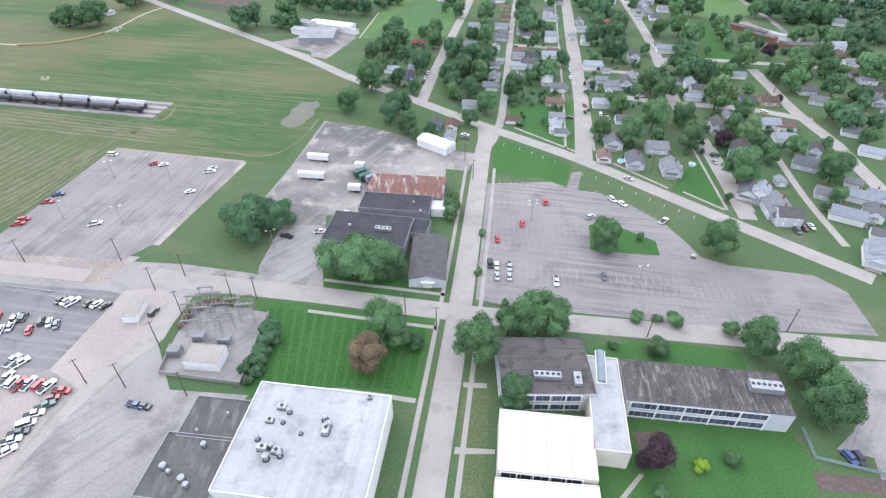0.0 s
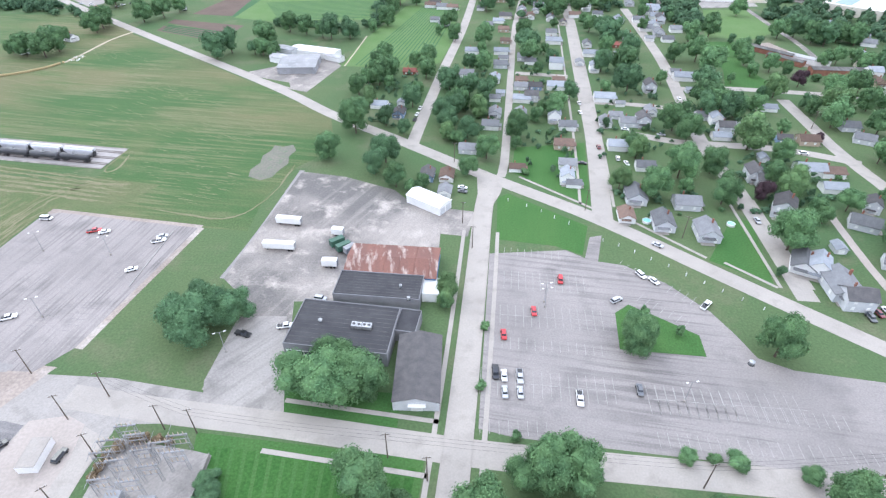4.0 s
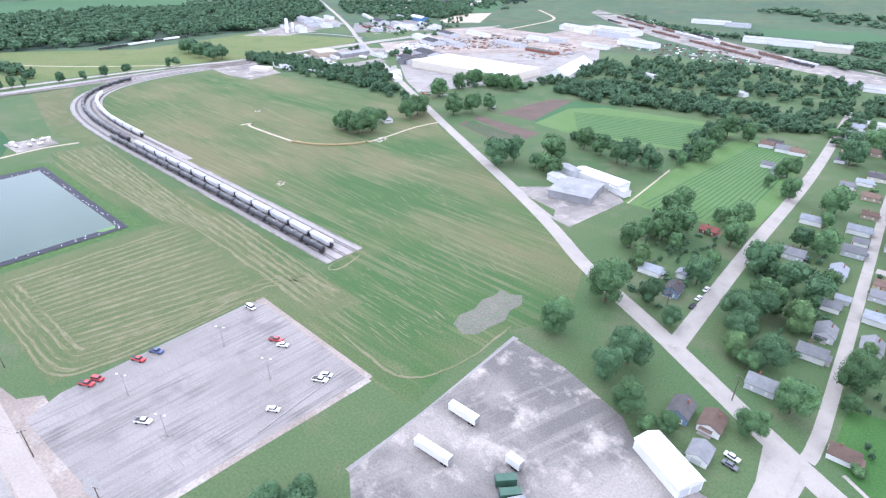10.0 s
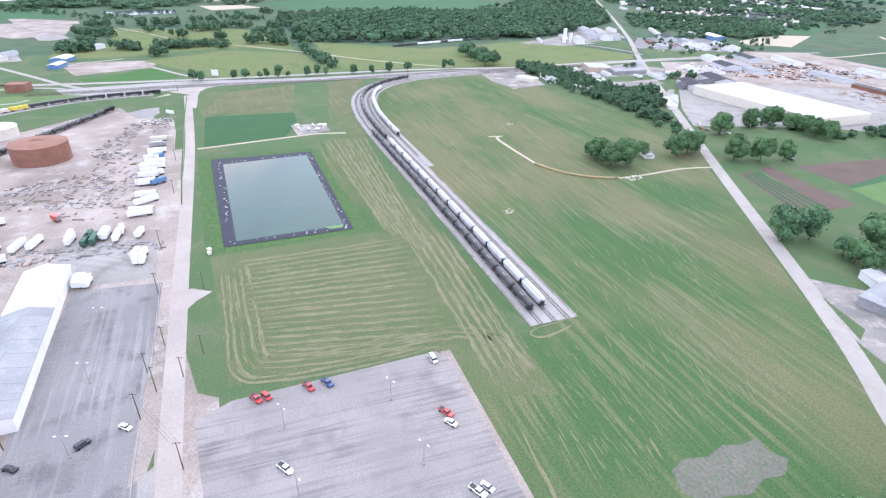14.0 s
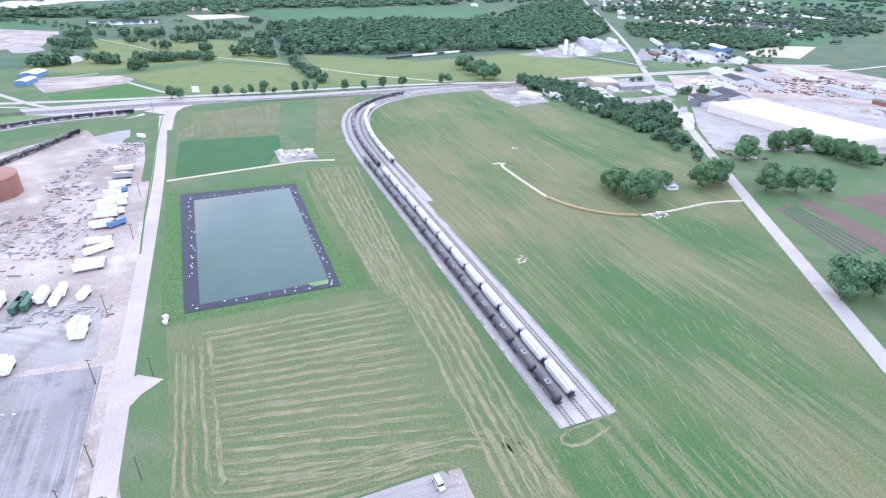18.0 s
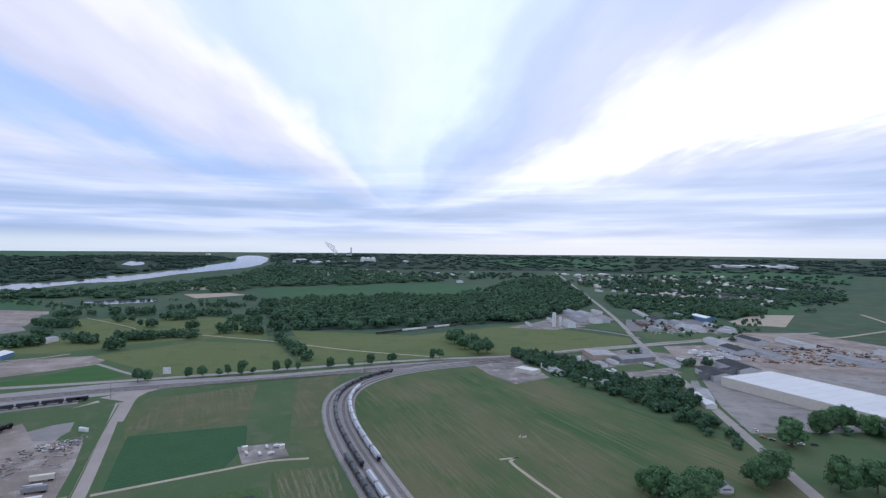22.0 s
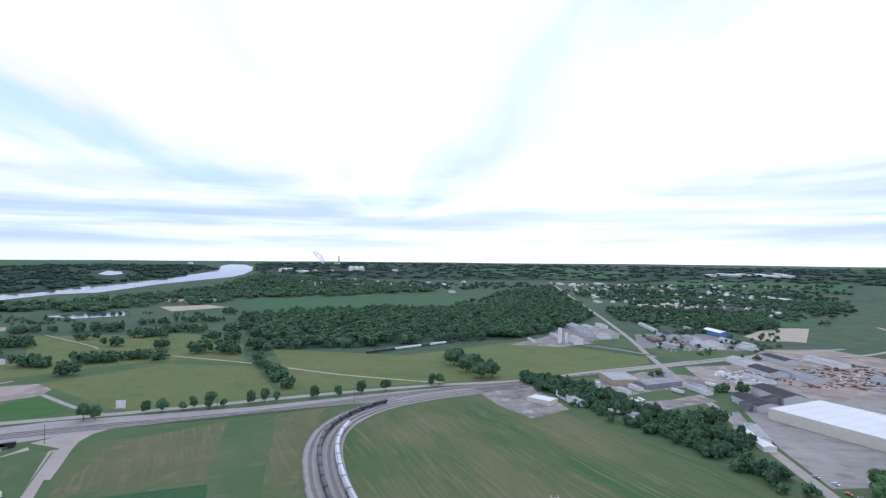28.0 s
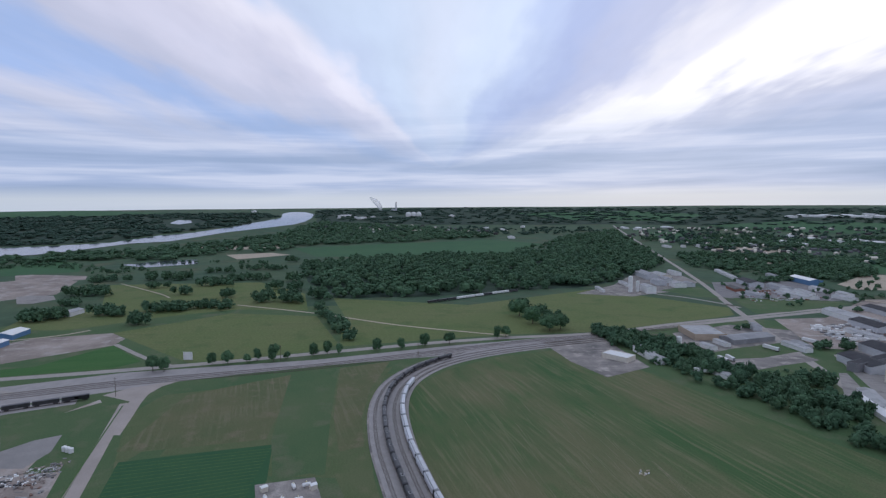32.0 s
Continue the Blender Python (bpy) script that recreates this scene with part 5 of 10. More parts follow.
patch("brown_strip", STUB, 0.031, [(-582.5, 226.5), (-664.0, 265.3), (-669.9, 300.9), (-675.5, 342.6), (-607.8, 323.0), (-559.3, 304.0), (-572.1, 253.4)], "brownish mown strip of a field", "field")
patch("green_strip_north", GRASS, 0.033, [(-675.5, 342.6), (-674.5, 382.4), (-572.8, 346.8), (-501.7, 324.1), (-501.9, 321.2), (-506.5, 317.4), (-508.5, 299.1), (-557.7, 307.0)], "green mown strip of a field", "field")
patch("brown_strip_two", STUB, 0.032, [(-674.1, 383.2), (-672.3, 427.6), (-611.5, 387.6), (-563.2, 364.6), (-523.1, 352.7), (-523.1, 337.8), (-571.9, 348.4)], "brownish mown strip of a field", "field")
# lawns, fields and yards farther off
patch("plant_lawn", LAWN2, 0.05, [(-1098.4, -140.7), (-1048.6, -46.7), (-900.0, 35.2), (-772.0, 61.7), (-737.0, 47.8), (-744.9, 4.9), (-772.6, -60.9)], "wide light green lawn of a plant", "lawn", far=True)
patch("plant_lawn_near", LAWN2, 0.05, [(-698.2, 32.3), (-735.2, 53.3), (-730.3, 97.6), (-707.6, 137.8), (-684.0, 100.0), (-677.5, 69.6)], "light green lawn beside the railway", "lawn", far=True)
patch("settling_pond", POND, 0.08, [(-678.4, -37.9), (-679.1, -11.5), (-689.2, 19.1), (-699.7, 36.1), (-660.3, 29.4), (-643.8, -4.2), (-639.1, -28.3)], "dark still settling pond", "water", far=True)
patch("plant_bare", DIRT, 0.06, [(-1468.9, -63.2), (-1500.7, 23.3), (-1433.9, 109.1), (-1264.8, 99.8), (-1228.5, 25.7), (-1313.4, -28.7)], "bare reddish earth", "ground", far=True)
patch("plant_yard", YARDC, 0.06, [(-1349.4, -185.3), (-1296.8, -114.7), (-1126.1, -52.3), (-1050.6, -54.1), (-1048.5, -88.4), (-1068.9, -120.0)], "pale yard of a plant", "yard", far=True)
patch("plant_shed_yard", YARDC, 0.06, [(-1045.4, 8.1), (-1047.5, 45.6), (-973.3, 59.1), (-966.1, 28.0)], "pale yard round small sheds", "yard", far=True)
road("plant_road", CONC, 6, 0.09, [(-1176.8, -84.2), (-1054.9, -26.2), (-957.4, 22.1), (-852.5, 75.0), (-764.2, 119.5), (-730.0, 149.6)], "pale concrete road of a plant", False, True)
road("plant_drive", CONC, 5, 0.09, [(-756.0, -47.2), (-738.5, 6.0), (-742.4, 31.2), (-769.9, 46.7), (-773.9, 77.6), (-755.3, 113.8)], "pale concrete road of a plant", False, True)
road("plant_lane", CONC, 4, 0.09, [(-689.7, 33.5), (-698.2, 57.4), (-697.9, 75.5), (-709.5, 85.1)], "pale concrete road of a plant", False, True)
patch("office_green", LAWN, 0.022, [(49.8, 121.5), (76.0, 123.6), (97.9, 119.4), (96.9, 110.9), (71.9, 112.4), (48.7, 114.7)], "green lawn strip behind the offices", "lawn")
patch("drive_apron", YARDC, 0.042, [(-71.4, 160.0), (-69.1, 188.2), (-52.4, 188.3), (-47.8, 165.8), (-43.2, 143.5), (-56.8, 149.3), (-69.2, 152.7)], "pale worn drive beside the shop", "drive")
road("lawn_walk", CONC, 1.7, 0.05, [(-43.8, 99.1), (-39.5, 100.7), (-32.6, 102.5), (-25.2, 101.6), (-18.3, 100.7), (-7.8, 98.9)], "narrow concrete walk along the lawn", False)
patch("tan_field", SAND, 0.4, [(-726.5, 1243.8), (-764.4, 1407.9), (-733.6, 1463.5), (-717.1, 1478.7), (-629.4, 1257.8), (-646.0, 1252.7), (-683.6, 1210.0)], "field of ripe tan stubble", "field", far=True)
patch("crossing_green", GRASS, 0.09, [(-730.5, 979.7), (-692.9, 1035.1), (-644.2, 1073.1), (-622.1, 1073.5), (-631.5, 947.7), (-644.8, 900.2), (-693.7, 942.7)], "green triangle between roads", "lawn", far=True)
patch("works_green", GRASS, 0.08, [(-829.4, 944.9), (-833.6, 991.6), (-826.6, 1032.7), (-739.4, 963.5), (-758.0, 943.0)], "green strip beside a works", "lawn", far=True)
patch("far_green", BEANS, 0.4, [(-1745.7, 1943.8), (-1690.2, 2084.0), (-1439.6, 1885.9), (-1378.2, 1753.3), (-1522.3, 1744.2)], "far green field", "field", far=True)
patch("east_tan_two", SAND, 0.4, [(-1241.2, 1618.1), (-1262.6, 1740.4), (-1080.3, 1736.5), (-1032.9, 1642.7), (-1112.9, 1631.1), (-1162.8, 1553.9)], "tan stubble field", "field", far=True)
patch("east_tan_three", SAND, 0.4, [(-996.4, 1439.7), (-1013.6, 1566.9), (-930.1, 1455.1), (-924.0, 1389.2)], "tan stubble field", "field", far=True)
patch("east_field", BEANS, 0.4, [(-1462.2, 2437.0), (-1408.1, 2680.7), (-1286.7, 2913.1), (-1146.2, 2559.3), (-1225.5, 2387.7), (-1353.5, 2308.5)], "far green field", "field", far=True)
patch("east_bean", BEANS, 0.4, [(-893.4, 1687.0), (-850.9, 1815.9), (-729.2, 1509.4), (-769.3, 1437.1), (-824.8, 1528.3)], "green bean field", "field", far=True)
patch("canal", RIVER, 0.5, [(-1758.1, 1784.0), (-1660.6, 1711.5), (-1456.2, 1539.4), (-1441.2, 1504.1), (-1548.6, 1582.3)], "pale water of a canal beside the road", "water", far=True)
patch("hut_green", GRASS, 0.07, [(-555.2, 663.7), (-556.1, 727.0), (-546.7, 789.3), (-519.9, 776.8), (-523.6, 722.1), (-548.4, 661.2)], "green lawn beside the depot", "lawn", far=True)
patch("depot_drive", GRAVEL, 0.08, [(-523.0, 669.6), (-525.5, 688.9), (-522.0, 740.4), (-518.4, 763.0), (-495.8, 758.2), (-502.1, 713.7), (-504.1, 691.0), (-504.5, 666.9), (-511.3, 654.4)], "pale gravel drive", "yard", far=True)
patch("house_drive", YARDC, 0.08, [(-468.6, 733.2), (-465.4, 739.0), (-442.0, 710.1), (-430.4, 692.7), (-426.4, 662.8), (-441.2, 663.0), (-440.4, 684.1)], "pale concrete drive beside a house", "drive", far=True)
patch("riverside_bare", DIRT, 0.3, [(-1593.5, -16.2), (-1588.3, 10.9), (-1506.3, 115.7), (-1442.0, 119.3), (-1441.4, 61.0), (-1427.2, 16.9)], "bare reddish earth by the river", "ground", far=True)
patch("riverside_lot", YARDC, 0.3, [(-1264.9, 49.3), (-1268.5, 68.4), (-1252.2, 98.1), (-1205.9, 107.8), (-1181.3, 84.1), (-1187.1, 64.8)], "pale paved lot", "ground", far=True)
patch("rail_corridor", GRAVEL, 0.05, [(-527.0, 1747.4), (-262.5, 1425.0), (-92.4, 1216.0), (34.4, 1074.1), (162.3, 972.1), (193.5, 913.8), (257.1, 852.5), (297.2, 760.2), (343.3, 714.4), (396.1, 673.6), (445.6, 618.7), (477.8, 570.4), (451.8, 540.4), (420.9, 585.4), (373.7, 636.5), (324.1, 675.4), (274.9, 704.4), (236.8, 786.3), (179.1, 846.2), (109.9, 901.7), (14.2, 999.3), (-102.2, 1092.1), (-224.0, 1220.4), (-398.3, 1454.2), (-513.1, 1653.3)], "pale gravel railway corridor", "railway", far=True)
patch("bean_field_east", CORN, 0.06, [(586.1, 1043.7), (747.6, 1025.8), (837.8, 986.3), (646.0, 764.7), (582.4, 803.1), (528.4, 796.9), (442.9, 724.0), (461.6, 806.3), (510.9, 904.7)], "wide light green bean field", "field", far=True)
patch("bean_band", BEANS, 0.06, [(41.5, 1304.9), (314.7, 1478.7), (436.1, 1436.0), (623.9, 1284.7), (660.6, 1174.2), (796.8, 1092.1), (902.2, 1060.7), (853.0, 1003.9), (766.5, 1051.3), (617.1, 1097.8), (353.8, 1167.8), (230.9, 1188.3), (84.6, 1245.8)], "long green bean field", "field", far=True)
patch("bean_strip", BEANS, 0.06, [(-102.8, 1521.1), (-7.0, 1559.6), (92.3, 1570.3), (172.1, 1409.3), (119.3, 1387.9), (-81.5, 1395.1)], "far strip of green crops", "field", far=True)
patch("factory_yard", YARDC, 0.07, [(291.1, 1039.8), (339.6, 1121.4), (390.3, 1150.5), (436.0, 1048.3), (374.9, 1000.2), (308.4, 990.5)], "pale yard of a factory", "yard", far=True)
patch("factory_yard_far", YARDC, 0.07, [(647.0, 1283.9), (706.4, 1224.8), (739.8, 1139.2), (681.9, 1081.5), (631.8, 1097.4), (622.0, 1192.3)], "pale yard of a far factory", "yard", far=True)
patch("town_yard", YARDC, 0.07, [(148.2, 822.7), (215.8, 813.0), (217.1, 711.7), (206.8, 665.3), (167.5, 679.3), (143.4, 679.9), (137.4, 738.2)], "pale paved yards of the town centre", "yard", far=True)
patch("town_yard_west", YARDC, 0.07, [(64.0, 759.6), (127.5, 757.9), (125.4, 708.2), (59.1, 701.3)], "pale paved yard among houses", "yard", far=True)
patch("freight_yard", YARDC, 0.075, [(272.4, 690.3), (324.1, 675.4), (316.8, 626.3), (257.4, 618.8)], "pale freight yard beside the railway", "yard", far=True)
patch("playing_field", CORN, 0.04, [(255.7, 612.2), (298.0, 613.4), (290.8, 537.4), (261.7, 515.8), (222.0, 519.8)], "open light green playing field", "lawn", far=True)
patch("park_lawn", LAWN, 0.045, [(214.6, 507.9), (242.1, 508.8), (222.3, 450.6), (226.3, 409.1), (221.0, 400.0), (192.0, 407.0), (204.3, 439.8)], "green park lawn among trees", "lawn", far=True)
patch("park_dirt", DIRT, 0.05, [(255.5, 504.1), (269.1, 506.7), (276.9, 476.2), (284.2, 451.6), (277.6, 441.6), (255.8, 454.5), (250.4, 482.0)], "bare reddish ground of a playground", "ground", far=True)
patch("track_field", BEANS, 0.04, [(-216.2, 596.5), (-194.2, 680.5), (-146.0, 679.3), (-147.9, 637.6), (-184.7, 580.3)], "green vegetable field", "field", far=True)
patch("red_soil", SOIL, 0.05, [(-234.5, 593.0), (-226.3, 630.5), (-213.6, 675.8), (-193.0, 680.4), (-194.6, 629.7), (-194.4, 586.2)], "tilled reddish soil", "field", far=True)
patch("garden_rows", CORN, 0.055, [(-190.9, 580.4), (-184.5, 647.9), (-156.2, 671.8), (-85.2, 672.6), (-48.2, 671.6), (-34.9, 646.6), (-61.9, 573.7), (-101.7, 570.9), (-119.3, 560.6), (-150.5, 566.6)], "field with rows of green crops", "field", far=True)
patch("corn_field", CORN, 0.04, [(-72.7, 448.0), (-61.9, 515.6), (-48.4, 564.3), (-34.6, 623.6), (-15.8, 639.0), (20.7, 629.0), (13.7, 562.8), (10.3, 506.7), (0.2, 455.4), (-10.2, 444.4), (-43.2, 445.1)], "field of young corn with row lines", "field", far=True)
rows((-147.0, 572.0), (-176.1, 638.3), (-42.9, 663.9), (-62.7, 581.2), 15, 2.0, CROP, 0.09)
rows((-63.2, 450.0), (-10.3, 448.9), (19.3, 620.1), (-15.5, 629.9), 16, 0.9, BEANS, 0.07)
patch("works_lawn", LAWN, 0.02, [(-67.0, 142.0), (-3.0, 133.8), (-6.7, 99.9), (-15.4, 98.4), (-17.2, 69.2), (-60.3, 102.3)], "striped mown lawn beside the works", "lawn")
patch("office_lawn", LAWN, 0.02, [(52.4, 93.8), (99.6, 89.7), (101.6, 78.5), (95.7, 70.4), (39.9, 67.2), (43.7, 82.9)], "bright mown lawn behind the offices", "lawn")
patch("corner_lawn", LAWN, 0.02, [(-46.1, 158.0), (-10.5, 155.3), (-11.0, 143.4), (-44.4, 146.8)], "mown lawn under a spreading tree", "lawn")
patch("triangle_green", LAWN, 0.02, [(27.5, 266.1), (32.7, 270.2), (64.4, 243.3), (58.0, 223.0), (48.3, 229.0), (24.3, 233.8)], "fenced green with a low rail", "lawn")
patch("house_lawn", LAWN, 0.02, [(41.1, 317.5), (79.7, 323.2), (69.2, 259.7), (36.4, 290.7)], "green lawn between houses", "lawn")
patch("house_lawn_east", LAWN, 0.02, [(107.4, 219.7), (128.0, 247.9), (136.9, 247.8), (126.0, 205.2)], "green lawn of a corner house", "lawn")
patch("dark_soil", SOIL, 0.06, [(-244.9, 538.4), (-244.9, 553.2), (-187.1, 533.8), (-188.0, 509.6)], "strip of dark tilled soil", "field")
patch("mobile_home_ground", GRASS, 0.02, [(-224.3, 711.4), (-81.3, 695.7), (41.7, 757.6), (67.4, 925.1), (-155.8, 1010.0), (-243.2, 926.7)], "shaded ground under a dense grove", "ground")
patch("store_yard", GRAVEL, 0.05, [(-138.1, 434.3), (-121.9, 445.1), (-85.7, 471.1), (-72.0, 448.5), (-87.1, 397.0), (-102.0, 403.4)], "gravel yard round a farm store", "yard")
patch("store_green", GRASS, 0.07, [(-125.6, 424.2), (-102.4, 414.2), (-99.4, 404.3)], "small grass triangle", "lawn")
patch("warehouse_yard", YARDC, 0.03, [(-499.4, 786.2), (-491.7, 910.9), (-310.3, 1118.6), (-226.4, 857.9), (-248.5, 766.3), (-291.8, 719.0), (-345.9, 620.1), (-398.3, 668.6)], "pale concrete yard of a warehouse", "yard", far=True)
patch("scrap_yard", DIRT, 0.04, [(-561.9, 830.4), (-631.8, 1123.9), (-582.2, 1211.1), (-435.4, 1170.4), (-405.8, 1393.8), (-248.0, 1190.1), (-280.8, 1033.5), (-453.4, 852.7)], "pale dusty scrap yard", "yard", far=True)
patch("meadow_north", MEADOW, 0.02, [(-1014.1, 473.8), (-869.0, 621.5), (-889.0, 863.0), (-685.3, 907.2), (-652.2, 870.5), (-667.5, 662.1), (-704.4, 574.7), (-721.9, 503.1), (-742.2, 402.3), (-879.6, 449.9)], "yellow-green hay meadow", "field", far=True)
patch("meadow_west", MEADOW, 0.02, [(-916.5, 201.3), (-967.8, 327.9), (-896.8, 419.1), (-750.5, 404.7), (-736.6, 378.8), (-747.3, 272.5), (-846.2, 230.5)], "yellow-green hay meadow", "field", far=True)
patch("park_meadow", MEADOW, 0.03, [(-1341.2, 162.5), (-1241.2, 403.9), (-1076.1, 446.5), (-938.1, 418.3), (-992.2, 337.5), (-987.4, 256.9), (-957.1, 155.1), (-994.8, 87.1), (-1095.0, 100.6), (-1096.9, 175.2)], "open grass with scattered trees", "field", far=True)
patch("green_strip", LAWN, 0.04, [(-808.3, 126.8), (-804.3, 150.8), (-855.0, 205.7), (-778.7, 232.7), (-767.3, 212.0), (-783.2, 132.1)], "green roadside field", "lawn")
patch("bare_ground", DIRT, 0.05, [(-915.8, 103.9), (-927.8, 129.5), (-916.5, 201.3), (-880.7, 215.0), (-855.0, 205.7), (-836.5, 145.3), (-829.2, 122.4)], "bare pinkish ground", "ground")
patch("riverside_green", BEANS, 0.3, [(-1769.5, -77.7), (-1872.7, 12.2), (-1769.9, 76.9), (-1592.3, 91.9), (-1586.6, -38.8)], "green field by the river", "field", far=True)
patch("bean_north", BEANS, 0.4, [(-1930.1, 608.7), (-1912.5, 940.6), (-1858.4, 1285.5), (-1649.0, 1348.2), (-1430.7, 1067.5), (-1572.5, 902.0), (-1549.9, 792.1), (-1656.7, 610.2)], "large dark green bean field", "field", far=True)
patch("backwater", RIVER, 0.6, [(-1697.0, 162.6), (-1750.3, 263.3), (-1743.6, 327.7), (-1633.2, 322.1), (-1612.1, 216.9)], "grey backwater of the river", "water", far=True)
patch("tan_strip", SAND, 0.5, [(-2119.4, 355.3), (-2099.4, 606.9), (-1944.9, 586.0), (-1988.6, 355.7)], "tan strip of stubble", "field", far=True)
patch("tan_strip_two", SAND, 0.5, [(-1829.0, 403.2), (-1828.5, 523.7), (-1739.9, 561.0), (-1691.3, 416.8)], "tan strip of stubble", "field", far=True)
patch("river", RIVER, 1.0, [(-1906.0, -232.6), (-2039.7, -134.9), (-2063.5, -66.3), (-2125.1, 3.0), (-2315.0, 150.6), (-2342.8, 268.9), (-2638.4, 481.2), (-2797.1, 664.9), (-2926.6, 819.4), (-3076.2, 909.2), (-3335.1, 1011.2), (-3624.3, 1092.8), (-3895.4, 1099.3), (-3939.4, 1014.9), (-3763.2, 925.6), (-3405.5, 850.7), (-3192.8, 729.2), (-3080.8, 629.4), (-2863.0, 502.9), (-2647.7, 333.1), (-2588.6, 232.4), (-2377.1, 97.8), (-2320.1, -52.0), (-2304.9, -190.9), (-2282.5, -340.3)], "broad pale grey river winding to the horizon", "water", far=True)
patch("far_pond", RIVER, 1.2, [(-3210.2, 277.8), (-3425.0, 320.2), (-3363.1, 380.0), (-3212.8, 378.8), (-3124.4, 320.6)], "pale pond among far trees", "water", far=True)
patch("far_field_a", BEANS, 1.5, [(-3074.2, 2182.5), (-2772.9, 2838.9), (-2212.5, 2898.8), (-2025.9, 2447.3), (-2442.5, 2106.1)], "far green field", "field", far=True)
patch("far_field_b", BEANS, 1.5, [(-1788.3, 2334.0), (-1676.8, 2754.9), (-1154.4, 2926.8), (-1025.7, 2557.6), (-1407.5, 2291.0)], "far green field", "field", far=True)
patch("far_field_c", BEANS, 1.5, [(-4529.9, -658.8), (-4688.4, -326.5), (-4066.1, 286.7), (-3824.5, -136.8), (-3800.6, -505.1)], "far green field", "field", far=True)
patch("works_north", GRAVEL, 0.05, [(-868.7, 810.3), (-904.4, 920.9), (-1018.8, 1102.9), (-949.5, 1133.9), (-856.3, 1069.4), (-811.3, 964.9), (-808.6, 865.1)], "pale yard of a works", "yard", far=True)
patch("yard_north", DASPH, 0.05, [(-844.4, 1090.0), (-776.5, 1234.4), (-636.8, 1120.2), (-665.1, 983.3), (-748.1, 971.5)], "grey yard of a depot", "yard", far=True)
patch("cold_yard", DIRT, 0.05, [(-615.6, 889.6), (-561.1, 1020.0), (-505.3, 1056.4), (-437.0, 858.7), (-480.4, 834.4), (-522.5, 798.1)], "pinkish open storage yard", "yard", far=True)
patch("depot_pad", GRAVEL, 0.05, [(-659.2, 584.3), (-653.0, 652.5), (-552.1, 613.7), (-549.0, 563.3), (-596.4, 566.5)], "pale gravel pad beside the railway", "pad")
patch("tree_line_yard", GRAVEL, 0.05, [(-625.0, 728.6), (-622.0, 816.6), (-572.8, 849.2), (-516.9, 787.7), (-518.4, 675.5), (-571.8, 687.5)], "pale gravel yard", "yard", far=True)
road("north_road", CONC, 8, 0.07, [(-658.5, 657.7), (-655.6, 756.2), (-638.2, 882.0), (-622.5, 995.8), (-568.8, 1240.2)], "pale concrete road", far=True)
road("works_drive", CONC, 5, 0.06, [(-838.0, 896.2), (-776.2, 922.0), (-706.8, 926.1), (-678.2, 919.8)], "drive to a works", far=True)
road("meadow_track", SAND, 4, 0.06, [(-1027.0, 341.4), (-914.3, 423.5), (-805.0, 487.2), (-733.3, 543.1), (-700.3, 571.9)], "pale track across the meadow", far=True)
road("park_track", SAND, 3, 0.5, [(-1344.5, 183.7), (-1192.3, 242.7), (-1136.4, 258.2)], "pale park path", far=True)
road("lane_west", CONC, 5, 0.08, [(-858.7, 207.9), (-786.4, 236.9), (-745.2, 259.2)], "pale lane", far=True)
road("lane_far", SAND, 4, 0.08, [(-930.3, 100.8), (-931.2, 148.5), (-944.6, 177.7)], "pale lane", far=True)
road("east_lane", CONC, 6, 0.06, [(53.9, 433.8), (89.7, 426.9)], "short cross street")
road("east_lane_two", CONC, 6, 0.06, [(93.9, 380.9), (123.4, 376.4), (138.9, 372.1)], "short cross street")
road("middle_lane", CONC, 7, 0.06, [(107.0, 335.6), (132.5, 323.9), (151.8, 321.3), (180.9, 316.2), (199.3, 309.1), (217.3, 299.2)], "cross street between houses")
road("creek_road", SAND, 7, 0.5, [(-643.3, 1112.6), (-541.3, 1150.2), (-519.5, 1301.9), (-532.7, 1448.4), (-652.3, 1632.0)], "winding pale road", far=True)
# trees of the town
trees([(44.1, 602.5, 9.0)], "dark")
trees([(131.9, 595.8, 10.3), (139.1, 640.0, 8.6), (160.2, 610.9, 9.5)], "leaf")
trees([(187.7, 583.0, 5.8)], "leaf")
trees([(312.8, 595.3, 7.7)], "dark")
trees([(-33.1, 154.3, 9.9), (-40.8, 156.0, 8.6), (-24.0, 155.9, 8.9), (-31.5, 164.5, 7.5), (-19.8, 154.3, 6.3)], "leaf", 0.75)
trees([(-74.2, 186.3, 7.9), (-80.3, 176.1, 9.2), (-68.8, 187.4, 6.5), (-82.2, 191.9, 5.7), (-88.6, 185.5, 5.6)], "dark", 0.9)
trees([(-19.0, 124.0, 7.5), (11.0, 115.1, 8.3), (20.9, 97.1, 6.1), (-15.2, 121.0, 5.6)], "leaf")
trees([(-22.3, 111.4, 6.1)], "brown")
trees([(56.6, 77.6, 6.0)], "purple")
bushes([(69.2, 78.2, 2.3)], "lime")
bushes([(78.7, 80.3, 2.7), (-8.8, 120.7, 3.4), (-17.1, 120.9, 3.0), (67.7, 133.3, 2.7), (79.5, 131.5, 3.6), (74.5, 132.9, 2.1), (22.1, 140.0, 1.8), (16.6, 182.4, 1.9), (13.4, 157.5, 1.9), (69.2, 118.4, 4.4), (97.9, 127.6, 3.4), (56.1, 120.9, 2.0), (56.1, 70.6, 2.4)], "leaf")
bushes([(-56.5, 122.4, 3.9), (-59.4, 126.8, 2.8), (-60.0, 112.2, 2.7), (-61.5, 109.1, 2.3), (-58.9, 104.7, 1.9)], "dark")
bushes([(-57.5, 108.5, 2.6), (-57.8, 112.5, 2.9), (-58.0, 116.5, 3.0), (-57.6, 120.6, 3.2), (-57.2, 124.6, 3.0), (-58.0, 128.2, 2.4)], "dark")
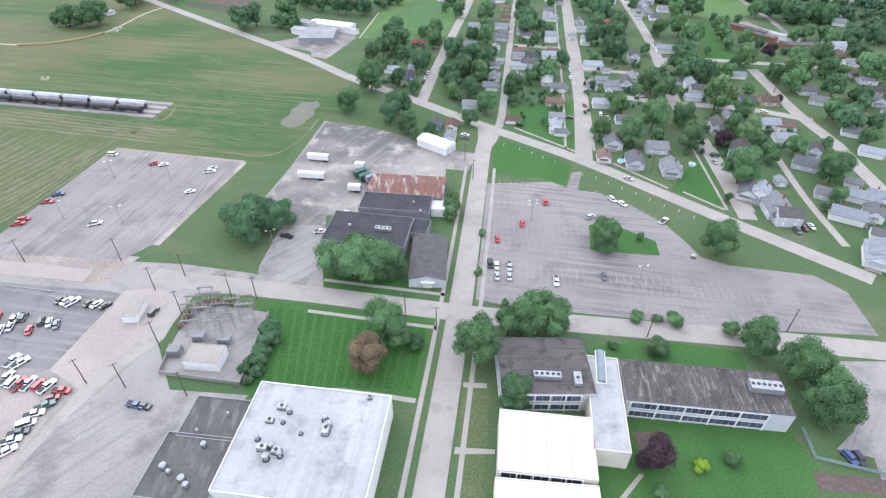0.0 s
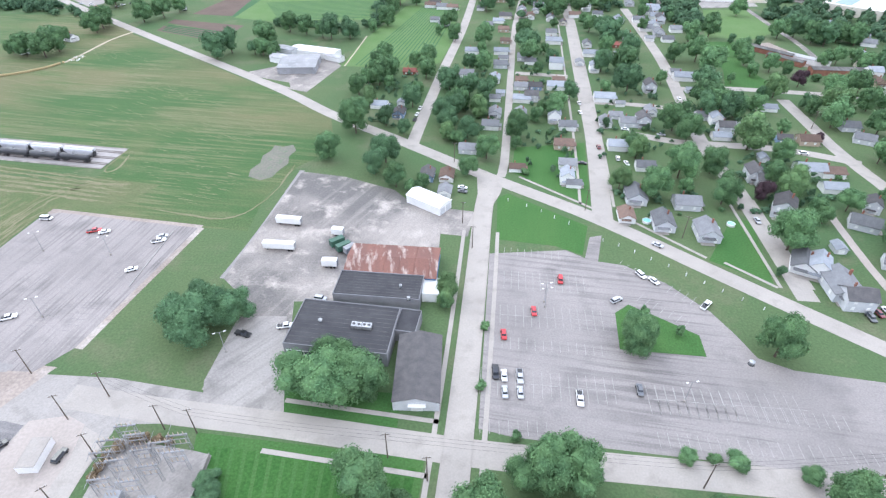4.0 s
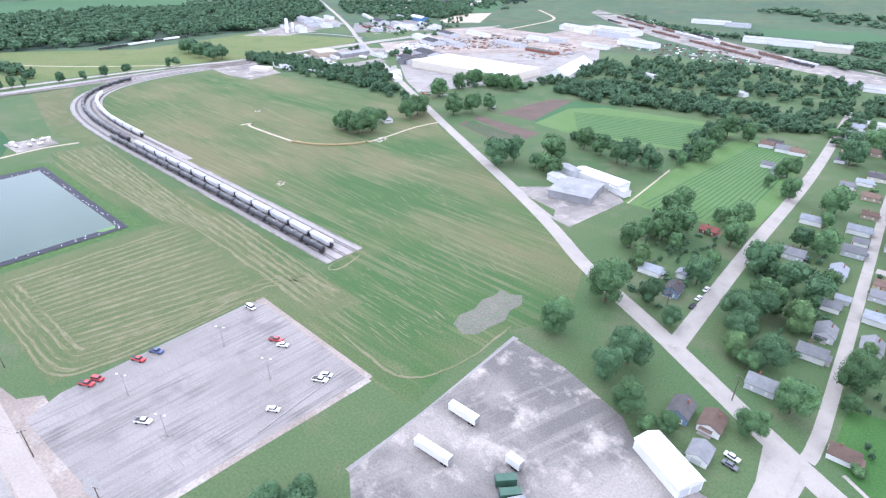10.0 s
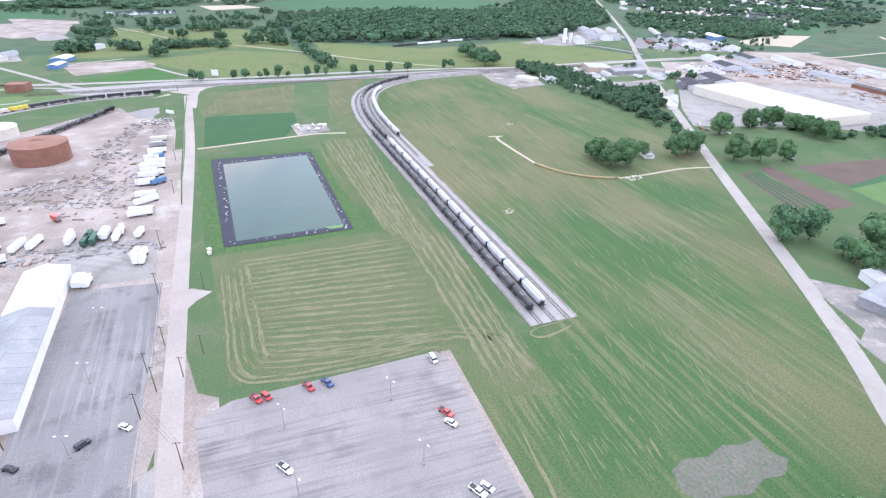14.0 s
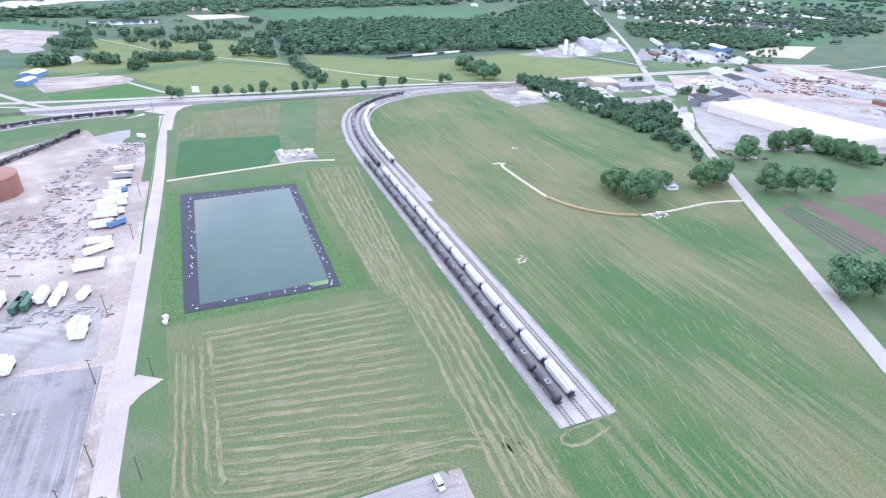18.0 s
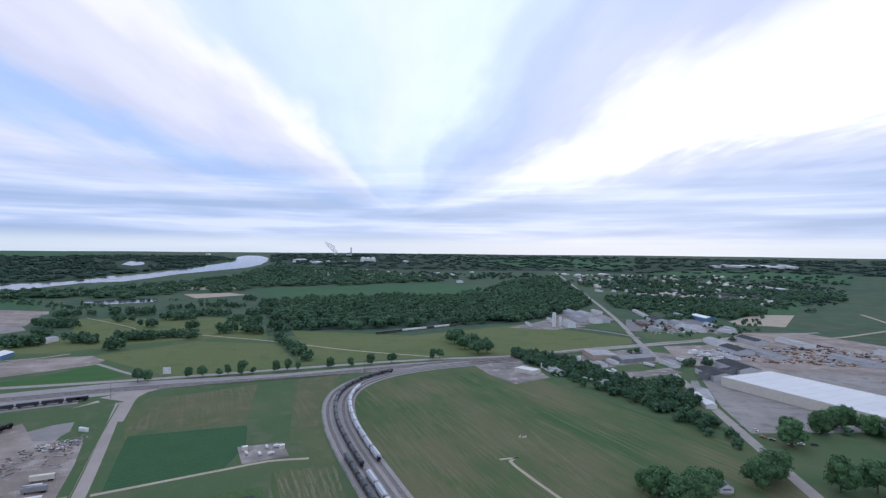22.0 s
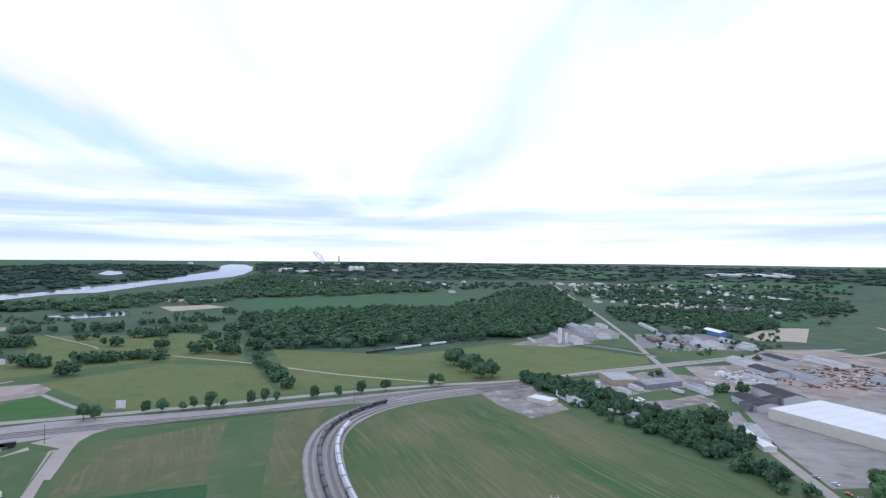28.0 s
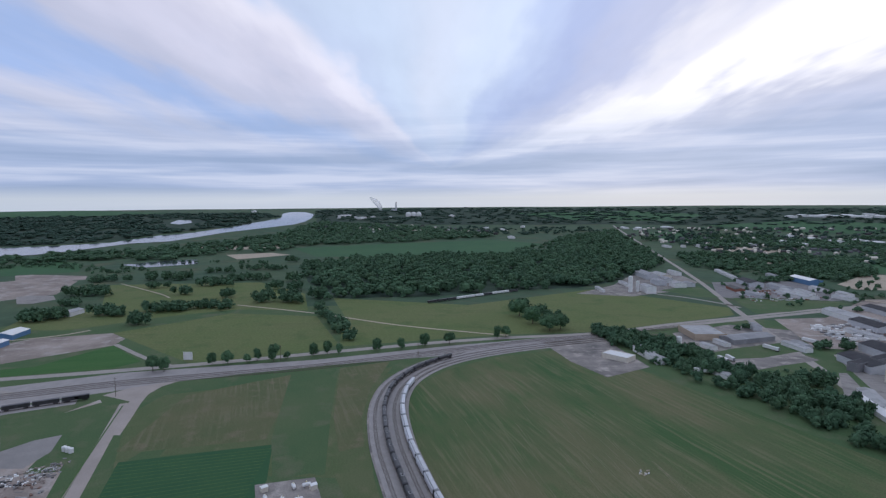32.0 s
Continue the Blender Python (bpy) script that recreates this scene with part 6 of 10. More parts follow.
bushes([(-88.6, 128.0, 1.6), (-88.4, 131.0, 1.8), (-87.8, 134.0, 1.9), (-86.0, 137.0, 1.9), (-83.2, 138.9, 1.8), (-80.0, 139.6, 1.7), (-76.5, 139.4, 1.6), (-73.2, 138.6, 1.5)], "brown")
trees([(28.4, 127.2, 7.6), (36.0, 127.6, 7.3), (21.9, 125.5, 5.3), (64.1, 174.0, 6.4), (109.0, 169.9, 8.0), (101.5, 119.5, 6.6), (110.5, 108.2, 7.4), (110.8, 93.8, 7.2), (114.5, 100.8, 5.8)], "leaf")
trees([(3.7, 198.8, 4.5), (3.2, 193.7, 3.2)], "bright")
trees([(64.2, 172.6, 6.6), (71.9, 187.8, 2.0), (81.3, 179.3, 1.8)], "leaf")
trees([(-313.3, 468.2, 8.2), (-298.1, 466.4, 10.7), (-295.2, 479.6, 10.9), (-325.4, 471.8, 5.6), (-304.1, 504.7, 5.8), (-291.8, 530.2, 9.8), (-293.3, 543.9, 10.1), (-292.5, 553.1, 8.2)], "leaf")
trees([(-266.7, 564.5, 10.1), (-254.8, 579.1, 9.2), (-247.5, 597.8, 7.4), (-315.9, 615.3, 10.4)], "leaf")
trees([(-324.4, 630.8, 8.0), (-319.6, 689.4, 7.6), (-315.4, 692.7, 8.2), (-318.1, 660.8, 8.3), (-299.7, 692.6, 7.5), (-284.0, 689.3, 7.9), (-273.7, 687.4, 7.9), (-263.8, 688.3, 7.8)], "leaf")
trees([(-775.8, 639.0, 12.2), (-733.0, 627.4, 10.7), (-696.8, 623.1, 12.1), (-696.5, 637.5, 9.6)], "dark")
trees([(10.1, 356.1, 6.9), (15.5, 325.8, 6.9), (95.8, 342.5, 2.8), (158.4, 358.6, 7.0), (169.5, 353.5, 7.6), (19.3, 389.6, 6.9), (28.7, 381.4, 6.8), (81.7, 450.5, 5.3), (114.8, 436.0, 7.1), (122.3, 395.8, 9.9), (173.7, 399.6, 8.6), (-27.1, 300.5, 7.8), (-31.2, 287.6, 6.0), (-30.6, 345.3, 5.5)], "dark")
trees([(-19.6, 332.5, 4.1), (-16.5, 372.4, 6.6), (6.8, 400.6, 7.9), (3.1, 350.2, 7.4), (4.5, 338.9, 6.6), (206.8, 389.1, 3.2), (225.7, 369.2, 5.0), (136.6, 524.7, 8.6), (138.8, 508.2, 11.1), (143.2, 472.8, 8.5), (-167.7, 463.8, 10.8), (-160.6, 477.0, 8.5), (-141.9, 474.2, 5.5), (-89.7, 513.5, 9.2)], "dark")
trees([(-74.4, 514.5, 8.3), (295.9, 520.5, 9.5), (308.0, 496.7, 9.0), (21.7, 439.6, 5.5), (253.1, 493.6, 4.1), (235.7, 502.6, 3.7), (82.5, 383.7, 5.5), (68.2, 480.7, 9.5)], "dark")
trees([(24.8, 304.8, 6.4), (14.5, 287.6, 4.8), (43.5, 329.2, 7.0), (57.0, 350.2, 4.7), (41.1, 315.7, 3.4), (68.6, 356.4, 6.3), (101.7, 310.3, 5.5), (132.7, 338.6, 8.4), (136.1, 325.1, 7.5), (117.4, 284.8, 8.4), (99.4, 266.3, 7.4), (134.9, 289.2, 7.1), (116.0, 271.0, 3.6), (129.0, 261.1, 7.2)], "leaf")
trees([(193.1, 334.9, 3.9), (175.2, 299.0, 6.6), (159.4, 277.4, 6.1), (192.4, 364.7, 5.2), (225.9, 343.0, 8.5), (249.6, 385.5, 7.6), (269.9, 397.1, 7.2), (167.7, 253.3, 4.0), (12.6, 510.3, 6.9), (36.1, 497.8, 8.1), (0.0, 527.1, 4.3), (31.6, 434.7, 7.0), (5.0, 402.8, 6.5), (12.5, 365.1, 7.1)], "leaf")
trees([(33.6, 400.0, 4.7), (68.8, 514.7, 7.5), (66.7, 456.6, 8.2), (79.9, 473.6, 4.3), (68.6, 429.7, 4.3), (72.4, 367.0, 5.9), (62.0, 361.0, 4.5), (128.0, 535.5, 6.8), (127.0, 472.7, 6.8), (131.6, 436.0, 11.0), (107.5, 395.1, 4.3), (203.5, 508.2, 8.3), (225.4, 522.2, 9.5), (174.3, 456.9, 7.4)], "leaf")
trees([(190.6, 458.3, 9.1), (191.6, 434.7, 9.4), (150.0, 412.2, 4.5), (162.3, 367.9, 9.8), (165.2, 357.6, 8.3), (175.1, 356.9, 7.0), (198.3, 414.3, 3.4), (228.6, 470.4, 6.8), (223.3, 450.4, 6.5), (217.4, 427.3, 5.0), (234.9, 435.9, 6.3), (243.5, 429.9, 4.7), (280.7, 517.4, 7.6), (301.9, 504.4, 9.2)], "leaf")
trees([(322.9, 505.5, 8.3), (333.4, 498.1, 8.2), (279.7, 448.3, 5.7), (291.2, 451.2, 6.6), (305.1, 453.5, 5.8), (303.3, 437.6, 6.4), (272.1, 393.4, 7.8), (-46.8, 335.1, 9.7), (-51.9, 391.1, 7.0), (-47.4, 407.6, 5.8), (-40.4, 409.5, 8.4), (-34.3, 418.6, 8.6), (-33.1, 402.4, 4.3), (-56.9, 304.9, 7.2)], "leaf")
trees([(-20.1, 276.0, 6.4), (-13.1, 271.5, 3.1), (-7.5, 274.2, 3.8), (-9.3, 421.3, 7.5), (-13.7, 393.4, 4.2), (9.6, 373.6, 5.3), (9.8, 321.2, 3.7), (-39.1, 448.9, 7.6), (-44.4, 443.0, 6.0), (-8.1, 448.2, 7.6), (-18.0, 449.5, 4.9), (-139.9, 496.6, 11.1), (-134.2, 469.8, 6.7), (-125.4, 466.4, 5.9)], "leaf")
trees([(-128.4, 534.4, 7.7), (-112.7, 526.3, 7.6), (-97.4, 517.4, 6.5), (-46.9, 555.3, 8.6), (-39.9, 627.6, 10.3), (-57.1, 536.0, 4.9), (-45.8, 599.1, 7.6), (-23.6, 629.1, 6.9), (141.7, 226.6, 9.6), (4.2, 198.2, 3.5), (2.9, 192.3, 2.9), (99.6, 545.8, 4.5), (127.2, 556.9, 5.1), (8.6, 551.5, 7.0)], "leaf")
trees([(174.3, 538.8, 4.9), (3.8, 549.7, 4.5), (31.6, 474.6, 4.3), (210.2, 387.4, 3.2)], "leaf")
trees([(23.8, 356.1, 5.4), (5.0, 325.7, 4.0), (85.6, 274.0, 5.3), (102.3, 304.8, 5.6), (165.0, 314.9, 10.0), (163.2, 267.7, 7.0), (214.4, 388.0, 7.0), (234.8, 356.6, 9.5), (-43.2, 374.7, 5.3), (4.4, 328.5, 4.4), (23.2, 360.9, 5.8), (47.0, 352.6, 3.1), (102.2, 323.9, 2.9)], "bright")
trees([(148.8, 264.1, 4.6), (208.9, 325.2, 2.3), (240.4, 407.2, 5.5)], "purple")
trees([(184.8, 225.4, 7.8), (182.7, 255.3, 5.2), (166.4, 245.5, 3.9), (203.4, 261.6, 3.7), (180.2, 209.8, 4.0), (171.3, 203.2, 2.4), (228.2, 266.4, 5.3), (224.3, 362.2, 4.8), (261.5, 367.2, 7.6), (244.8, 331.8, 7.7), (288.9, 366.6, 11.1), (225.6, 300.0, 6.5)], "leaf")
trees([(227.9, 285.6, 7.9), (257.8, 323.0, 6.2), (343.0, 444.3, 7.4), (322.5, 443.6, 7.4), (302.0, 400.7, 6.0), (244.5, 287.5, 4.7), (130.3, 209.8, 2.1)], "dark")
bushes([(42.6, 287.9, 2.5), (61.7, 334.0, 2.1), (-28.0, 402.0, 2.2), (259.3, 418.8, 3.8), (195.4, 283.7, 2.0), (116.9, 339.1, 1.8), (164.6, 334.5, 1.5), (56.9, 549.4, 3.0), (103.5, 371.6, 1.7), (120.9, 309.6, 1.7), (126.5, 254.9, 1.6), (106.8, 251.9, 1.1)], "leaf")
# street trees along the highway
trees([(-736.1, 287.8, 4.3), (-732.9, 300.3, 5.4), (-727.2, 315.4, 3.8), (-731.9, 324.6, 4.3), (-722.6, 337.2, 6.4), (-723.0, 349.0, 3.2), (-722.4, 372.7, 4.9), (-722.0, 385.2, 4.9), (-716.9, 394.9, 3.8), (-711.1, 429.9, 4.9), (-705.6, 452.4, 4.4), (-702.1, 475.9, 5.6), (-698.2, 500.5, 5.6), (-696.2, 555.2, 5.3), (-695.9, 565.4, 5.4), (-739.1, 242.5, 6.5), (-735.7, 250.8, 4.9)], "dark", 1.1)
# woods
woods("plant_trees", along([(-1036.3, -44.6), (-972.0, -10.4), (-885.3, 24.2)], 26, 4.0, 3.5, 6, 6, 10, 401), "small dark trees beside a plant road", far=True)
woods("plant_trees", along([(-1798.4, -289.4), (-1750.7, -118.6), (-1766.5, 3.6), (-1590.5, 136.8)], 60, 16.0, 5, 9, 7, 12, 402), "dark trees beyond a plant", far=True)
woods("copse", along([(-1236.7, 122.8), (-1229.4, 145.0), (-1211.7, 168.4)], 26, 7.3, 6.3, 9.9, 15.0, 21.0, 201), "dark copse in a meadow", far=True)
woods("copse", along([(-1037.4, 172.4), (-1033.7, 186.1), (-1022.0, 200.6)], 20, 5.6, 6.3, 9.9, 12.8, 17.9, 202), "dark copse in a meadow", far=True)
woods("copse", along([(-1038.2, 99.4), (-1036.8, 106.2), (-1030.3, 113.9)], 16, 3.7, 6.3, 9.9, 15.0, 21.0, 203), "dark copse in a meadow", far=True)
woods("copse", along([(-1045.7, 118.9), (-1043.7, 127.4), (-1035.9, 136.9)], 16, 4.2, 6.3, 9.9, 12.5, 17.5, 204), "dark copse in a meadow", far=True)
woods("copse", along([(-1144.5, 122.1), (-1141.7, 132.7), (-1132.4, 144.2)], 14, 4.5, 5.3, 8.3, 10.3, 14.4, 205), "dark copse in a meadow", far=True)
woods("copse", along([(-952.6, 219.4), (-952.1, 224.1), (-947.4, 229.0)], 12, 3.0, 6.3, 9.9, 15.0, 21.0, 206), "dark copse in a meadow", far=True)
woods("copse", along([(-1035.2, 234.6), (-1029.7, 253.8), (-1014.1, 273.1)], 26, 7.1, 6.2, 9.7, 12.1, 16.9, 207), "dark copse in a meadow", far=True)
woods("copse", along([(-1032.3, 278.6), (-1024.7, 302.3), (-1006.7, 325.4)], 26, 7.3, 5.7, 9.0, 11.1, 15.6, 208), "dark copse in a meadow", far=True)
woods("copse", along([(-1167.4, 264.8), (-1166.0, 272.3), (-1159.2, 279.6)], 9, 3.7, 6.3, 9.9, 13.0, 18.2, 209), "dark copse in a meadow", far=True)
woods("copse", along([(-1262.5, 229.5), (-1261.7, 235.0), (-1256.5, 240.5)], 7, 3.0, 5.6, 8.8, 10.9, 15.3, 210), "dark copse in a meadow", far=True)
woods("copse", along([(-1257.4, 253.3), (-1257.4, 255.5), (-1255.0, 257.8)], 4, 1.7, 4.4, 6.9, 8.5, 11.9, 211), "dark copse in a meadow", far=True)
woods("copse", along([(-1250.2, 310.3), (-1244.0, 331.5), (-1227.3, 351.9)], 20, 7.3, 6.3, 9.9, 13.7, 19.2, 212), "dark copse in a meadow", far=True)
woods("copse", along([(-1100.7, 325.6), (-1099.6, 332.2), (-1093.7, 338.4)], 9, 3.4, 6.3, 9.9, 13.1, 18.3, 213), "dark copse in a meadow", far=True)
woods("copse", along([(-1028.5, 379.8), (-1022.9, 400.4), (-1007.1, 419.0)], 24, 7.2, 6.3, 9.9, 15.0, 21.0, 214), "dark copse in a meadow", far=True)
woods("copse", along([(-1150.1, 407.4), (-1148.7, 415.0), (-1142.1, 421.7)], 10, 3.7, 6.3, 9.9, 13.8, 19.3, 215), "dark copse in a meadow", far=True)
woods("copse", along([(-1119.2, 434.0), (-1118.0, 441.0), (-1112.1, 446.9)], 10, 3.4, 6.3, 9.9, 15.0, 21.0, 216), "dark copse in a meadow", far=True)
woods("copse", along([(-1027.1, 447.5), (-1025.5, 455.8), (-1018.7, 462.8)], 16, 3.8, 6.3, 9.9, 15.0, 21.0, 217), "dark copse in a meadow", far=True)
woods("copse", along([(-1406.8, 131.7), (-1396.9, 158.7), (-1376.6, 186.5)], 22, 7.3, 5.9, 9.3, 11.5, 16.1, 218), "dark copse in a meadow", far=True)
woods("copse", along([(-1378.4, 228.0), (-1365.3, 261.2), (-1341.8, 294.3)], 34, 7.3, 6.3, 9.9, 15.0, 21.0, 219), "dark copse in a meadow", far=True)
woods("copse", along([(-1296.2, 363.6), (-1286.3, 391.5), (-1266.1, 418.1)], 22, 7.3, 6.3, 9.9, 13.0, 18.2, 220), "dark copse in a meadow", far=True)
woods("copse", along([(-1550.5, 128.3), (-1541.2, 153.9), (-1521.7, 180.3)], 16, 7.3, 3.9, 6.2, 7.7, 10.7, 221), "dark copse in a meadow", far=True)
woods("copse", along([(-1441.3, 327.4), (-1431.6, 354.7), (-1411.6, 381.1)], 18, 7.3, 5.5, 8.6, 10.7, 15.0, 222), "dark copse in a meadow", far=True)
woods("copse", along([(-1454.9, 397.2), (-1439.0, 436.0), (-1412.7, 473.3)], 24, 7.3, 5.7, 9.0, 11.1, 15.6, 223), "dark copse in a meadow", far=True)
woods("copse", along([(-1575.8, 415.3), (-1567.6, 440.0), (-1549.1, 463.3)], 10, 7.3, 4.5, 7.1, 8.8, 12.3, 224), "dark copse in a meadow", far=True)
woods("copse", along([(-1230.8, 455.8), (-1229.3, 463.8), (-1222.6, 470.7)], 10, 3.7, 6.3, 9.9, 15.0, 21.0, 225), "dark copse in a meadow", far=True)
woods("copse", along([(-1570.4, 515.5), (-1567.3, 528.0), (-1557.2, 539.1)], 10, 5.0, 6.3, 9.9, 13.6, 19.1, 226), "dark copse in a meadow", far=True)
woods("copse", along([(-1864.8, -66.7), (-1853.8, -34.3), (-1832.6, 0.0)], 26, 7.3, 3.9, 6.2, 7.6, 10.7, 227), "dark copse in a meadow", far=True)
woods("copse", along([(-1917.2, -16.4), (-1897.4, 35.6), (-1867.3, 88.9)], 30, 7.3, 4.9, 7.6, 9.5, 13.3, 228), "dark copse in a meadow", far=True)
woods("copse", along([(-1919.1, 52.5), (-1889.6, 124.2), (-1849.7, 196.7)], 40, 7.3, 5.7, 9.0, 11.2, 15.6, 229), "dark copse in a meadow", far=True)
woods("copse", along([(-1961.0, 165.9), (-1924.4, 252.8), (-1877.5, 339.7)], 50, 7.3, 6.3, 9.9, 14.0, 19.6, 230), "dark copse in a meadow", far=True)
woods("copse", along([(-2117.8, 319.4), (-2080.2, 413.0), (-2032.3, 505.8)], 44, 7.3, 6.3, 9.9, 15.0, 21.0, 231), "dark copse in a meadow", far=True)
woods("copse", along([(-2285.9, 509.2), (-2244.1, 613.8), (-2192.1, 716.4)], 44, 7.3, 6.3, 9.9, 14.9, 20.8, 232), "dark copse in a meadow", far=True)
woods("copse", along([(-1690.2, 279.4), (-1671.9, 322.8), (-1643.1, 365.8)], 16, 7.3, 3.2, 5.1, 6.3, 8.8, 233), "dark copse in a meadow", far=True)
woods("copse", along([(-1577.2, 174.6), (-1567.4, 201.4), (-1547.2, 228.6)], 12, 7.3, 4.1, 6.4, 8.0, 11.2, 234), "dark copse in a meadow", far=True)
woods("copse", along([(-962.7, 440.9), (-904.4, 432.9), (-823.6, 423.9), (-753.1, 416.2)], 34, 4.0, 6, 9, 10, 15, 260), "thick line of dark trees across the meadow", far=True)
woods("copse", along([(-812.5, 656.9), (-810.3, 664.1), (-805.6, 669.4)], 7, 2.2, 6.3, 9.9, 14.2, 19.8, 270), "rounded dark copse in the meadow", far=True)
woods("copse", along([(-764.2, 651.0), (-762.9, 656.8), (-759.0, 660.6)], 7, 2.2, 6.3, 9.9, 13.3, 18.6, 271), "rounded dark copse in the meadow", far=True)
woods("copse", along([(-726.5, 642.4), (-723.3, 651.7), (-717.5, 659.0)], 10, 2.2, 6.3, 9.9, 14.0, 19.6, 272), "rounded dark copse in the meadow", far=True)
woods("copse", along([(-598.2, 803.5), (-594.8, 814.1), (-588.8, 820.8)], 5, 3.3, 3.3, 5.2, 6.4, 9.0, 280), "dark trees beside the depot", far=True)
woods("copse", along([(-545.3, 781.3), (-545.0, 783.5), (-543.7, 784.2)], 3, 1.3, 3.5, 5.5, 6.8, 9.5, 281), "dark trees beside the depot", far=True)
woods("copse", along([(-518.0, 796.3), (-516.2, 802.8), (-512.7, 806.1)], 6, 2.5, 4.3, 6.7, 8.3, 11.7, 282), "dark trees beside the depot", far=True)
woods("copse", along([(-503.2, 812.4), (-503.0, 814.8), (-501.8, 815.0)], 6, 1.6, 5.0, 7.9, 9.8, 13.7, 283), "dark trees beside the depot", far=True)
woods("copse", along([(-468.5, 670.2), (-467.2, 675.4), (-464.4, 677.9)], 14, 2.2, 4.3, 6.8, 8.4, 11.8, 284), "dark trees beside the depot", far=True)
woods("copse", along([(-459.3, 683.7), (-457.7, 690.3), (-454.2, 693.2)], 22, 2.8, 5.8, 9.2, 11.4, 15.9, 285), "dark trees beside the depot", far=True)
woods("copse", along([(-491.0, 697.9), (-488.9, 704.2), (-485.5, 708.1)], 5, 1.9, 1.8, 2.8, 2.0, 2.7, 286), "dark trees beside the depot", far=True)
woods("copse", along([(-1150.3, 1380.2), (-1132.3, 1427.1), (-1103.3, 1459.8)], 40, 12.6, 6.3, 9.9, 15.0, 21.0, 300), "dark trees beside far fields", far=True)
woods("copse", along([(-1060.1, 1422.3), (-1032.4, 1485.2), (-994.8, 1533.0)], 50, 12.6, 6.3, 9.9, 15.0, 21.0, 301), "dark trees beside far fields", far=True)
woods("copse", along([(-844.1, 1303.0), (-828.2, 1347.4), (-803.7, 1376.0)], 70, 12.6, 6.3, 9.9, 15.0, 21.0, 302), "dark trees beside far fields", far=True)
woods("copse", along([(-811.6, 1288.8), (-787.4, 1348.0), (-755.0, 1391.3)], 70, 12.6, 6.3, 9.9, 15.0, 21.0, 303), "dark trees beside far fields", far=True)
woods("copse", along([(-780.5, 1344.6), (-772.2, 1374.7), (-756.2, 1388.6)], 20, 12.6, 5.0, 7.8, 9.7, 13.6, 304), "dark trees beside far fields", far=True)
woods("copse", along([(-1361.8, 1743.4), (-1322.1, 1812.6), (-1272.2, 1867.0)], 40, 12.6, 6.3, 9.9, 15.0, 21.0, 305), "dark trees beside far fields", far=True)
woods("copse", along([(-1220.4, 1809.6), (-1186.8, 1869.3), (-1144.0, 1913.6)], 30, 12.6, 5.3, 8.4, 10.4, 14.5, 306), "dark trees beside far fields", far=True)
woods("copse", along([(-1458.3, 1896.4), (-1402.5, 1981.2), (-1336.5, 2051.1)], 40, 12.6, 6.3, 9.9, 15.0, 21.0, 307), "dark trees beside far fields", far=True)
woods("copse", along([(-1545.3, 1656.9), (-1531.3, 1692.3), (-1505.3, 1714.4)], 24, 12.6, 6.3, 9.9, 15.0, 21.0, 308), "dark trees beside far fields", far=True)
woods("copse", along([(-1130.1, 2167.5), (-1099.3, 2215.3), (-1061.2, 2246.6)], 40, 12.6, 6.3, 9.9, 13.7, 19.2, 309), "dark trees beside far fields", far=True)
woods("field_belt", fill([(223.6, 1125.1), (294.1, 1002.7), (388.2, 988.1), (533.2, 1100.5), (555.8, 1031.7), (502.7, 890.5), (439.5, 847.4), (403.9, 922.7), (282.9, 936.4), (203.8, 982.1)], 190, 6, 11, 8, 14, 81), "dark belt of trees between fields", far=True)
woods("yard_belt", along([(367.3, 858.1), (445.4, 873.6), (482.2, 854.9), (465.3, 776.6), (465.5, 723.4), (478.9, 705.0)], 90, 7, 5, 9, 8, 13, 82), "dark belt of trees beside a field", far=True)
woods("yard_belt", along([(499.9, 754.8), (560.5, 796.0), (613.8, 794.6), (640.1, 757.9)], 50, 9, 6, 11, 8, 14, 83), "dark belt of trees beside a field", far=True)
woods("rail_belt", fill([(182.1, 825.7), (237.1, 836.3), (252.0, 768.2), (311.2, 795.3), (282.5, 704.2), (228.6, 717.4), (190.3, 769.8)], 75, 5, 9, 8, 13, 84), "dark trees along the railway", far=True)
woods("far_belt", fill([(-81.5, 1215.7), (36.2, 1131.1), (139.5, 1143.0), (124.4, 1019.9), (33.6, 1047.7)], 70, 7, 11, 8, 13, 85), "dark trees beyond the railway", far=True)
woods("far_belt", fill([(40.9, 1285.1), (184.5, 1510.3), (226.0, 1350.7), (173.1, 1126.7), (95.8, 1114.4)], 80, 8, 13, 9, 14, 86), "dark trees beyond the railway", far=True)
woods("far_belt", along([(-378.9, 1588.5), (-258.1, 1401.5), (-135.3, 1311.0), (-92.5, 1373.0)], 60, 10, 7, 11, 8, 12, 87), "dark trees beside the rail yard", far=True)
woods("far_hedge", along([(-8.2, 1765.7), (202.5, 1657.8), (476.9, 1569.0), (699.3, 1438.1), (973.6, 1330.7), (1077.2, 1263.2)], 150, 14, 9, 16, 9, 14, 88), "far line of trees", far=True)
woods("far_hedge", along([(-114.8, 1946.6), (314.7, 1781.4), (684.6, 1731.8), (954.8, 1651.4), (1169.3, 1535.5)], 170, 28, 12, 22, 9, 15, 89), "far line of trees", far=True)
woods("east_trees", fill([(303.4, 600.5), (355.7, 625.4), (383.1, 598.6), (415.1, 577.7), (452.4, 552.6), (354.2, 436.6), (344.6, 482.6), (322.1, 492.6), (302.1, 503.0), (300.3, 538.9)], 95, 4.5, 8, 8, 13, 90), "trees of the town")
woods("east_trees", along([(349.1, 688.4), (354.8, 654.0), (387.2, 679.2), (371.1, 613.8), (377.8, 598.7)], 40, 7, 5, 8, 8, 12, 91), "trees beside the railway")
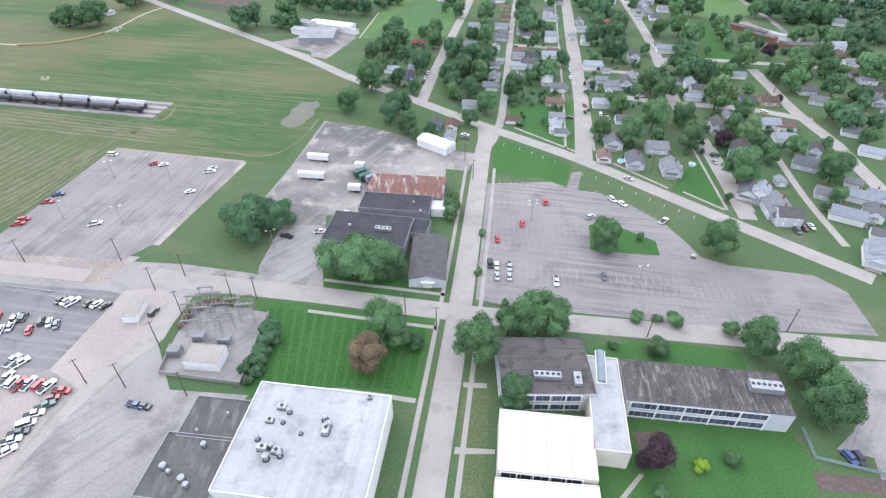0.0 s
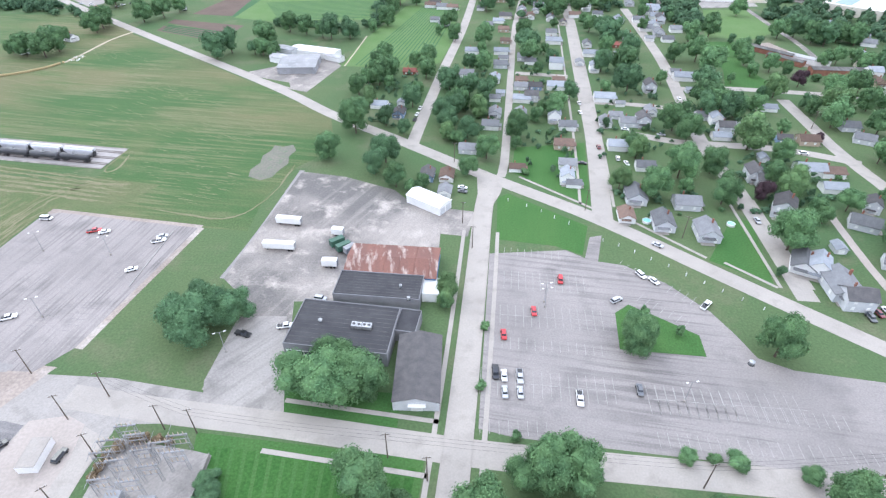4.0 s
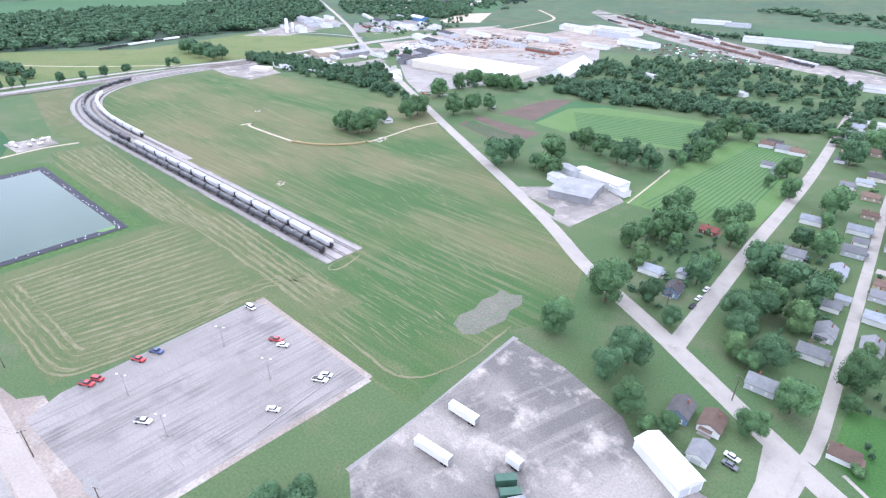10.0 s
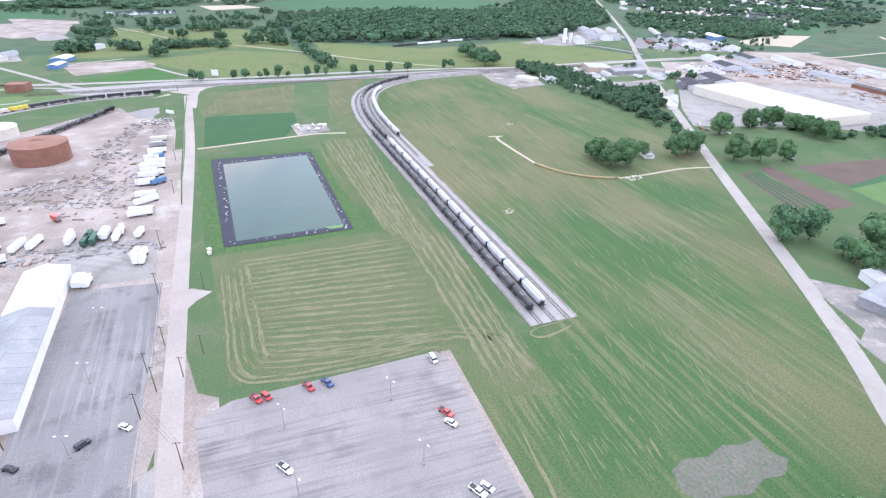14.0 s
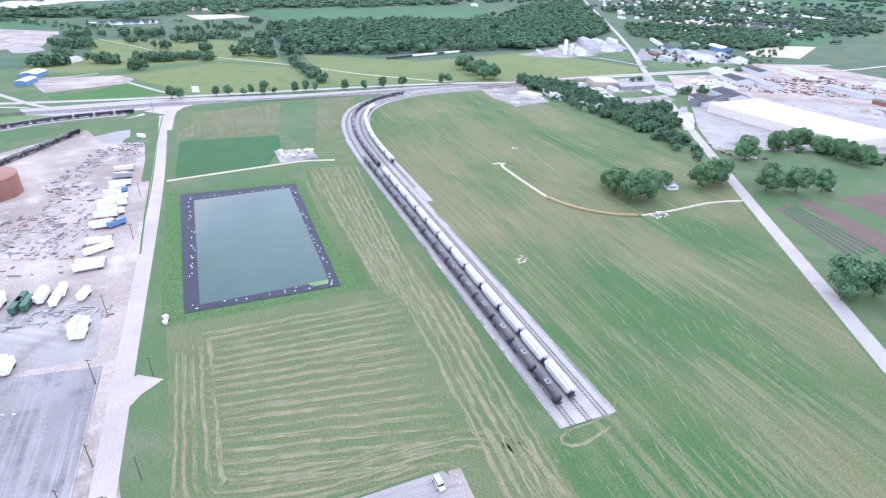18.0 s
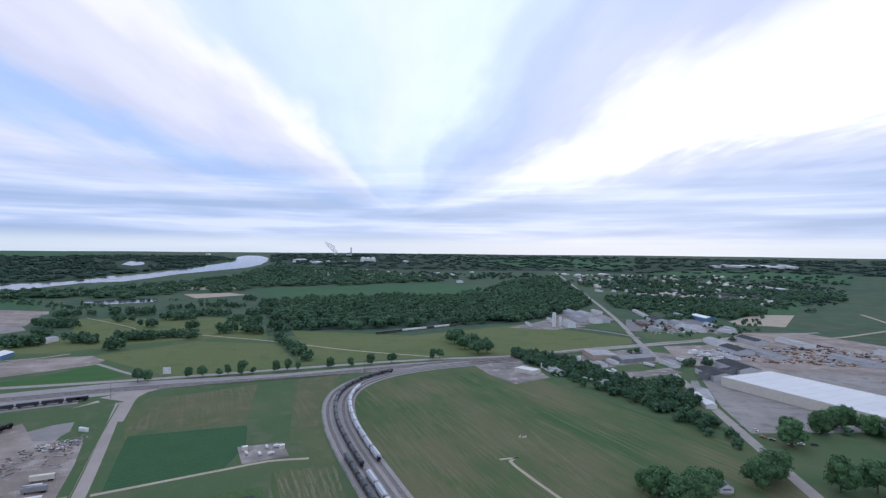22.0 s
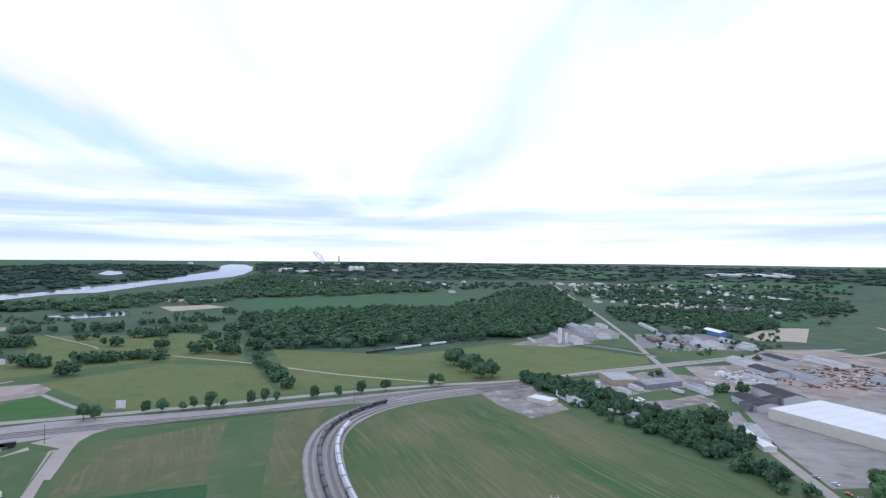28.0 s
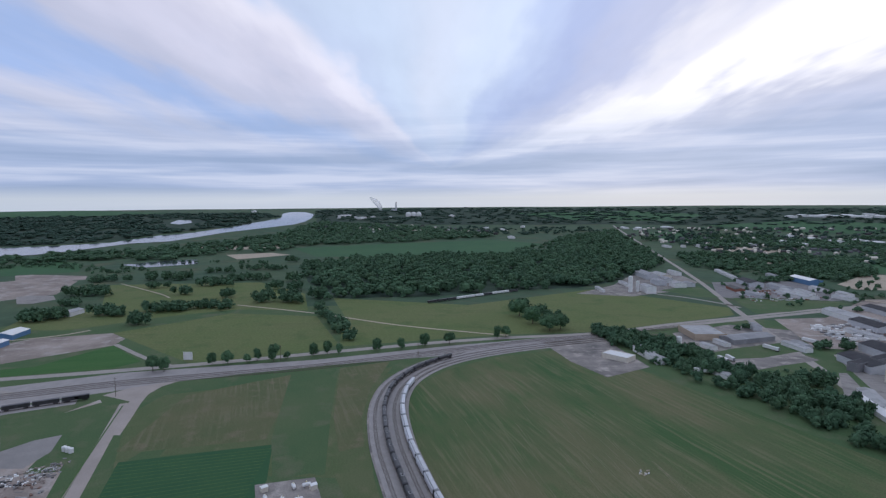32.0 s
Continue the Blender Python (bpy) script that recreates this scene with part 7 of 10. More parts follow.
woods("centre_trees", fill([(205.7, 665.3), (269.3, 690.4), (259.2, 616.5), (217.1, 524.6), (206.7, 558.3), (208.9, 606.9)], 60, 5, 8, 8, 13, 92), "trees of the town")
woods("centre_trees", fill([(27.3, 842.1), (142.2, 900.8), (131.9, 771.4), (65.9, 766.3), (40.5, 682.5), (19.3, 683.1)], 80, 4, 7, 7, 12, 93), "trees of the town")
woods("centre_trees", fill([(45.3, 710.3), (124.1, 708.3), (120.1, 609.1), (102.9, 589.0), (78.3, 643.8), (45.3, 621.7)], 45, 4, 6.5, 7, 12, 94), "trees of the town")
woods("centre_trees", along([(146.5, 666.8), (161.5, 679.5), (171.4, 648.7), (173.5, 625.3), (155.1, 608.2)], 26, 4, 4, 6.5, 7, 12, 95), "trees of the town")
woods("grove", fill([(-250.7, 748.3), (-170.1, 786.4), (-83.0, 756.8), (11.0, 741.5), (33.7, 781.0), (23.2, 710.8), (4.2, 678.1), (-46.3, 712.6), (-74.8, 685.4), (-135.6, 687.0), (-213.6, 694.3)], 230, 4.5, 7.5, 8, 13, 20), "dense grove over a mobile home park")
woods("grove", fill([(-252.0, 825.7), (-238.7, 911.6), (-179.1, 982.2), (-56.2, 978.6), (71.8, 932.3), (49.8, 841.5), (11.5, 788.7), (-87.4, 794.9), (-176.7, 816.0), (-226.2, 787.9)], 260, 4.5, 7.5, 8, 13, 96), "dense grove over a mobile home park")
woods("corn_edge_trees", along([(-59.4, 552.2), (-55.2, 609.0), (-44.0, 679.3), (-25.3, 663.4), (10.2, 683.3)], 44, 4, 4, 6, 7, 11, 62), "dark trees beside the corn field")
woods("store_trees", along([(-142.1, 554.1), (-117.8, 553.6), (-96.4, 543.0), (-77.3, 542.6), (-54.5, 552.1)], 30, 3, 3.5, 5, 6, 9, 22), "dark trees behind the farm store")
woods("garden_shrubs", fill([(35.0, 290.3), (55.7, 443.0), (85.5, 491.0), (88.8, 453.5), (73.9, 355.9), (67.4, 281.0)], 64, 1.2, 3.0, 2.0, 5.4, 100), "low shrubs and hedges of gardens", far=True)
woods("garden_shrubs", fill([(38.2, 443.4), (32.6, 314.5), (10.9, 309.7), (3.3, 413.7)], 64, 1.2, 3.0, 2.0, 5.4, 101), "low shrubs and hedges of gardens", far=True)
woods("garden_shrubs", fill([(77.0, 280.9), (96.2, 369.8), (110.7, 453.0), (146.5, 441.1), (135.3, 354.7), (129.3, 312.6), (122.3, 244.1), (106.3, 232.7), (87.3, 244.8)], 64, 1.2, 3.0, 2.0, 5.4, 102), "low shrubs and hedges of gardens", far=True)
woods("garden_shrubs", fill([(153.8, 368.7), (150.7, 328.9), (186.3, 316.9), (194.9, 391.8)], 64, 1.2, 3.0, 2.0, 5.4, 103), "low shrubs and hedges of gardens", far=True)
woods("garden_shrubs", fill([(131.4, 257.0), (148.2, 307.1), (185.1, 306.4), (185.6, 270.7), (165.4, 243.3)], 64, 1.2, 3.0, 2.0, 5.4, 104), "low shrubs and hedges of gardens", far=True)
woods("garden_shrubs", fill([(-45.4, 332.8), (-20.2, 338.3), (-15.5, 433.9), (-54.8, 445.4)], 64, 1.2, 3.0, 2.0, 5.4, 105), "low shrubs and hedges of gardens", far=True)
woods("north_wood", fill([(-1476.0, 532.3), (-1514.7, 658.1), (-1504.6, 869.1), (-1397.4, 1044.9), (-1351.0, 1310.6), (-1307.9, 1457.5), (-1099.3, 1279.2), (-987.5, 1069.1), (-930.9, 940.4), (-911.4, 847.5), (-933.8, 784.9), (-956.9, 604.0), (-1009.9, 481.1), (-1197.5, 479.5)], 1300, 9, 15, 15, 22, 3), "dense dark green wood behind the meadow", far=True)
woods("far_wood", fill([(-1796.4, 1565.4), (-1807.9, 1741.0), (-1491.7, 1636.7), (-1136.8, 1333.1), (-1292.3, 1397.0), (-1376.7, 1213.9), (-1430.7, 1067.5), (-1605.3, 1314.5)], 300, 11, 18, 14, 20, 4), "dense dark green wood", far=True)
woods("river_wood_near", fill([(-2056.6, 120.2), (-2170.7, 333.0), (-2469.1, 677.6), (-2980.2, 944.2), (-2666.0, 1191.2), (-2296.2, 1361.3), (-1940.3, 1362.4), (-1945.1, 953.9), (-1984.2, 620.1), (-1862.6, 561.7), (-1818.8, 331.6), (-1750.2, 238.2), (-1842.0, 147.7), (-1825.9, -25.5), (-1833.4, -91.2), (-1946.4, -115.2), (-2036.8, -11.4)], 900, 14, 24, 13, 20, 5), "dark riverside wood", far=True)
woods("river_wood_far", fill([(-2382.9, -407.2), (-2344.2, -199.2), (-2417.1, 95.0), (-2658.8, 232.0), (-2922.9, 508.8), (-3456.4, 850.8), (-3790.1, 860.7), (-3936.0, 285.4), (-3748.9, -255.4), (-3754.4, -822.0)], 900, 18, 34, 10, 17, 6), "dark wood across the river", WOODSHAZE, far=True)
woods("distant_wood", fill([(-3053.0, 962.6), (-2762.0, 1288.8), (-2398.5, 1724.2), (-2115.9, 2171.7), (-1712.4, 2413.0), (-1335.7, 2797.5), (-1013.3, 2966.0), (-1311.7, 3989.7), (-1802.8, 3866.3), (-2752.9, 3333.5), (-3946.1, 2247.2), (-4106.1, 1228.8)], 1000, 20, 42, 7, 13, 7), "distant dark woods", WOODSHAZE, far=True)
woods("east_wood", fill([(-1170.1, 1403.3), (-1137.7, 1577.8), (-1007.0, 1646.6), (-919.1, 1669.5), (-759.0, 1458.9), (-740.8, 1269.2), (-809.5, 1293.4), (-923.2, 1265.3), (-999.6, 1229.4)], 330, 9, 15, 10, 16, 8), "green wood behind a depot", far=True)
woods("east_wood_far", fill([(-1405.6, 1690.9), (-1347.3, 1969.2), (-1122.1, 2084.6), (-877.4, 2131.1), (-804.9, 1922.3), (-1013.9, 1863.6), (-1135.6, 1822.1), (-1270.2, 1643.7)], 280, 12, 20, 10, 16, 9), "far green wood", far=True)
woods("hedgerow", along([(-657.1, 660.2), (-619.5, 665.4), (-570.3, 670.4), (-522.3, 652.2), (-489.3, 653.4), (-456.9, 648.6), (-427.2, 647.7), (-406.9, 645.8)], 190, 7, 4, 7.5, 8, 14, 10), "thick dark green hedgerow of trees")
woods("hedgerow_end", along([(-648.9, 652.8), (-545.5, 634.1), (-458.3, 621.4), (-381.3, 602.9), (-336.1, 593.5)], 100, 6, 4, 7, 8, 13, 11), "thick dark green hedgerow of trees")
woods("warehouse_trees", along([(-322.7, 664.9), (-309.0, 700.2), (-265.8, 707.4), (-252.8, 761.6)], 36, 5, 3.5, 5.5, 6, 9, 24), "row of trees beside the warehouse")
woods("west_outer_trees", along([(-828.6, 1192.0), (-808.3, 1333.7), (-861.4, 1584.3), (-913.8, 1976.2)], 130, 30, 9, 16, 9, 15, 30), "far trees", far=True)
woods("creek_wood", along([(-1118.2, 1132.2), (-1223.8, 1323.4), (-1535.2, 1581.7), (-1868.8, 1858.7)], 120, 25, 9, 15, 10, 16, 31), "dark trees along a canal", far=True)

patch("yard_grass", GRASS, 0.03, [(-661.9, 158.0), (-663.9, 187.2), (-680.3, 218.2), (-656.7, 221.5), (-599.4, 210.0), (-569.3, 203.4), (-575.4, 185.6), (-608.8, 192.5), (-622.8, 182.2), (-613.7, 168.2)], "green grass between the yard and the railway", "lawn")
patch("dark_dirt", CINDER, 0.035, [(-613.7, 168.2), (-622.8, 182.2), (-624.4, 195.8), (-600.0, 193.9), (-582.9, 184.2), (-588.6, 173.5)], "dark wet dirt", "ground")
patch("crossing", PINK, 0.064, [(-611.4, 218.7), (-639.6, 224.5), (-669.6, 229.0), (-693.1, 210.9), (-702.5, 229.6), (-703.0, 262.0), (-694.0, 249.0), (-680.0, 240.5), (-663.0, 236.5), (-640.3, 232.8), (-607.0, 227.0)], "dusty gravel junction by the railway", "ground")
patch("north_grass", HAY, 0.025, [(-641.5, 229.0), (-671.9, 250.6), (-662.8, 333.5), (-653.5, 395.2), (-637.4, 418.6), (-610.8, 363.6), (-551.3, 332.2), (-560.1, 307.4), (-575.7, 239.3), (-560.2, 226.7)], "green field strip beside the railway", "field")


rows((-565.1, 228.5), (-476.2, 214.8), (-473.8, 273.8), (-547.0, 305.6), 22, 0.7, TALL, 0.05)
rows((-240.8, 538.0), (-241.5, 556.7), (-182.7, 534.5), (-185.2, 508.8), 5, 2.0, CROP, 0.09)
patch("soil_strip", SOIL, 0.065, [(-245.3, 562.9), (-244.0, 574.7), (-173.7, 554.0), (-177.9, 529.7)], "strip of tilled soil", "field")
# mowing stripes on the works lawn
rows((-62.8, 137.7), (-4.5, 131.0), (-8.9, 103.0), (-57.4, 104.4), 16, 2.4, LAWNB, 0.03)


patch("lot_drive", DIRT, 0.026, [(-277.6, 167.7), (-274.1, 174.6), (-221.5, 168.8), (-193.6, 169.6), (-187.9, 175.5), (-119.6, 165.4), (-128.0, 149.1)], "pale paved strip beside the parking lot", "pavement")

# dark sheets under the far crowns, coloured as the shade between them
patch("far_wood_floor", FLOORSHADE, 1.0, [(-3014.2, 952.8), (-2729.6, 1275.5), (-2373.7, 1707.3), (-2091.3, 2146.7), (-1695.3, 2388.2), (-1325.6, 2774.6), (-1006.3, 2941.9), (-1311.7, 3989.7), (-1818.8, 3903.0), (-2784.6, 3372.2), (-4016.6, 2285.0), (-4106.1, 1228.8)], "floor sheet of distant woods, shade put into its colour", "woodland", far=True)
patch("river_wood_floor", FLOORSHADE, 1.0, [(-2382.9, -407.2), (-2344.2, -199.2), (-2417.1, 95.0), (-2658.8, 232.0), (-2922.9, 508.8), (-3301.7, 776.7), (-3790.1, 860.7), (-3936.0, 285.4), (-3748.9, -255.4), (-3754.4, -822.0)], "floor sheet of a riverside wood, shade put into its colour", "woodland", far=True)
patch("north_wood_floor", FLOORSHADE, 0.1, [(-1476.0, 532.3), (-1514.7, 658.1), (-1504.6, 869.1), (-1397.4, 1044.9), (-1351.0, 1310.6), (-1307.9, 1457.5), (-1099.3, 1279.2), (-987.5, 1069.1), (-930.9, 940.4), (-911.4, 847.5), (-933.8, 784.9), (-956.9, 604.0), (-1009.9, 481.1), (-1197.5, 479.5)], "floor sheet of a wood, shade put into its colour", "woodland", far=True)
# trees of the town, more
trees([(106.2, 587.0, 12.2), (60.1, 652.5, 9.4), (111.6, 645.6, 10.6), (198.8, 716.9, 13.6), (219.8, 733.3, 11.3), (278.2, 589.5, 7.7)], "leaf")
trees([(67.6, 616.3, 7.7), (128.4, 631.5, 9.3), (161.7, 671.1, 10.0), (279.9, 737.9, 11.7)], "dark")


def far_roofs(poly, n, seed, label):
    """Small far dwellings of a town, joined."""
    rnd = random.Random(seed)
    bms = [bmesh.new() for _ in range(3)]
    for x, y, r, h in fill(poly, n, 4, 7, 3, 6, seed):
        m = pose(x, y, hgt(x, y), 0, 0, rnd.choice((30, 60, 120, 150)))
        bm = bmesh.new()
        gable_body(bm, r * 1.4, r * 2.4, h, r * 0.5)
        bm.transform(m)
        me = bpy.data.meshes.new("roof")
        bm.to_mesh(me)
        bm.free()
        rnd.choice(bms).from_mesh(me)
        bpy.data.meshes.remove(me)
    base = tagged(new("far_houses"), label, "houses", kind="stuff")
    for bm, m in zip(bms, (CREAM, SHG, SHD)):
        part("house_group", bm, m, base)


far_roofs([(-2756.7, 887.7), (-2584.8, 1332.4), (-2116.3, 1532.7), (-2016.1, 1411.6), (-2325.9, 1110.0), (-2586.5, 844.7)], 90, 51, "far pale houses of a river town among trees")
far_roofs([(-2019.4, 2006.0), (-1649.8, 2322.2), (-1293.5, 2701.1), (-988.3, 2002.3), (-1072.6, 1713.4), (-1270.2, 1643.7), (-1579.2, 1678.8)], 170, 52, "far pale houses of a town among trees")
far_roofs([(-1278.9, 1630.9), (-952.2, 1919.4), (-821.8, 1620.0), (-924.1, 1456.8), (-1071.9, 1440.0)], 60, 53, "pale houses along a far road")
woods("scattered_trees", fill([(-1779.5, 1890.1), (-1649.8, 2322.2), (-1104.9, 2784.9), (-742.3, 1742.0), (-924.1, 1456.8), (-1222.0, 1579.4)], 420, 8, 15, 8, 14, 54), "scattered dark trees of a far town", WOODSHAZE, far=True)
woods("scattered_trees", fill([(-2883.0, 919.7), (-2249.2, 1622.8), (-1979.9, 1967.4), (-1822.6, 1754.8), (-1954.4, 1422.8), (-2484.4, 818.9)], 260, 9, 16, 8, 14, 55), "scattered dark trees of a river town", WOODSHAZE, far=True)
woods("scattered_trees", fill([(-854.0, 1073.5), (-867.8, 1359.3), (-735.2, 1420.8), (-561.1, 1020.0), (-608.2, 1006.3), (-694.2, 931.7)], 70, 4, 8, 6, 11, 56), "scattered trees round a depot", far=True)

patch("field_gate", PINK, 0.055, [(-253.3, 172.6), (-264.0, 175.4), (-264.5, 177.2), (-257.7, 184.8), (-253.1, 177.6), (-248.3, 173.5)], "dusty field gateway beside the gravel road", "ground")
patch("storage_slab", YARDC, 0.045, [(-339.2, 121.5), (-325.1, 168.2), (-282.0, 164.5), (-289.7, 128.2)], "pale concrete storage slab", "yard")

road("lot_margin", DIRT, 4.0, 0.027, [(-173.3, 254.8), (-133.2, 247.5), (-101.4, 241.8)], "bare dirt margin beside the parking lot", False)
road("lot_margin_south", DIRT, 4.0, 0.0275, [(-101.8, 242.1), (-107.2, 218.4), (-111.5, 200.3), (-117.4, 173.2)], "bare dirt margin beside the parking lot", False)
road("yard_margin", CINDER, 2.6, 0.027, [(-68.3, 292.0), (-75.4, 239.9), (-81.4, 208.5)], "dark gravel margin of the truck yard", False)

patch("road_verge", GRASS, 0.031, [(-663.4, 224.5), (-612.9, 217.1), (-533.3, 206.1), (-477.8, 199.2), (-478.2, 193.5), (-526.3, 199.7), (-596.2, 204.8), (-661.5, 208.5)], "green grass verge between the yard and the gravel road", "lawn")
road("verge_weeds", TALL, 0.9, 0.058, [(-663.0, 225.3), (-551.4, 208.8), (-477.8, 199.2), (-411.1, 190.4), (-365.3, 185.0)], "line of dark weeds along the yard fence", False)

# ---- railway ----
MIDDLE = smooth_line([(-168.0, 304.2), (-300, 326.4), (-437, 349), (-478, 356.5), (-525, 367.5), (-575, 385.5), (-614, 410), (-641, 443), (-656, 482), (-660, 530), (-655, 590), (-645, 650), (-625, 720)], 5.0)
MIDDLE = arc_step(MIDDLE)
WEST = sides_of(MIDDLE, 6.3)
EAST = [q for q in sides_of(MIDDLE, -6.4)]
EAST2 = sides_of(MIDDLE, -12.0)
BED = [q for q in MIDDLE if q.y < 585]
tagged(part("siding_bed", ribbon(bmesh.new(), BED, 20.4, 0.0, 0.2, 0), BALLAST), "pale ballast bed of the railway siding", "railway", kind="structure")
tagged(part("siding_bed_inner", ribbon(bmesh.new(), [q for q in BED if q.x < -360], 7, 0.0, 0.19, -12.5), BALLAST), "pale ballast bed of the railway siding", "railway", kind="structure")
for side in (10.6, -10.6):
    tagged(part("ballast_edge", ribbon(bmesh.new(), BED, 1.2, 0.0, 0.24, side), GRAVEL), "pale ballast shoulder", "railway", kind="structure")
track([q for q in WEST if q.y < 500], "outer siding track with steel rails on ties")
track(MIDDLE, "middle siding track with steel rails on ties")
track(EAST, "inner siding track with steel rails on ties")
track([q for q in EAST2 if q.x < -380], "inmost siding track with steel rails on ties")
for k in range(16):
    p, rot = along_line(WEST, 17 + 17.4 * k)
    tank_car(pose(p.x, p.y, 0.41, 0, 0, rot))
for k in range(13):
    p, rot = along_line(MIDDLE, 19 + 18.9 * k)
    hopper_car(pose(p.x, p.y, 0.41, 0, 0, rot))
for k in range(16):
    p, rot = along_line(MIDDLE, 276 + 17.4 * k)
    tank_car(pose(p.x, p.y, 0.41, 0, 0, rot))
for k in range(10):
    p, rot = along_line(EAST2, 282 + 18.9 * k)
    hopper_car(pose(p.x, p.y, 0.41, 0, 0, rot))
MAIN = arc_step(smooth_line([(-736.3, 80.2), (-726.8, 144.1), (-719.1, 226.8), (-690.1, 367.1), (-678.5, 493.0), (-669.0, 584.8), (-654.8, 654.2), (-643.7, 760.1)], 8.0))
for off in (-9, -4.5, 0, 4.5):
    track(sides_of(MAIN, off), "main line track with steel rails on ties", 0.1, off in (0, 4.5))
WESTLINE = arc_step(smooth_line([(-614.0, 2.1), (-637.3, 41.0), (-666.8, 85.6), (-686.1, 137.8), (-688.8, 195.5)], 8.0))
track(WESTLINE, "main line track with steel rails on ties", 0.1)
tagged(part("west_bed", ribbon(bmesh.new(), WESTLINE, 14, 0.0, 0.06), BALLAST), "pale ballast bed of the main line", "railway", kind="structure")
for k in range(28):
    p, rot = along_line(WESTLINE, 10 + 16.8 * k)
    mat_k, words = (TANKB, "black gondola freight car on the main line") if k % 9 not in (4, 5) else ((CREAM, "pale freight car on the main line") if k % 9 == 4 else (YELLOW, "yellow freight car on the main line"))
    box_car(pose(p.x, p.y, 0.26, 0, 0, rot), mat_k, words)
SPUR = arc_step(smooth_line([(-449.3, 36.3), (-486.0, 62.8), (-527.6, 88.0), (-572.7, 119.5), (-623.1, 153.3)], 8.0))
track(SPUR, "works spur track with steel rails on ties", 0.1)
for k in range(16):
    p, rot = along_line(SPUR, 5 + 17.4 * k)
    tank_car(pose(p.x, p.y, 0.26, 0, 0, rot))
NLINE = arc_step(smooth_line([(-907.1, 579.9), (-919.4, 660.3), (-928.5, 726.8), (-929.3, 792.8)], 8.0))
for k in range(10):
    p, rot = along_line(NLINE, 5 + 17 * k)
    box_car(pose(p.x, p.y, 0.1, 0, 0, rot), WHITE if k in (3, 4, 5, 7, 8) else TANKB, "white freight car before the wood" if k in (3, 4, 5, 7, 8) else "black freight car before the wood")
def car_string(line, label, seed, mats):
    """A far string of freight cars, joined by look."""
    rnd = random.Random(seed)
    line = [Vector(q) for q in line]
    lots = [bmesh.new() for _ in mats]
    total = sum((b - a).length for a, b in zip(line, line[1:]))
    s, pick = 8.0, 0
    while s < total:
        p, rot = along_line(line, s)
        if rnd.random() < 0.3:
            pick = rnd.randrange(len(mats))
        bm = lots[pick]
        z = hgt(p.x, p.y) + 0.1
        box(bm, 15.6, 2.9, rnd.choice((2.6, 3.0, 3.4)), p.x, p.y, z + 1.0, rot)
        for k in (-5.2, 5.2):
            box(bm, 2.4, 2.2, 0.95, p.x + k * math.cos(radians(rot)), p.y + k * math.sin(radians(rot)), z, rot)
        s += 17.0 if rnd.random() < 0.9 else 52.0
    base = tagged(new("freight_train"), label, "rail cars", kind="stuff")
    for bm, m in zip(lots, mats):
        part("freight_cars", bm, m, base)
    return base


car_string([(-414.1, 1560.8), (-249.7, 1356.7), (-88.5, 1166.0), (10.1, 1048.4)], "far string of freight cars in the rail yard", 60, (TANKB, RUSTD, HOPW))
car_string([(-412.1, 1479.8), (-236.1, 1284.9), (-106.4, 1135.6), (-63.0, 1090.8)], "far string of freight cars in the rail yard", 61, (TANKB, RUSTD, HOPW))
car_string([(-423.6, 1650.7), (-260.3, 1413.2), (-141.4, 1262.7)], "far string of freight cars in the rail yard", 62, (TANKB, RUSTD, HOPW))
car_string([(-66.6, 1149.6), (14.9, 1061.3)], "far string of freight cars in the rail yard", 63, (TANKB, RUSTD, HOPW))
car_string([(284.3, 704.2), (311.0, 686.6), (326.7, 680.7)], "far string of freight cars in the rail yard", 64, (TANKB, RUSTD, HOPW))
# ---- buildings ----
def flat(a, b, c, h, wall, roof, label, name="building", lip=0.5, edge=None):
    m, w, l = from_corners(a, b, c)
    return flat_building(name, m, w, l, h, wall, roof, label, lip, edge=edge), w, l


def ridge(a, b, c, h, rise, wall, roof, label, name="building", ribs=0):
    """A gable building whose ridge runs along b to c."""
    m, w, l = from_corners(a, b, c)
    return gable_building(name, m, w, l, h, rise, wall, roof, label, over=0.3, ribs=ribs), w, l


WORKS, ww, wl = flat((-51.7, 98.3), (-14.0, 93.7), (-19.7, 61.4), 9, WHITE, WROOF, "large works hall with a stained white flat roof")
DARKA, da, db = flat((-69.0, 94.7), (-52.4, 93.0), (-56.6, 80.3), 7, GREYS, TARO, "low works block with a grey tar roof", edge=GALV)
DARKB, dc, dd = flat((-72.6, 83.0), (-53.8, 81.0), (-57.2, 63.3), 7.2, GREYS, TARO, "low works block with a grey tar roof and vents", edge=GALV)
OFFA, oa, ob_ = flat((17.0, 117.2), (44.1, 117.3), (41.6, 96.0), 8, GREYS, BROWNR, "office block with a brown-grey flat roof", lip=0.25, edge=TARO)
CONN, ca, cb = flat((44.1, 111.0), (53.6, 109.8), (49.5, 77.9), 7, CREAM, WROOF, "office link with a pale flat roof", "office_link")
LONG, la, lb = flat((54.0, 109.4), (99.6, 104.6), (98.1, 89.6), 7.5, GREYS, LONGR, "long two-storey office wing with a weathered tar roof and window bands", lip=0.25, edge=TARO)
OFFW, wa, wb = flat((16.2, 91.2), (41.2, 88.6), (38.8, 70.5), 7, CREAM, CLEANW, "office hall with a clean white flat roof")
OFFX, xa, xb = flat((13.6, 71.6), (39.3, 69.5), (38.3, 56.3), 6.2, CREAM, CLEANW, "low hall with a clean white flat roof")
RUSTY, ra, rb = ridge((1.0, 203.0), (1.0, 221.6), (-33.2, 224.6), 4.5, 1.6, BLUEG, RUST, "long shed with a rusted ribbed metal roof and blue walls", "shed", 6)
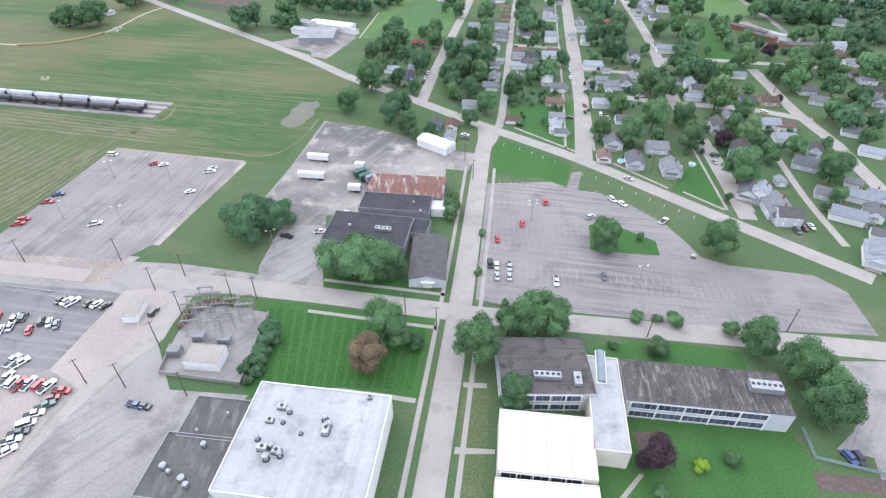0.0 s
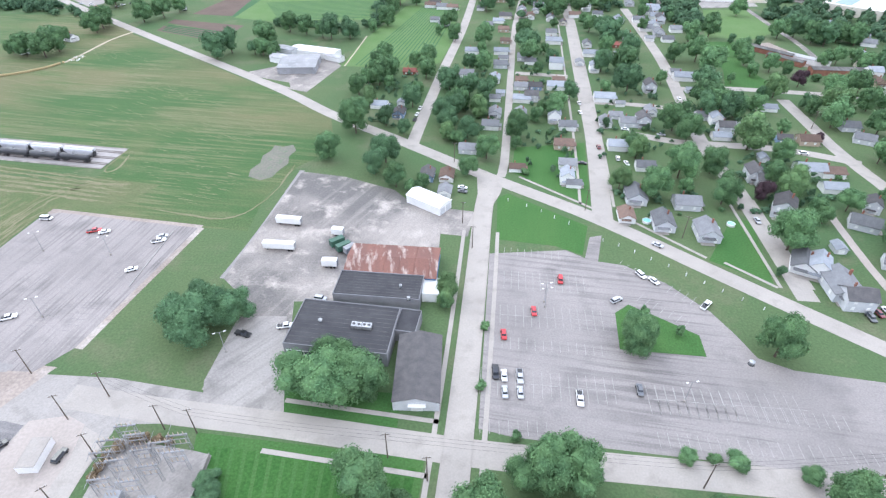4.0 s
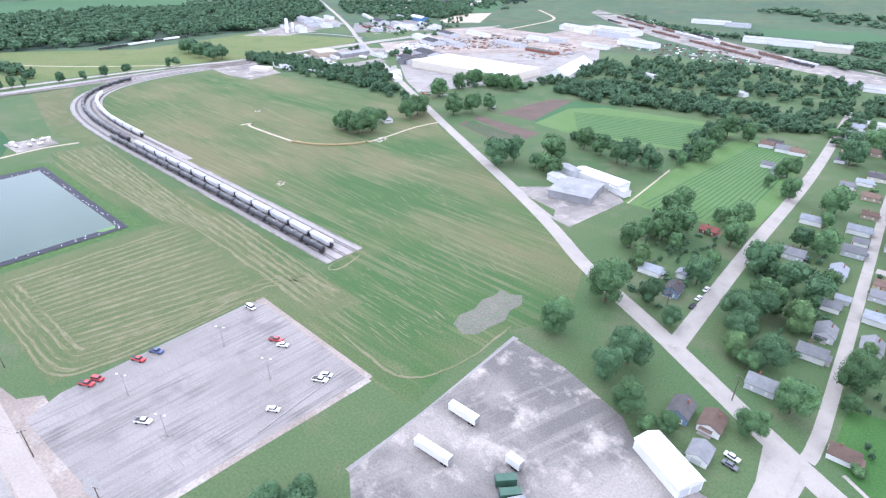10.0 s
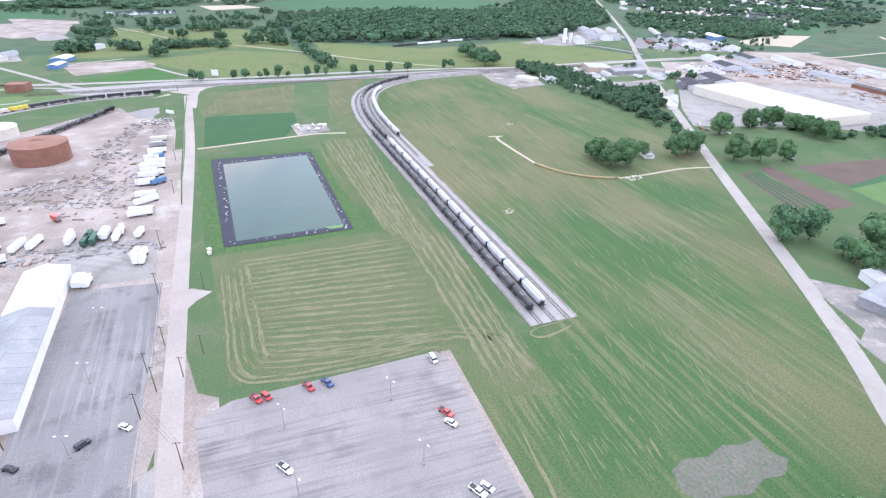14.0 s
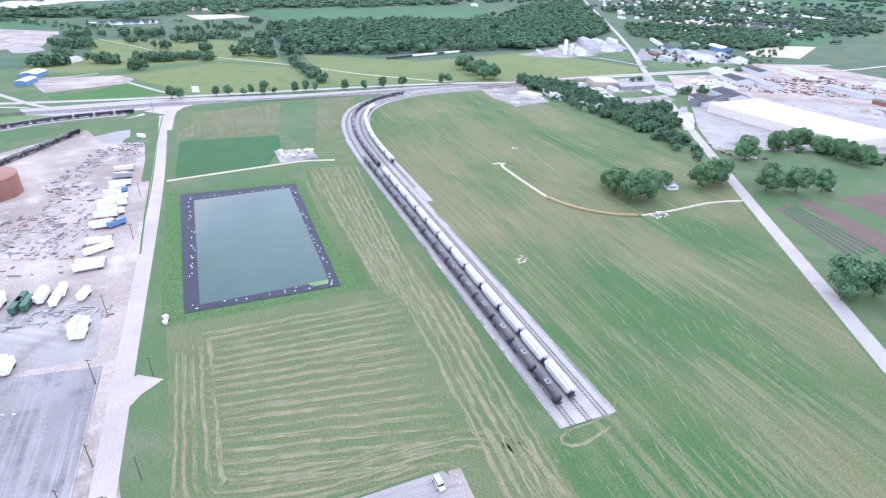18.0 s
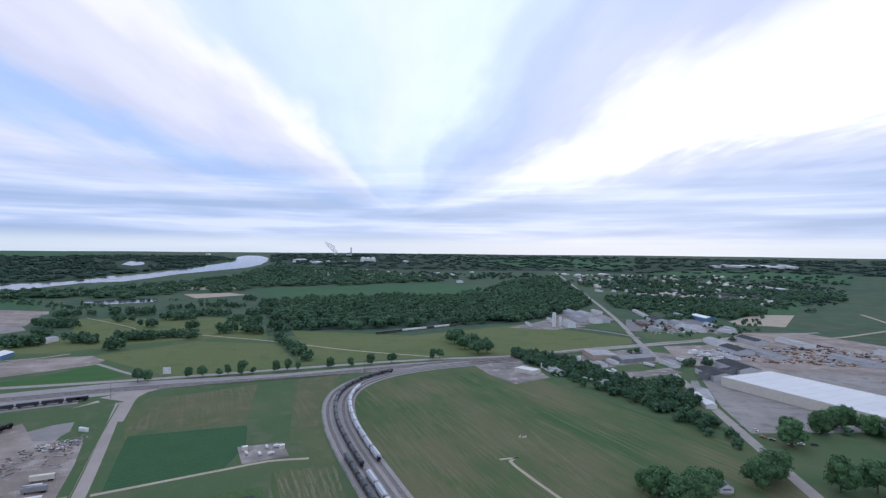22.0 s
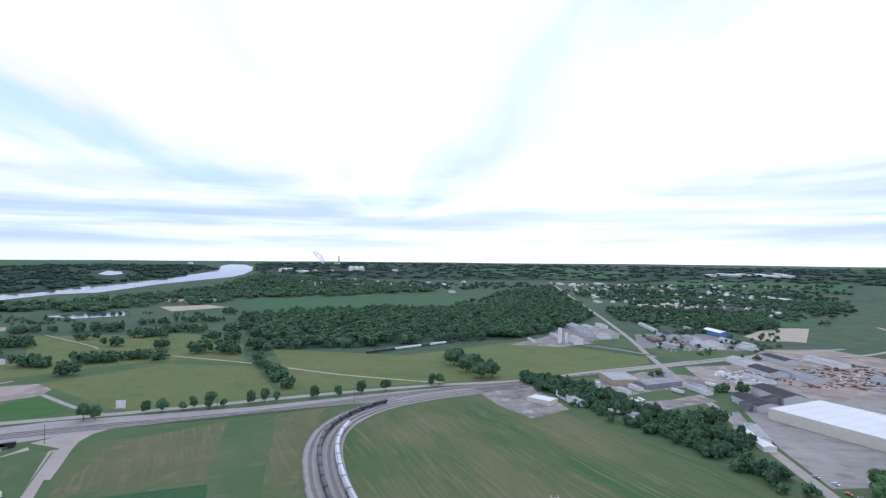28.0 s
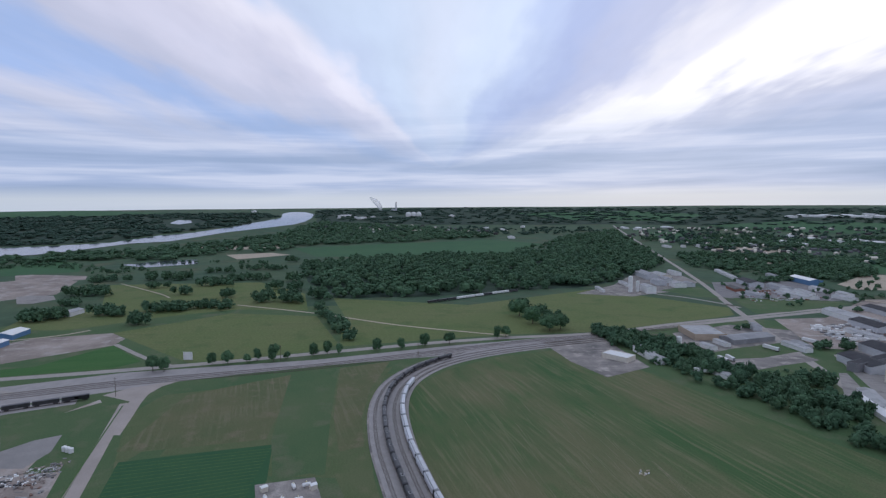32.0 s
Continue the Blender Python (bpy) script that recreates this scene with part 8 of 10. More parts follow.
DR1, q1, q2 = flat((-35.5, 207.2), (-4.8, 203.9), (-5.9, 190.8), 5, GREYD, TAR, "shop building with a black flat roof")
DR2, q3, q4 = flat((-45.8, 191.0), (-12.4, 186.3), (-16.3, 165.7), 5.5, GREYD, TAR, "wide shop building with a black flat roof and vents")
DR3, q5, q6 = flat((-12.3, 187.0), (-5.1, 186.0), (-7.0, 175.6), 4.5, GREYD, TAR, "small link block with a black roof")
GBL, g1, g2 = ridge((-12.6, 149.8), (0.9, 149.0), (1.6, 175.2), 4.0, 1.8, GREYS, SHD, "long grey hall with a dark shingle gable roof")
CANO, c1, c2 = flat((-4.8, 204.4), (1.2, 204.1), (0.5, 195.3), 3.5, WHITE, CLEANW, "small white-roofed lean-to beside the street", "lean_to")
WSH, w1, w2 = ridge((1.9, 250.0), (5.9, 258.1), (-9.1, 269.5), 4, 1.4, WHITE, CLEANW, "long white metal shed with two doors", "shed")
STORE, s1, s2 = ridge((-114.3, 430.8), (-115.2, 459.1), (-88.5, 460.8), 4.5, 1.0, GALV, GALV, "farm store with a grey metal roof", "store")
STO2, s3, s4 = ridge((-111.1, 472.2), (-110.3, 484.9), (-75.4, 472.1), 4.5, 1.0, WHITE, CLEANW, "long white metal shed", "shed")
LSH, l1, l2 = ridge((-207.9, 102.1), (-202.3, 118.9), (-300.7, 131.5), 5.5, 2.2, WHITE, GALV, "very long white shed with a grey metal roof", "shed", 0)
bm = gable(bmesh.new(), l1, l2 * 0.36, 5.5, 2.2, 0.32)
bmesh.ops.translate(bm, verts=bm.verts[:], vec=(0, l2 * 0.325, 0.07))
part("roof_panel", bm, CLEANW, LSH)
for k in range(1, 12):
    bm = bmesh.new()
    for sx in (-1, 1):
        tube(bm, 0.07, 0.07, (sx * l1 / 2, -l2 / 2 + l2 * k / 12, 5.72), (0, -l2 / 2 + l2 * k / 12, 7.92), 4)
    part("roof_rib", bm, GALV if k < 8 else CLEANW, LSH)
BIGW, b1, b2 = flat((-145.6, 106.9), (-186.1, 113.6), (-201.0, 77.7), 9, WHITE, GALV, "large works hall with a grey metal roof and white walls")
WARE, k1, k2 = flat((-440.0, 739.1), (-288.2, 715.4), (-278.2, 786.7), 9, CREAM, CLEANW, "very large warehouse with a white flat roof", "warehouse")
FABR, f1, f2 = ridge((-260.7, 776.3), (-235.2, 769.1), (-242.7, 880.7), 6, 8, WHITE, CLEANW, "large white rounded storage hall", "storage_hall")
def barns(spots):
    """Plain gable sheds: middle, heading, width, length, wall height, look."""
    looks = dict(white=(WHITE, WROOF, "white metal shed with a white roof"), grey=(GREYS, GALV, "grey metal shed with a pale roof"), blue=(BLUEG, WHITE, "blue-walled metal shed with a pale roof"),
                 cream=(CREAM, WROOF, "cream metal building with a pale roof"), brick=(BRICK, TARO, "low brick building with a tar roof"), dark=(GREYS, TAR, "low grey building with a dark roof"))
    for x, y, rot, w, l, h, look_name in spots:
        wall, roof, words = looks[look_name]
        gable_building("shed", pose(x, y, hgt(x, y), 0, 0, rot), w, l, h, w * 0.12, wall, roof, words, "shed", 0.3)


barns([(-510.8, 646.6, 75, 8, 36, 3.5, 'white'), (-762.3, 1216.9, 60, 22, 60, 8, 'blue'), (-889.7, 1191.5, 50, 9, 130, 4, 'white'), (-692.9, 1070.4, 70, 20, 60, 4, 'white'), (-720.8, 1021.6, 70, 14, 40, 4, 'grey'), (-646.5, 1103.4, 70, 14, 30, 4, 'white')])
barns([(-572.6, 636.5, 70, 10, 44, 5, 'white'), (-420.5, 681.2, 40, 10, 40, 4, 'white'), (-523.0, 889.1, 70, 10, 40, 3.5, 'white'), (-527.4, 779.2, 70, 8, 30, 3.5, 'white')])
barns([(-534.6, 933.0, 60, 24, 44, 6, 'dark'), (-567.7, 1032.7, 60, 20, 50, 6, 'dark'), (-466.4, 770.4, 60, 22, 40, 6, 'dark'), (-469.8, 820.9, 60, 24, 50, 7, 'dark'), (-527.7, 787.0, 60, 9, 20, 4, 'grey')])
barns([(-1060.0, 145.5, 60, 16, 26, 5, 'white'), (-950.1, 106.4, 70, 20, 30, 5, 'blue'), (-2364.9, 1037.2, 60, 20, 50, 6, 'white'), (-1873.8, 1380.6, 60, 24, 50, 6, 'white'), (-1356.2, 1581.9, 60, 16, 40, 5, 'white'), (-1315.5, 1666.2, 60, 14, 30, 6, 'white'), (-1245.7, 1813.6, 60, 16, 40, 5, 'white')])
barns([(-572.3, 963.6, 60, 20, 70, 6, 'white'), (-503.5, 944.2, 60, 18, 60, 5, 'grey'), (-527.1, 1071.9, 60, 20, 60, 5, 'white'), (-421.4, 993.7, 70, 18, 60, 5, 'grey'), (-348.8, 955.7, 70, 12, 60, 4, 'brick'), (-383.4, 1241.1, 70, 30, 80, 8, 'cream'), (-321.2, 1257.4, 70, 30, 90, 8, 'white'), (-296.8, 1053.1, 70, 12, 50, 5, 'white'), (-244.0, 1113.3, 70, 22, 70, 7, 'white'), (-386.4, 1079.8, 70, 14, 60, 5, 'grey')])
barns([(-118.0, 457.8, 60, 9, 14, 4, 'white'), (-116.6, 474.7, 60, 8, 16, 5, 'grey'), (-78.5, 460.6, 60, 6, 14, 3.5, 'white')])
barns([(-745.6, 1118.6, 60, 16, 50, 5, 'grey'), (-691.6, 1081.5, 60, 14, 40, 5, 'white'), (-394.8, 1245.2, 60, 30, 90, 8, 'white'), (-315.1, 1199.1, 60, 20, 70, 8, 'grey'), (-410.0, 1080.4, 60, 16, 50, 5, 'white'), (-161.6, 853.7, 60, 10, 30, 4, 'white'), (-58.3, 810.8, 60, 9, 30, 4, 'white')])
barns([(312.6, 900.7, 83, 18, 70, 7, 'white'), (356.6, 894.7, 83, 16, 60, 6, 'white'), (282.8, 896.8, 83, 14, 40, 5, 'grey'), (427.9, 1181.8, 83, 20, 40, 8, 'white'), (376.9, 1167.0, 83, 16, 40, 6, 'cream'), (481.9, 1139.7, 83, 14, 30, 6, 'white'), (165.8, 784.6, 83, 10, 60, 5, 'cream'), (184.5, 733.8, 83, 12, 50, 5, 'white'), (197.8, 689.4, 83, 14, 30, 5, 'cream'), (143.0, 707.8, 83, 12, 28, 5, 'brick'), (161.9, 707.3, 83, 12, 26, 5, 'white'), (86.6, 912.0, 83, 10, 50, 4, 'white'), (67.3, 927.3, 83, 10, 40, 4, 'grey'), (68.7, 736.8, 83, 11, 30, 4, 'white'), (92.9, 736.2, 83, 11, 28, 4, 'cream'), (114.4, 726.4, 83, 10, 26, 4, 'grey'), (80.0, 709.4, 83, 9, 24, 4, 'white'), (284.9, 655.8, 83, 22, 46, 6, 'white'), (275.0, 671.4, 83, 14, 30, 6, 'grey'), (382.0, 778.8, 83, 14, 60, 6, 'white')])
barns([(355.2, 755.3, 83, 14, 40, 6, 'grey'), (326.5, 644.9, 83, 9, 26, 4, 'cream'), (215.8, 813.0, 83, 9, 44, 4, 'grey'), (652.7, 1142.0, 83, 20, 60, 7, 'white'), (676.7, 1118.1, 83, 20, 50, 7, 'grey'), (692.8, 1095.4, 83, 16, 40, 7, 'white'), (646.6, 1217.8, 83, 16, 40, 6, 'cream'), (190.5, 899.4, 83, 8, 60, 4, 'grey'), (-74.4, 1279.3, 83, 20, 60, 8, 'white'), (-22.4, 1268.0, 83, 20, 70, 8, 'white'), (30.5, 1238.5, 83, 28, 50, 8, 'cream'), (-202.9, 1552.8, 83, 18, 80, 7, 'white'), (-144.1, 1522.7, 83, 16, 50, 7, 'grey'), (557.4, 1636.9, 83, 18, 60, 7, 'white'), (622.1, 1574.3, 83, 18, 60, 7, 'white'), (497.6, 1687.1, 83, 18, 50, 7, 'grey'), (237.9, 1383.7, 83, 9, 14, 5, 'white'), (185.8, 1261.0, 83, 8, 14, 5, 'grey')])
BLUEW, bw, bl = flat((367.1, 607.4), (453.0, 685.7), (488.2, 650.7), 8, CREAM, CLEANW, "large warehouse with a blue and white roof", "warehouse")
part("roof_panel", box(bmesh.new(), bw * 0.9, bl * 0.28, 0.15, 0, bl * 0.2, 8.14), BLUES, BLUEW)
flat((-630.0, 743.1), (-593.3, 722.8), (-583.0, 753.5), 6, TANS, WROOF, "long tan depot with a pale flat roof", "building")
flat((-469.5, 751.0), (-461.4, 746.5), (-458.5, 802.5), 7, GREYD, TAR, "dark workshop with a flat roof", "building")
ridge((-578.7, 769.3), (-563.4, 740.2), (-554.4, 790.5), 4.5, 2, GALV, GALV, "grey metal hall with a ribbed roof", "hall")
ridge((-431.1, 686.5), (-431.8, 675.6), (-400.2, 650.1), 3.5, 1.2, WHITE, CLEANW, "long low white-roofed house by the road", "house")
barns([(-567.8, 709.1, 75, 7, 16, 3.5, 'white'), (-570.2, 731.4, 75, 6, 18, 3.5, 'white'), (-566.2, 679.8, 60, 4, 6, 3, 'white'), (-594.8, 821.4, 50, 9, 16, 5, 'grey'), (-469.5, 661.4, 60, 10, 14, 4.5, 'dark'), (-463.2, 662.4, 60, 8, 10, 4, 'white'), (-825.9, 915.2, 62, 14, 32, 10, 'white'), (-874.3, 993.5, 62, 14, 34, 7, 'grey'), (-889.6, 1028.4, 62, 14, 34, 7, 'grey'), (-839.2, 998.4, 62, 18, 24, 7, 'white'), (-834.8, 1017.8, 62, 14, 20, 6, 'grey'), (-954.9, 1048.4, 62, 22, 80, 8, 'grey'), (-930.0, 1064.3, 62, 18, 50, 7, 'cream'), (-948.4, 1121.1, 62, 12, 40, 6, 'white'), (-897.3, 939.6, 62, 8, 44, 4, 'white'), (-876.3, 864.9, 62, 5, 40, 3.5, 'white'), (-793.8, 1115.6, 55, 22, 54, 7, 'dark'), (-772.9, 1047.7, 55, 14, 40, 4, 'brick'), (-713.5, 1089.8, 55, 10, 50, 4, 'white'), (-699.7, 1105.4, 55, 8, 40, 4, 'white'), (-709.9, 1151.9, 55, 10, 24, 5, 'white'), (-662.1, 1136.1, 55, 12, 26, 4, 'white'), (-832.9, 1240.0, 55, 10, 30, 5, 'grey'), (-1303.4, 1655.5, 55, 10, 24, 6, 'white'), (-1328.2, 1618.9, 55, 10, 20, 6, 'white'), (-1229.0, 1787.5, 55, 12, 40, 6, 'white'), (-1857.9, 1985.7, 55, 10, 30, 6, 'white')])
barns([(-1097.7, -92.9, 60, 40, 60, 16, 'blue'), (-1005.7, 23.6, 60, 14, 26, 5, 'white'), (-1025.2, 37.8, 60, 12, 30, 5, 'grey'), (-980.7, 33.5, 40, 10, 18, 5, 'cream'), (-898.9, 102.4, 70, 12, 28, 5, 'blue'), (-996.2, 17.6, 30, 10, 16, 4, 'white')])
flat((-754.9, 62.2), (-748.9, 80.6), (-766.0, 80.5), 8, RUSTT, RUSTT, "square rust-red tank house beside the railway", "tank_house")
for x, y, r, h in ((-1336.9, -131.0, 52, 17), (-1326.3, -85.0, 46, 15), (-1358.0, -53.1, 36, 10)):
    heap = lathe(bmesh.new(), [(r, 0), (r * 0.86, h * 0.3), (r * 0.5, h * 0.8), (r * 0.18, h)], 28)
    tagged(part("coal_heap", heap, COAL), "great dark heap of coal on a plant yard", "heap", "coal heaps").location = (x, y, 0.05)
barns([(256.0, 476.7, 38, 7, 34, 3.5, 'brick'), (257.8, 458.0, 38, 7, 26, 3.5, 'brick'), (284.6, 431.7, 85, 8, 44, 4, 'brick'), (273.9, 457.7, 40, 7, 30, 3.5, 'white')])
# far white roofs of the next town
rnd = random.Random(77)
for x, y in [(-3229.1, 1135.8), (-3224.8, 1234.2), (-3221.6, 1335.7), (-3131.0, 1405.3), (-2421.9, 1313.5), (-2307.7, 1339.7), (-2282.7, 1525.1), (-2171.2, 1541.0), (-2237.9, 1691.6), (-1924.9, 1993.9), (-1866.8, 2014.5), (-1827.4, 2136.5), (-1319.4, 2139.1), (-1226.0, 2099.2), (-1142.3, 2063.4), (-1119.1, 2141.6), (-1059.6, 2108.0), (-1244.1, 1950.5), (-1159.1, 1918.3)]:
    gable_building("far_building", pose(x, y, hgt(x, y), 0, 0, rnd.uniform(40, 80)), rnd.uniform(16, 26), rnd.uniform(30, 70), 6, 2, WHITE, CLEANW, "far white-roofed building among trees", "building", 0.3)
for x, y in [(-1777.5, 2928.1), (-1777.4, 3020.3), (-1723.2, 3015.7), (-1702.8, 3071.8), (-1634.3, 3033.8), (-1629.7, 3119.9), (-1563.7, 3079.3), (-1574.8, 3201.0), (-1494.6, 3121.7), (-3344.5, 1204.1), (-3129.3, 1235.6), (-3020.3, 1750.1), (-4033.6, 792.8)]:
    gable_building("far_building", pose(x, y, hgt(x, y), 0, 0, rnd.uniform(40, 80)), rnd.uniform(24, 40), rnd.uniform(40, 110), 9, 3, WHITE, CLEANW, "far white-roofed building near the horizon", "building", 0.3)
# ---- tanks ----
tank(-585.6, 690.4, 2.4, 9, WHITE, "tall white silo of a works", 0.3, "silo")
tank(-838.7, 891.8, 3.2, 24, WHITE, "tall white silo of a works", 0.3, "silo")
tank(-837.0, 905.0, 2.6, 16, WHITE, "tall white silo of a works", 0.3, "silo")
tank(-494.5, 109.4, 18, 12.5, RUSTT, "large rusted round storage tank with a ribbed roof")
tank(-485.6, 48.9, 19.5, 12, WHITE, "large white round storage tank")
tank(-572.1, 75.5, 14, 8, CREAM, "wide pale round settling tank open at the top", 0.02, inside_of=MUD)
tank(-410.8, 41.5, 9, 22, WHITE, "tall white round storage tank")
tank(-563.9, 50.8, 9, 7, CREAM, "pale round settling tank open at the top", 0.02, inside_of=MUD)
for x, y in [(-3158.7, 1533.9), (-3142.1, 1559.2), (-3129.7, 1586.4)]:
    bm = lathe(bmesh.new(), [(16, 0), (16, 18), (11, 26), (1, 29)], 20)
    tagged(part("white_tank", bm, WHITE), "far white domed storage tank", "tank", "far white tanks").location = (x, y, hgt(x, y))
# the power station's chimney
cx, cy = -3738.0, 1693.3
CHIM = thing("chimney", pose(cx, cy, hgt(cx, cy)), "tall slender chimney of a far power station", "chimney")
part("stack", lathe(bmesh.new(), [(6.5, 0), (4.5, 40), (3.6, 62)], 16), GREYS, CHIM)
part("band", lathe(bmesh.new(), [(3.8, 55), (4.0, 56), (4.0, 58.5), (3.8, 59)], 16), BRICK, CHIM)
part("boiler_house", box(bmesh.new(), 40, 30, 16, -32, 0, 0), GREYS, CHIM)

# a white plume of steam beside the chimney
STEAM = mat("steam", (0.93, 0.93, 0.94), (0.88, 0.88, 0.90), 1.0, scale=0.03, fine=0.2, shine=0.0)
mist = STEAM.node_tree
clear, half = mist.nodes.new("ShaderNodeBsdfTransparent"), mist.nodes.new("ShaderNodeMixShader")
half.inputs[0].default_value = 0.72
mist.links.new(mist.nodes["Principled BSDF"].outputs[0], half.inputs[1])
mist.links.new(clear.outputs[0], half.inputs[2])
mist.links.new(half.outputs[0], mist.nodes["Material Output"].inputs["Surface"])
bm = bmesh.new()
bmesh.ops.create_icosphere(bm, subdivisions=5, radius=1.0)
for v in bm.verts:
    g = (v.co.z + 1) / 2
    puff = 1 + 0.55 * noise.noise(v.co * 2.3) + 0.3 * noise.noise(v.co * 5.1)
    wide = (10 + 16 * g) * puff
    v.co = Vector((cx - 45 - 20 * g + v.co.x * wide, cy - 95 - 70 * g * g + v.co.y * wide, hgt(cx, cy) + 4 + 90 * g + 6 * puff * v.co.z))
tagged(part("steam_plume", bm, STEAM), "white plume of steam over a far power station", "steam", kind="stuff")
# ---- houses ----
houses("pale", [(47.4, 477.7, 83.0, 0.9), (37.8, 418.3, -7.0, 0.9), (52.1, 382.4, 83.0, 0.9), (92.1, 504.2, 83.0), (77.6, 404.3, 83.0), (115.2, 472.4, 83.0, 0.9), (104.6, 383.8, 83.0, 1.05), (96.8, 317.0, 83.0), (168.1, 421.5, 83.0, 1.05), (156.4, 328.9, 83.0, 0.8), (201.4, 368.4, 83.0, 0.8), (184.7, 290.3, 83.0, 1.1), (186.8, 273.2, 83.0, 0.9), (-36.9, 372.5, 83.0, 0.85), (25.2, 478.2, 83.0, 0.9), (188.9, 551.6, -7.0), (52.6, 565.6, 83.0, 0.8), (348.5, 555.0, 83.0), (162.1, 568.6, -7.0), (177.3, 197.4, 60.0, 1.1), (193.1, 212.5, 60.0), (225.0, 257.2, 60.0, 0.9), (202.4, 213.6, 60.0, 0.9)])
houses("garage", [(47.8, 461.5, 83.0), (35.3, 383.6, 83.0), (65.1, 296.3, 83.0, 1.2), (124.3, 470.9, 83.0), (112.7, 375.6, 83.0, 0.8), (166.4, 431.9, 83.0), (171.5, 342.3, 83.0), (3.1, 270.0, -7.0), (172.9, 512.7, 83.0), (102.9, 452.0, -7.0), (197.0, 225.6, 60.0), (183.5, 183.7, 60.0)])
houses("grey", [(44.3, 446.5, 83.0, 0.9), (33.5, 360.0, -7.0, 0.85), (54.0, 403.8, 83.0, 0.8), (63.2, 462.4, 83.0, 0.9), (15.5, 313.2, 83.0, 0.85), (105.1, 357.2, 83.0, 0.7), (110.0, 346.8, 83.0, 0.9), (90.8, 265.3, -7.0, 1.05), (112.2, 259.5, 83.0), (96.6, 244.1, -7.0), (112.7, 236.9, -7.0, 1.05), (157.0, 356.1, 83.0, 0.8), (234.7, 341.0, 83.0, 0.9), (18.9, 426.7, 83.0, 0.9), (185.3, 528.0, -7.0), (155.8, 516.1, -7.0), (3.8, 559.4, -7.0, 1.1), (188.7, 630.6, -7.0), (194.4, 597.4, 83.0), (148.4, 201.8, -7.0, 1.25), (178.4, 215.1, 60.0, 0.9), (182.5, 243.0, 60.0), (233.5, 324.6, 60.0, 0.9)])
houses("shed", [(39.6, 392.7, 83.0), (164.6, 397.9, 83.0), (168.0, 303.6, -7.0), (-23.7, 376.8, -7.0), (135.8, 471.9, -7.0), (162.2, 226.5, -7.0)])
houses("white", [(29.5, 342.6, 83.0, 0.95), (48.5, 358.3, -7.0, 0.95), (66.8, 454.0, 83.0, 0.8), (73.5, 341.7, 83.0, 0.95), (64.8, 277.5, 83.0, 0.7), (94.3, 528.5, 83.0, 0.9), (117.7, 496.4, -7.0, 0.9), (96.6, 347.1, -7.0, 0.9), (103.8, 294.2, 83.0, 0.9), (127.5, 362.4, -7.0, 0.9), (141.6, 215.4, -30.0, 1.1), (186.6, 509.4, 83.0, 0.9), (1.8, 614.9, 83.0), (-4.7, 568.8, 83.0, 0.8), (101.0, 573.8, -7.0), (147.0, 588.3, 83.0, 0.9), (203.0, 537.5, 83.0), (348.9, 513.3, 60.0), (345.1, 498.5, 60.0), (179.6, 568.1, 83.0), (329.5, 564.6, 60.0), (178.1, 541.4, 83.0), (42.7, 553.2, 83.0, 0.8), (189.9, 199.0, -30.0), (228.1, 280.8, 60.0, 0.9), (266.8, 323.7, 60.0, 0.8)])
houses("tan", [(55.7, 416.0, 83.0, 0.8), (67.1, 318.1, 83.0), (201.6, 323.4, 83.0), (54.7, 537.6, 83.0, 0.9), (53.2, 505.0, 83.0, 0.8)])
houses("grey2", [(58.3, 383.9, 83.0, 0.85), (118.1, 346.7, -7.0, 0.95), (138.3, 400.3, -7.0, 0.95), (162.1, 337.4, 83.0, 0.85), (154.1, 284.2, -7.0, 0.95), (156.4, 278.6, 83.0, 0.8), (152.9, 253.5, -30.0, 1.1), (149.0, 194.3, 83.0), (194.6, 256.6, -30.0, 0.8)])
houses("blue", [(63.5, 403.6, 83.0, 0.85), (189.3, 325.4, 83.0, 0.8), (-24.0, 359.8, -7.0, 0.9), (-5.5, 285.1, -7.0, 0.9)])
houses("white2", [(67.8, 353.1, -7.0, 0.95), (62.2, 281.7, -7.0, 0.85), (84.1, 444.5, 83.0), (110.5, 438.4, -7.0, 0.9), (161.4, 349.1, -7.0, 0.9), (145.5, 212.5, -30.0), (172.9, 168.4, -30.0)])
houses("brown", [(39.4, 293.1, 83.0, 0.75), (81.1, 416.4, 83.0, 0.8), (82.4, 249.8, -7.0, 0.85), (194.2, 287.9, 83.0), (4.1, 284.9, -7.0, 0.85), (-9.7, 621.8, 83.0)])
houses("red", [(142.5, 494.5, 83.0, 0.8), (-21.0, 432.7, 83.0, 0.8)])
houses("cream", [(110.1, 560.6, -7.0, 0.8), (60.2, 580.5, 83.0)])
houses("brown", [(125.3, 585.8, 83), (11.8, 612.7, 83)])
houses("white", [(78.2, 603.2, -7)])
houses("cream", [(-4.9, 626.7, 83), (77.6, 586.2, -7)])
houses("tan", [(61.8, 643.2, 83)])
houses("garage", [(59.1, 586.3, 83)])
houses("pale", [(172.7, 168.4, -30, 1.2)])
houses("white", [(-302.6, 509.9, 60), (-318.8, 477.7, 60, 0.7)])
houses("grey", [(-459.6, 653.2, 60), (-469.8, 660.2, 60, 0.8)])
# houses that fill the blocks farther off
rnd = random.Random(12)
